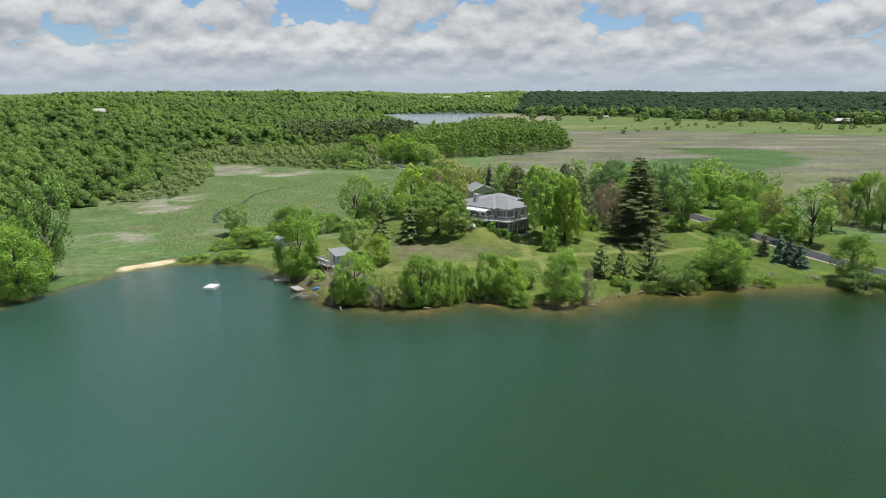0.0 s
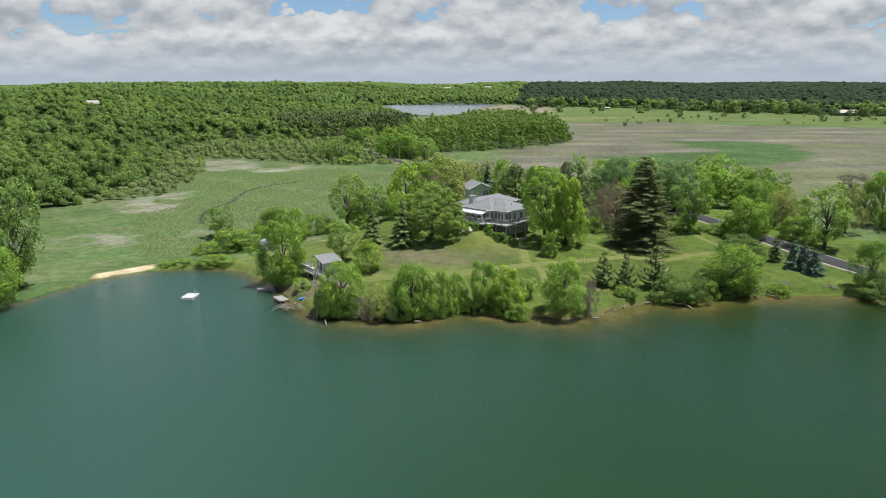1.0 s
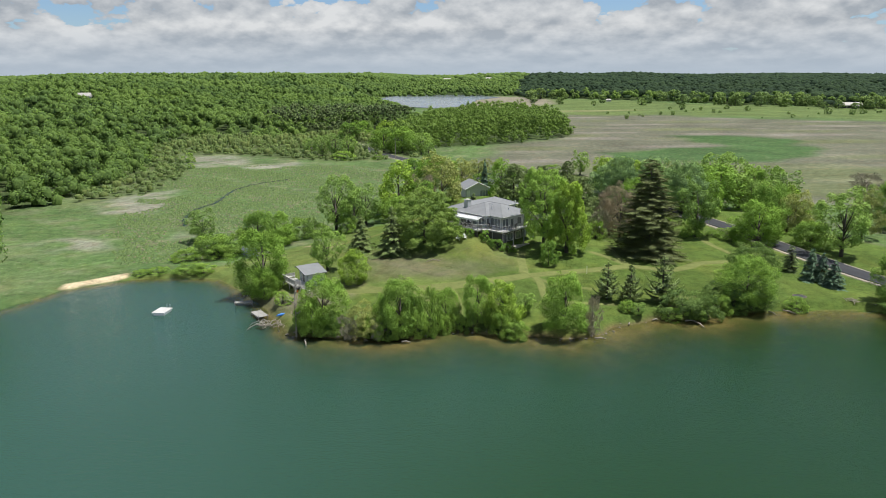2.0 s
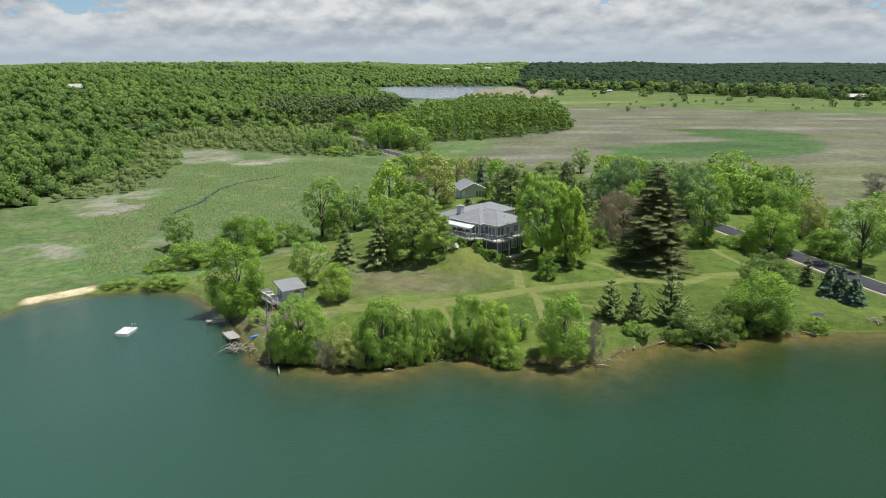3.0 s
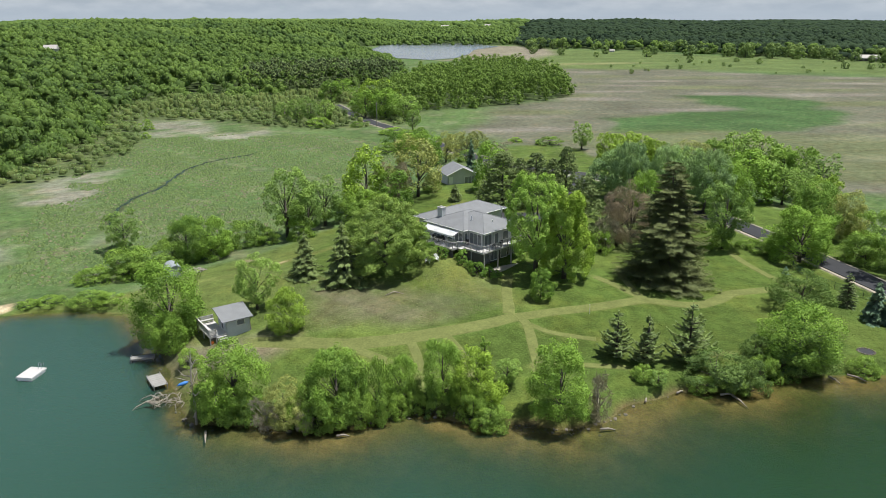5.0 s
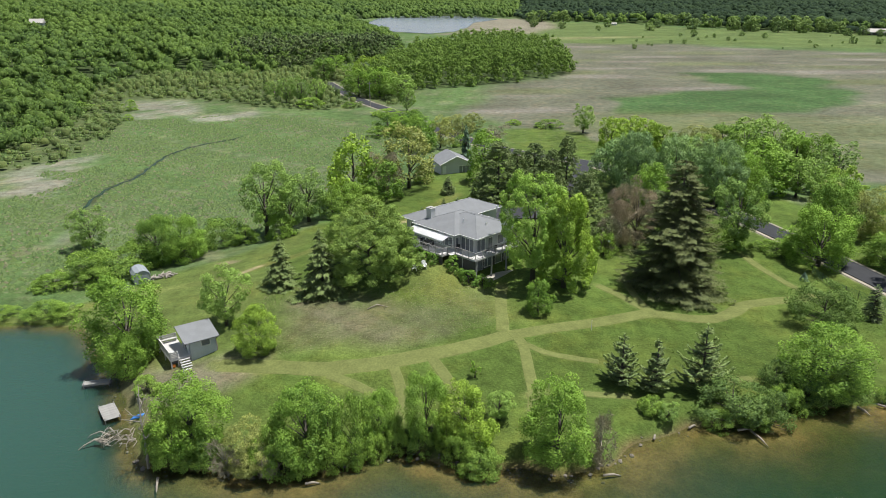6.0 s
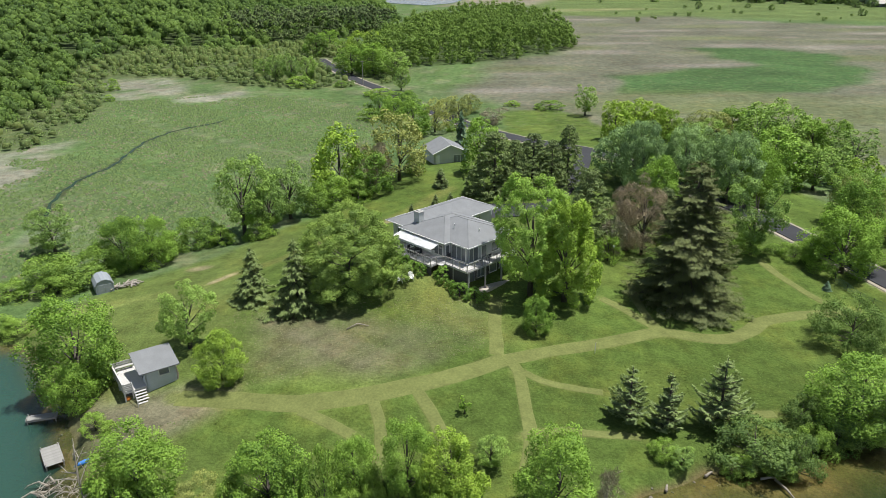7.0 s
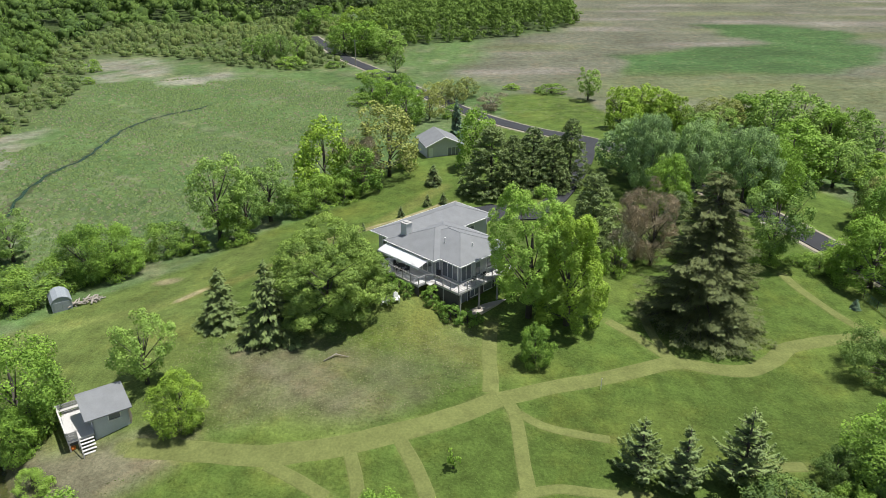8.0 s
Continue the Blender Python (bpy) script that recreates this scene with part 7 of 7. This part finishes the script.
# ---- drive and road ----
def ribbon(name, points, wide, lift, mat, label, thick=0.12, fine=2.5, drape=False, vary=0.10):
    """A paved strip that follows the ground."""
    pts = [np.array(p, float) for p in points]
    dense = []
    for i in range(len(pts) - 1):
        p0, p1, p2, p3 = pts[max(i - 1, 0)], pts[i], pts[i + 1], pts[min(i + 2, len(pts) - 1)]
        n = max(1, int(np.linalg.norm(p2 - p1) / fine))
        for k in range(n):
            t = k / n
            dense.append(0.5 * (2 * p1 + (p2 - p0) * t + (2 * p0 - 5 * p1 + 4 * p2 - p3) * t * t + (3 * p1 - p0 - 3 * p2 + p3) * t ** 3))
    dense.append(pts[-1])
    d = np.array(dense)
    way = np.gradient(d, axis=0)
    way /= np.linalg.norm(way, axis=1, keepdims=True)
    side = np.stack([way[:, 1], -way[:, 0]], 1)
    bm = bmesh.new()
    rows = []
    zc = height(d[:, 0], d[:, 1])
    zc = np.convolve(np.r_[zc[:1], zc[:1], zc, zc[-1:], zc[-1:]], np.ones(5) / 5, "valid")
    if drape:
        for f, drop in ((-0.66, lift + 0.03), (-0.5, 0.0), (-0.25, 0.0), (0.0, 0.0), (0.25, 0.0), (0.5, 0.0), (0.66, lift + 0.03)):
            e = d + side * wide * f * (1 + vary * wobble(d[:, 0], d[:, 1], 1.6, 4 + f))[:, None]
            rows.append([bm.verts.new((x, y, float(height(x, y)) + lift - drop - (0.12 if k in (0, len(e) - 1) else 0.0))) for k, (x, y) in enumerate(e)])
    for f, drop in () if drape else ((-0.5, thick + 0.5), (-0.5, 0.0), (0.0, -0.05), (0.5, 0.0), (0.5, thick + 0.5)):
        e = d + side * wide * f
        rows.append([bm.verts.new((x, y, max(z, float(height(x, y)) * 0.5 + z * 0.5) + lift - drop)) for (x, y), z in zip(e, zc)])
    for a, b in zip(rows, rows[1:]):
        for k in range(len(d) - 1):
            bm.faces.new((a[k], b[k], b[k + 1], a[k + 1]))
    bmesh.ops.recalc_face_normals(bm, faces=bm.faces)
    return tagged(part(name, bm, mat), label, {"stream": "water", "mown_path": "path"}.get(name, "road"), kind="structure")


ribbon("road", DRIVE, 4.8, 0.22, ASPHALT, "dark smooth asphalt drive with pale gravel edges")
ribbon("road_shoulder", DRIVE, 6.2, 0.10, GRAVEL, "pale gravel shoulder along the asphalt drive")
for k, points in enumerate(PATHS):
    ribbon("mown_path", points, PATH_WIDTHS[k], 0.02 + 0.003 * k, MOWN, "pale mown grass path across the rough lawn", fine=0.6, drape=True)
ribbon("driveway", [(28, 195.5), (22, 194.5), (15, 192)], 7.0, 0.12, ASPHALT, "asphalt parking pad behind the house")
ribbon("driveway", SPUR, 3.4, 0.16, ASPHALT, "asphalt driveway from the road to the house")


# stream through the marsh
stream = ribbon("stream", STREAM, 0.6, 0.04, WATER, "narrow dark stream winding through the marsh", drape=True, vary=1.1, fine=1.2)
stream.data.attributes.new("murk", "FLOAT", "POINT").data.foreach_set("value", np.ones(len(stream.data.vertices), np.float32))


# ---- small things outdoors ----
def build_log(name, points, radii, label, category="log"):
    return tagged(part(name, tube(bmesh.new(), points, radii, 7), DRIFT, smooth=True), label, category)


rng = np.random.default_rng(77)
pile = tagged(new("brush_pile"), "loose pile of split pale logs and branches", "wood pile")
for i in range(34):
    x, y = -36.6 + 2.9 * rng.uniform() , 167.4 + rng.uniform(-0.5, 0.9)
    y += 0.45 * (x + 36.6)
    z = float(height(x, y)) + 0.08 + 0.35 * rng.uniform()
    a, n = rng.uniform(0, 6.28), rng.uniform(0.4, 1.1)
    part("log", tube(bmesh.new(), [(x - n * math.cos(a), y - n * math.sin(a), z), (x + n * math.cos(a), y + n * math.sin(a), z + rng.uniform(-0.1, 0.15))], [0.09, 0.07], 6), PALE_WOOD, pile)

# driftwood heap at the point
heap = tagged(new("driftwood"), "tangled heap of bleached driftwood at the waterline", "driftwood")
for i in range(40):
    x, y = -25.6 + 3.4 * rng.uniform(), 123.8 + 2.2 * rng.uniform()
    z = max(0.0, float(height(x, y))) + 0.05 + 0.8 * rng.uniform() ** 2
    a, n, up = rng.uniform(0, 6.28), rng.uniform(0.4, 1.2), rng.uniform(-0.3, 0.6)
    p = Vector((x, y, z))
    d = Vector((math.cos(a), math.sin(a), 0.4 * up))
    bend = Vector((rng.normal(), rng.normal(), abs(rng.normal()))) * 0.35 * n
    part("branch", tube(bmesh.new(), [p - d * n, p - 0.3 * d * n + bend, p + 0.4 * d * n + 0.7 * bend, p + d * n], [0.05, 0.045, 0.035, 0.012], 5), DRIFT, heap)
for x, y, a, n in ((-25.0, 125.2, 172, 2.6), (-24.8, 124.4, 200, 2.9), (-25.2, 124.0, 188, 2.0), (-24.6, 125.6, 150, 2.0)):
    r = radians(a)
    part("branch", tube(bmesh.new(), [(x, y, 0.5), (x + 0.4 * n * math.cos(r), y + 0.4 * n * math.sin(r) + 0.2, 0.75), (x + 0.8 * n * math.cos(r), y + 0.8 * n * math.sin(r), 0.35), (x + n * math.cos(r), y + n * math.sin(r) - 0.1, -0.1)], [0.12, 0.09, 0.06, 0.02], 6), DRIFT, heap)
for i, (x, y, a, n) in enumerate(((41.5, 126.3, -70, 2.6), (40.2, 126.4, 15, 1.9), (35.2, 126.8, 40, 1.6), (24.6, 118.9, 12, 1.8), (57.6, 131.4, -35, 2.2), (55.1, 130.9, -60, 1.5), (31, 124.8, 70, 1.6), (-3.5, 117.7, 20, 1.4), (-17.6, 118.6, -75, 2.0))):
    r = radians(a)
    build_log("fallen_log", [(x, y, 0.22), (x + 0.55 * n * math.cos(r), y + 0.55 * n * math.sin(r), 0.2), (x + n * math.cos(r), y + n * math.sin(r), -0.1)], [0.14, 0.11, 0.06], "bleached fallen log lying in the shallows")
build_log("fallen_branch", [(-0.6, 148.6, float(height(-0.6, 148.6)) + 0.1), (0.6, 149.6, float(height(0.6, 149.6)) + 0.3), (2.0, 149.4, float(height(2, 149.4)) + 0.12)], [0.06, 0.09, 0.03], "bare fallen branch on the lawn", "branch")

# rocks of the bank
for i in range(90):
    s = rng.uniform()
    k = int(9 + 15 * s)
    (x1, y1), (x2, y2) = SHORE[k], SHORE[k + 1]
    f = rng.uniform()
    x, y = x1 + (x2 - x1) * f + rng.normal() * 0.4, y1 + (y2 - y1) * f + rng.normal() * 0.5
    bm = bmesh.new()
    bmesh.ops.create_icosphere(bm, subdivisions=1, radius=1)
    for v in bm.verts:
        v.co *= 1 + 0.25 * rng.normal() * 0.6
    rock = tagged(part("rock", bm, STONE), "rough grey-brown stone on the lake bank", "rock", "bank stones")
    r = 0.12 + 0.32 * rng.uniform() ** 3
    rock.matrix_basis = pose(x, y, float(height(x, y)) + 0.02, 0, 0, 360 * rng.uniform()) @ Matrix.Diagonal((r, r * 0.8, r * 0.6, 1))


def lamp_post(x, y):
    p = tagged(new("lamp_post"), "slim dark lamp post with white globe", "lamp post")
    p.matrix_basis = ground_pose(x, y)
    part("pole", tube(bmesh.new(), [(0, 0, -0.2), (0, 0, 2.7)], [0.05, 0.04], 8), METAL, p)
    bm = bmesh.new()
    bmesh.ops.create_uvsphere(bm, u_segments=14, v_segments=8, radius=0.2)
    bmesh.ops.translate(bm, verts=bm.verts, vec=(0, 0, 2.88))
    part("globe", bm, PLASTIC, p, smooth=True)


lamp_post(35.8, 170.6)
lamp_post(58.5, 176.0)

stake = tagged(new("marker_pole"), "thin white marker pole standing in the grass", "pole")
stake.matrix_basis = ground_pose(28.4, 145.6)
part("rod", tube(bmesh.new(), [(0, 0, -0.2), (0, 0, 1.3)], [0.035, 0.03], 6), PLASTIC, stake)
part("cap", tube(bmesh.new(), [(0, 0, 1.3), (0, 0, 1.36)], [0.05, 0.03], 6), PLASTIC, stake)


def chain_fence(points):
    f = tagged(new("chain_link_fence"), "low green chain-link fence along the garden edge", "fence")
    green = material("green_wire", (0.10, 0.19, 0.13), 0.6, vary=0.2)
    for (x1, y1), (x2, y2) in zip(points, points[1:]):
        n = max(1, round(math.hypot(x2 - x1, y2 - y1) / 2.4))
        for k in range(n + 1):
            x, y = x1 + (x2 - x1) * k / n, y1 + (y2 - y1) * k / n
            z = float(height(x, y))
            part("post", tube(bmesh.new(), [(x, y, z - 0.2), (x, y, z + 1.25)], [0.04, 0.04], 6), METAL, f)
        bm = bmesh.new()
        za, zb = float(height(x1, y1)), float(height(x2, y2))
        for lift in np.arange(0.05, 1.25, 0.075):
            tube(bm, [(x1, y1, za + lift), (x2, y2, zb + lift)], [0.008, 0.008], 3)
        for k in range(n * 22):
            a, b = k / (n * 22), (k + 1) / (n * 22)
            tube(bm, [(x1 + (x2 - x1) * a, y1 + (y2 - y1) * a, za + (zb - za) * a + 0.03), (x1 + (x2 - x1) * b, y1 + (y2 - y1) * b, za + (zb - za) * b + 1.22)], [0.007, 0.007], 3)
        part("mesh_panel", bm, green, f)


chain_fence([(66.8, 166.8), (67.4, 161.2), (69.4, 158.0), (73.5, 153)])


def utility_pole(x, y, tall):
    p = tagged(new("utility_pole"), "tall weathered wooden utility pole by the road", "pole")
    p.matrix_basis = ground_pose(x, y)
    part("pole", tube(bmesh.new(), [(0, 0, -0.3), (0, 0, tall)], [0.16, 0.11], 8), PALE_WOOD, p)
    part("crossarm", boxes((-0.9, -0.06, tall - 0.7, 0.9, 0.06, tall - 0.55)), PALE_WOOD, p)


utility_pole(-19.5, 352, 9.5)

sign = tagged(new("mailbox"), "white mailbox on a post beside the drive", "mailbox")
sign.matrix_basis = ground_pose(38.6, 228.5, 20)
part("post", boxes((-0.06, -0.06, -0.2, 0.06, 0.06, 1.35), bevel=0.01), TRIM, sign)
part("arm", boxes((-0.06, -0.35, 1.2, 0.5, -0.02, 1.5), bevel=0.04), TRIM, sign)

# kayak hull added in place of a blue tarp
boat = tagged(new("kayak"), "blue hull shape standing in for a tarp on the bank", "kayak")
boat.matrix_basis = ground_pose(-23.0, 128.2, 35) @ Matrix.Diagonal((0.7, 0.7, 0.7, 1))
part("hull", tube(bmesh.new(), [(-1.4, 0, 0.12), (-0.9, 0, 0.22), (0, 0, 0.27), (0.9, 0, 0.22), (1.4, 0, 0.12)], [0.03, 0.24, 0.34, 0.24, 0.03], 10), BLUE, boat, smooth=True)


# ---- far buildings ----
def barn(name, x, y, turn, wide, deep, wall, rise, label, roof_mat, wall_mat):
    b = tagged(new(name), label, "building")
    b.matrix_basis = ground_pose(x, y, turn, 0.3)
    part("wall", boxes((-wide / 2, -deep / 2, 0, wide / 2, deep / 2, wall)), wall_mat, b)
    bm = bmesh.new()
    ring = [(-deep / 2 - 0.6, wall - 0.2), (0, wall + rise), (deep / 2 + 0.6, wall - 0.2), (deep / 2 + 0.6, wall - 0.5), (-deep / 2 - 0.6, wall - 0.5)]
    f = [bm.verts.new((-wide / 2 - 0.5, p, z)) for p, z in ring]
    k = [bm.verts.new((wide / 2 + 0.5, p, z)) for p, z in ring]
    bm.faces.new(f)
    bm.faces.new(k[::-1])
    for i in range(5):
        bm.faces.new((f[i], k[i], k[(i + 1) % 5], f[(i + 1) % 5]))
    bmesh.ops.recalc_face_normals(bm, faces=bm.faces)
    part("roof", bm, roof_mat, b)
    for s in (-0.3, 0.0, 0.3):
        w = part("window", boxes((s * wide - 0.7, -deep / 2 - 0.06, 1.2, s * wide + 0.7, -deep / 2 - 0.005, 2.6)), TRIM, b)
        part("pane", boxes((s * wide - 0.55, -deep / 2 - 0.09, 1.32, s * wide + 0.55, -deep / 2 - 0.062, 2.5)), GLASS, w)
    return b


PALE_ROOF = material("pale_metal_roof", (0.42, 0.40, 0.37), 0.6, vary=0.1)
barn("barn", 437, 812, -12, 19, 11, 3.6, 3.0, "long low barn with pale roof in a far field", PALE_ROOF, DARK_SIDING)
barn("outbuilding", 226, 1030, 0, 6, 5, 2.4, 1.2, "small pale-roofed hut at the edge of the far forest", PALE_ROOF, SIDING)
barn("farmhouse", 12, 2050, 8, 20, 12, 12, 4, "white farm building on the wooded skyline", PALE_ROOF, TRIM)
barn("farmhouse", 128, 2120, -14, 15, 11, 12, 4, "white farm building on the wooded skyline", PALE_ROOF, TRIM)


# things by the boathouse
bm = bmesh.new()
bmesh.ops.create_uvsphere(bm, u_segments=14, v_segments=9, radius=0.24)
buoy = tagged(part("orange_buoy", bm, material("orange_plastic", (0.75, 0.22, 0.04), 0.5, vary=0.15), smooth=True), "orange plastic buoy lying below the boathouse deck", "buoy")
buoy.matrix_basis = ground_pose(-22.3, 137.1, 0, -0.2)

stack = tagged(new("board_stack"), "leaning stack of pale boards at the boathouse end wall", "boards")
stack.matrix_basis = ground_pose(-17.9, 140.1, 35.5)
for k, (y, tall) in enumerate(((0.0, 1.7), (0.3, 1.3), (0.55, 1.6), (0.9, 1.1))):
    part("board", boxes((-0.05, y, -0.15, 0.03, y + 0.24, tall), m=pose(0.1 * k, 0, 0, 0, -9)), PALE_WOOD, stack)

barn("barn", -280, 605, 14, 8.5, 7, 10.2, 2.6, "large barn with pale roof above the woodland", PALE_ROOF, SIDING)

# fire pit and branch heap on the right-hand lawn
pit = tagged(new("fire_pit"), "round fire pit with dark ash and grey stones", "fire pit")
pit.matrix_basis = ground_pose(62.4, 136.1)
bm = bmesh.new()
part("ash_bed", tube(bm, [(0, 0, -0.2), (0, 0, 0.05)], [0.95, 0.9], 20), METAL, pit)
for k in range(17):
    a = 2 * math.pi * k / 17
    bm = bmesh.new()
    bmesh.ops.create_icosphere(bm, subdivisions=1, radius=0.17)
    for v in bm.verts:
        v.co = Vector((v.co.x * rng.uniform(0.8, 1.2), v.co.y * rng.uniform(0.7, 1.1), 0.7 * v.co.z))
    bmesh.ops.translate(bm, verts=bm.verts, vec=(1.02 * math.cos(a), 1.02 * math.sin(a), 0.05))
    part("stone", bm, STONE, pit)
scrap = tagged(new("branch_heap"), "small heap of dry brown branches on the grass", "branches")
for k in range(22):
    x, y = 70.1 + rng.normal() * 0.7, 133.5 + rng.normal() * 0.5
    z = float(height(x, y)) + 0.05 + 0.4 * rng.uniform()
    a, n = rng.uniform(0, 6.28), rng.uniform(0.3, 0.8)
    part("branch", tube(bmesh.new(), [(x - n * math.cos(a), y - n * math.sin(a), z), (x, y, z + 0.1), (x + n * math.cos(a), y + n * math.sin(a), z)], [0.05, 0.04, 0.015], 5), DRIFT, scrap)
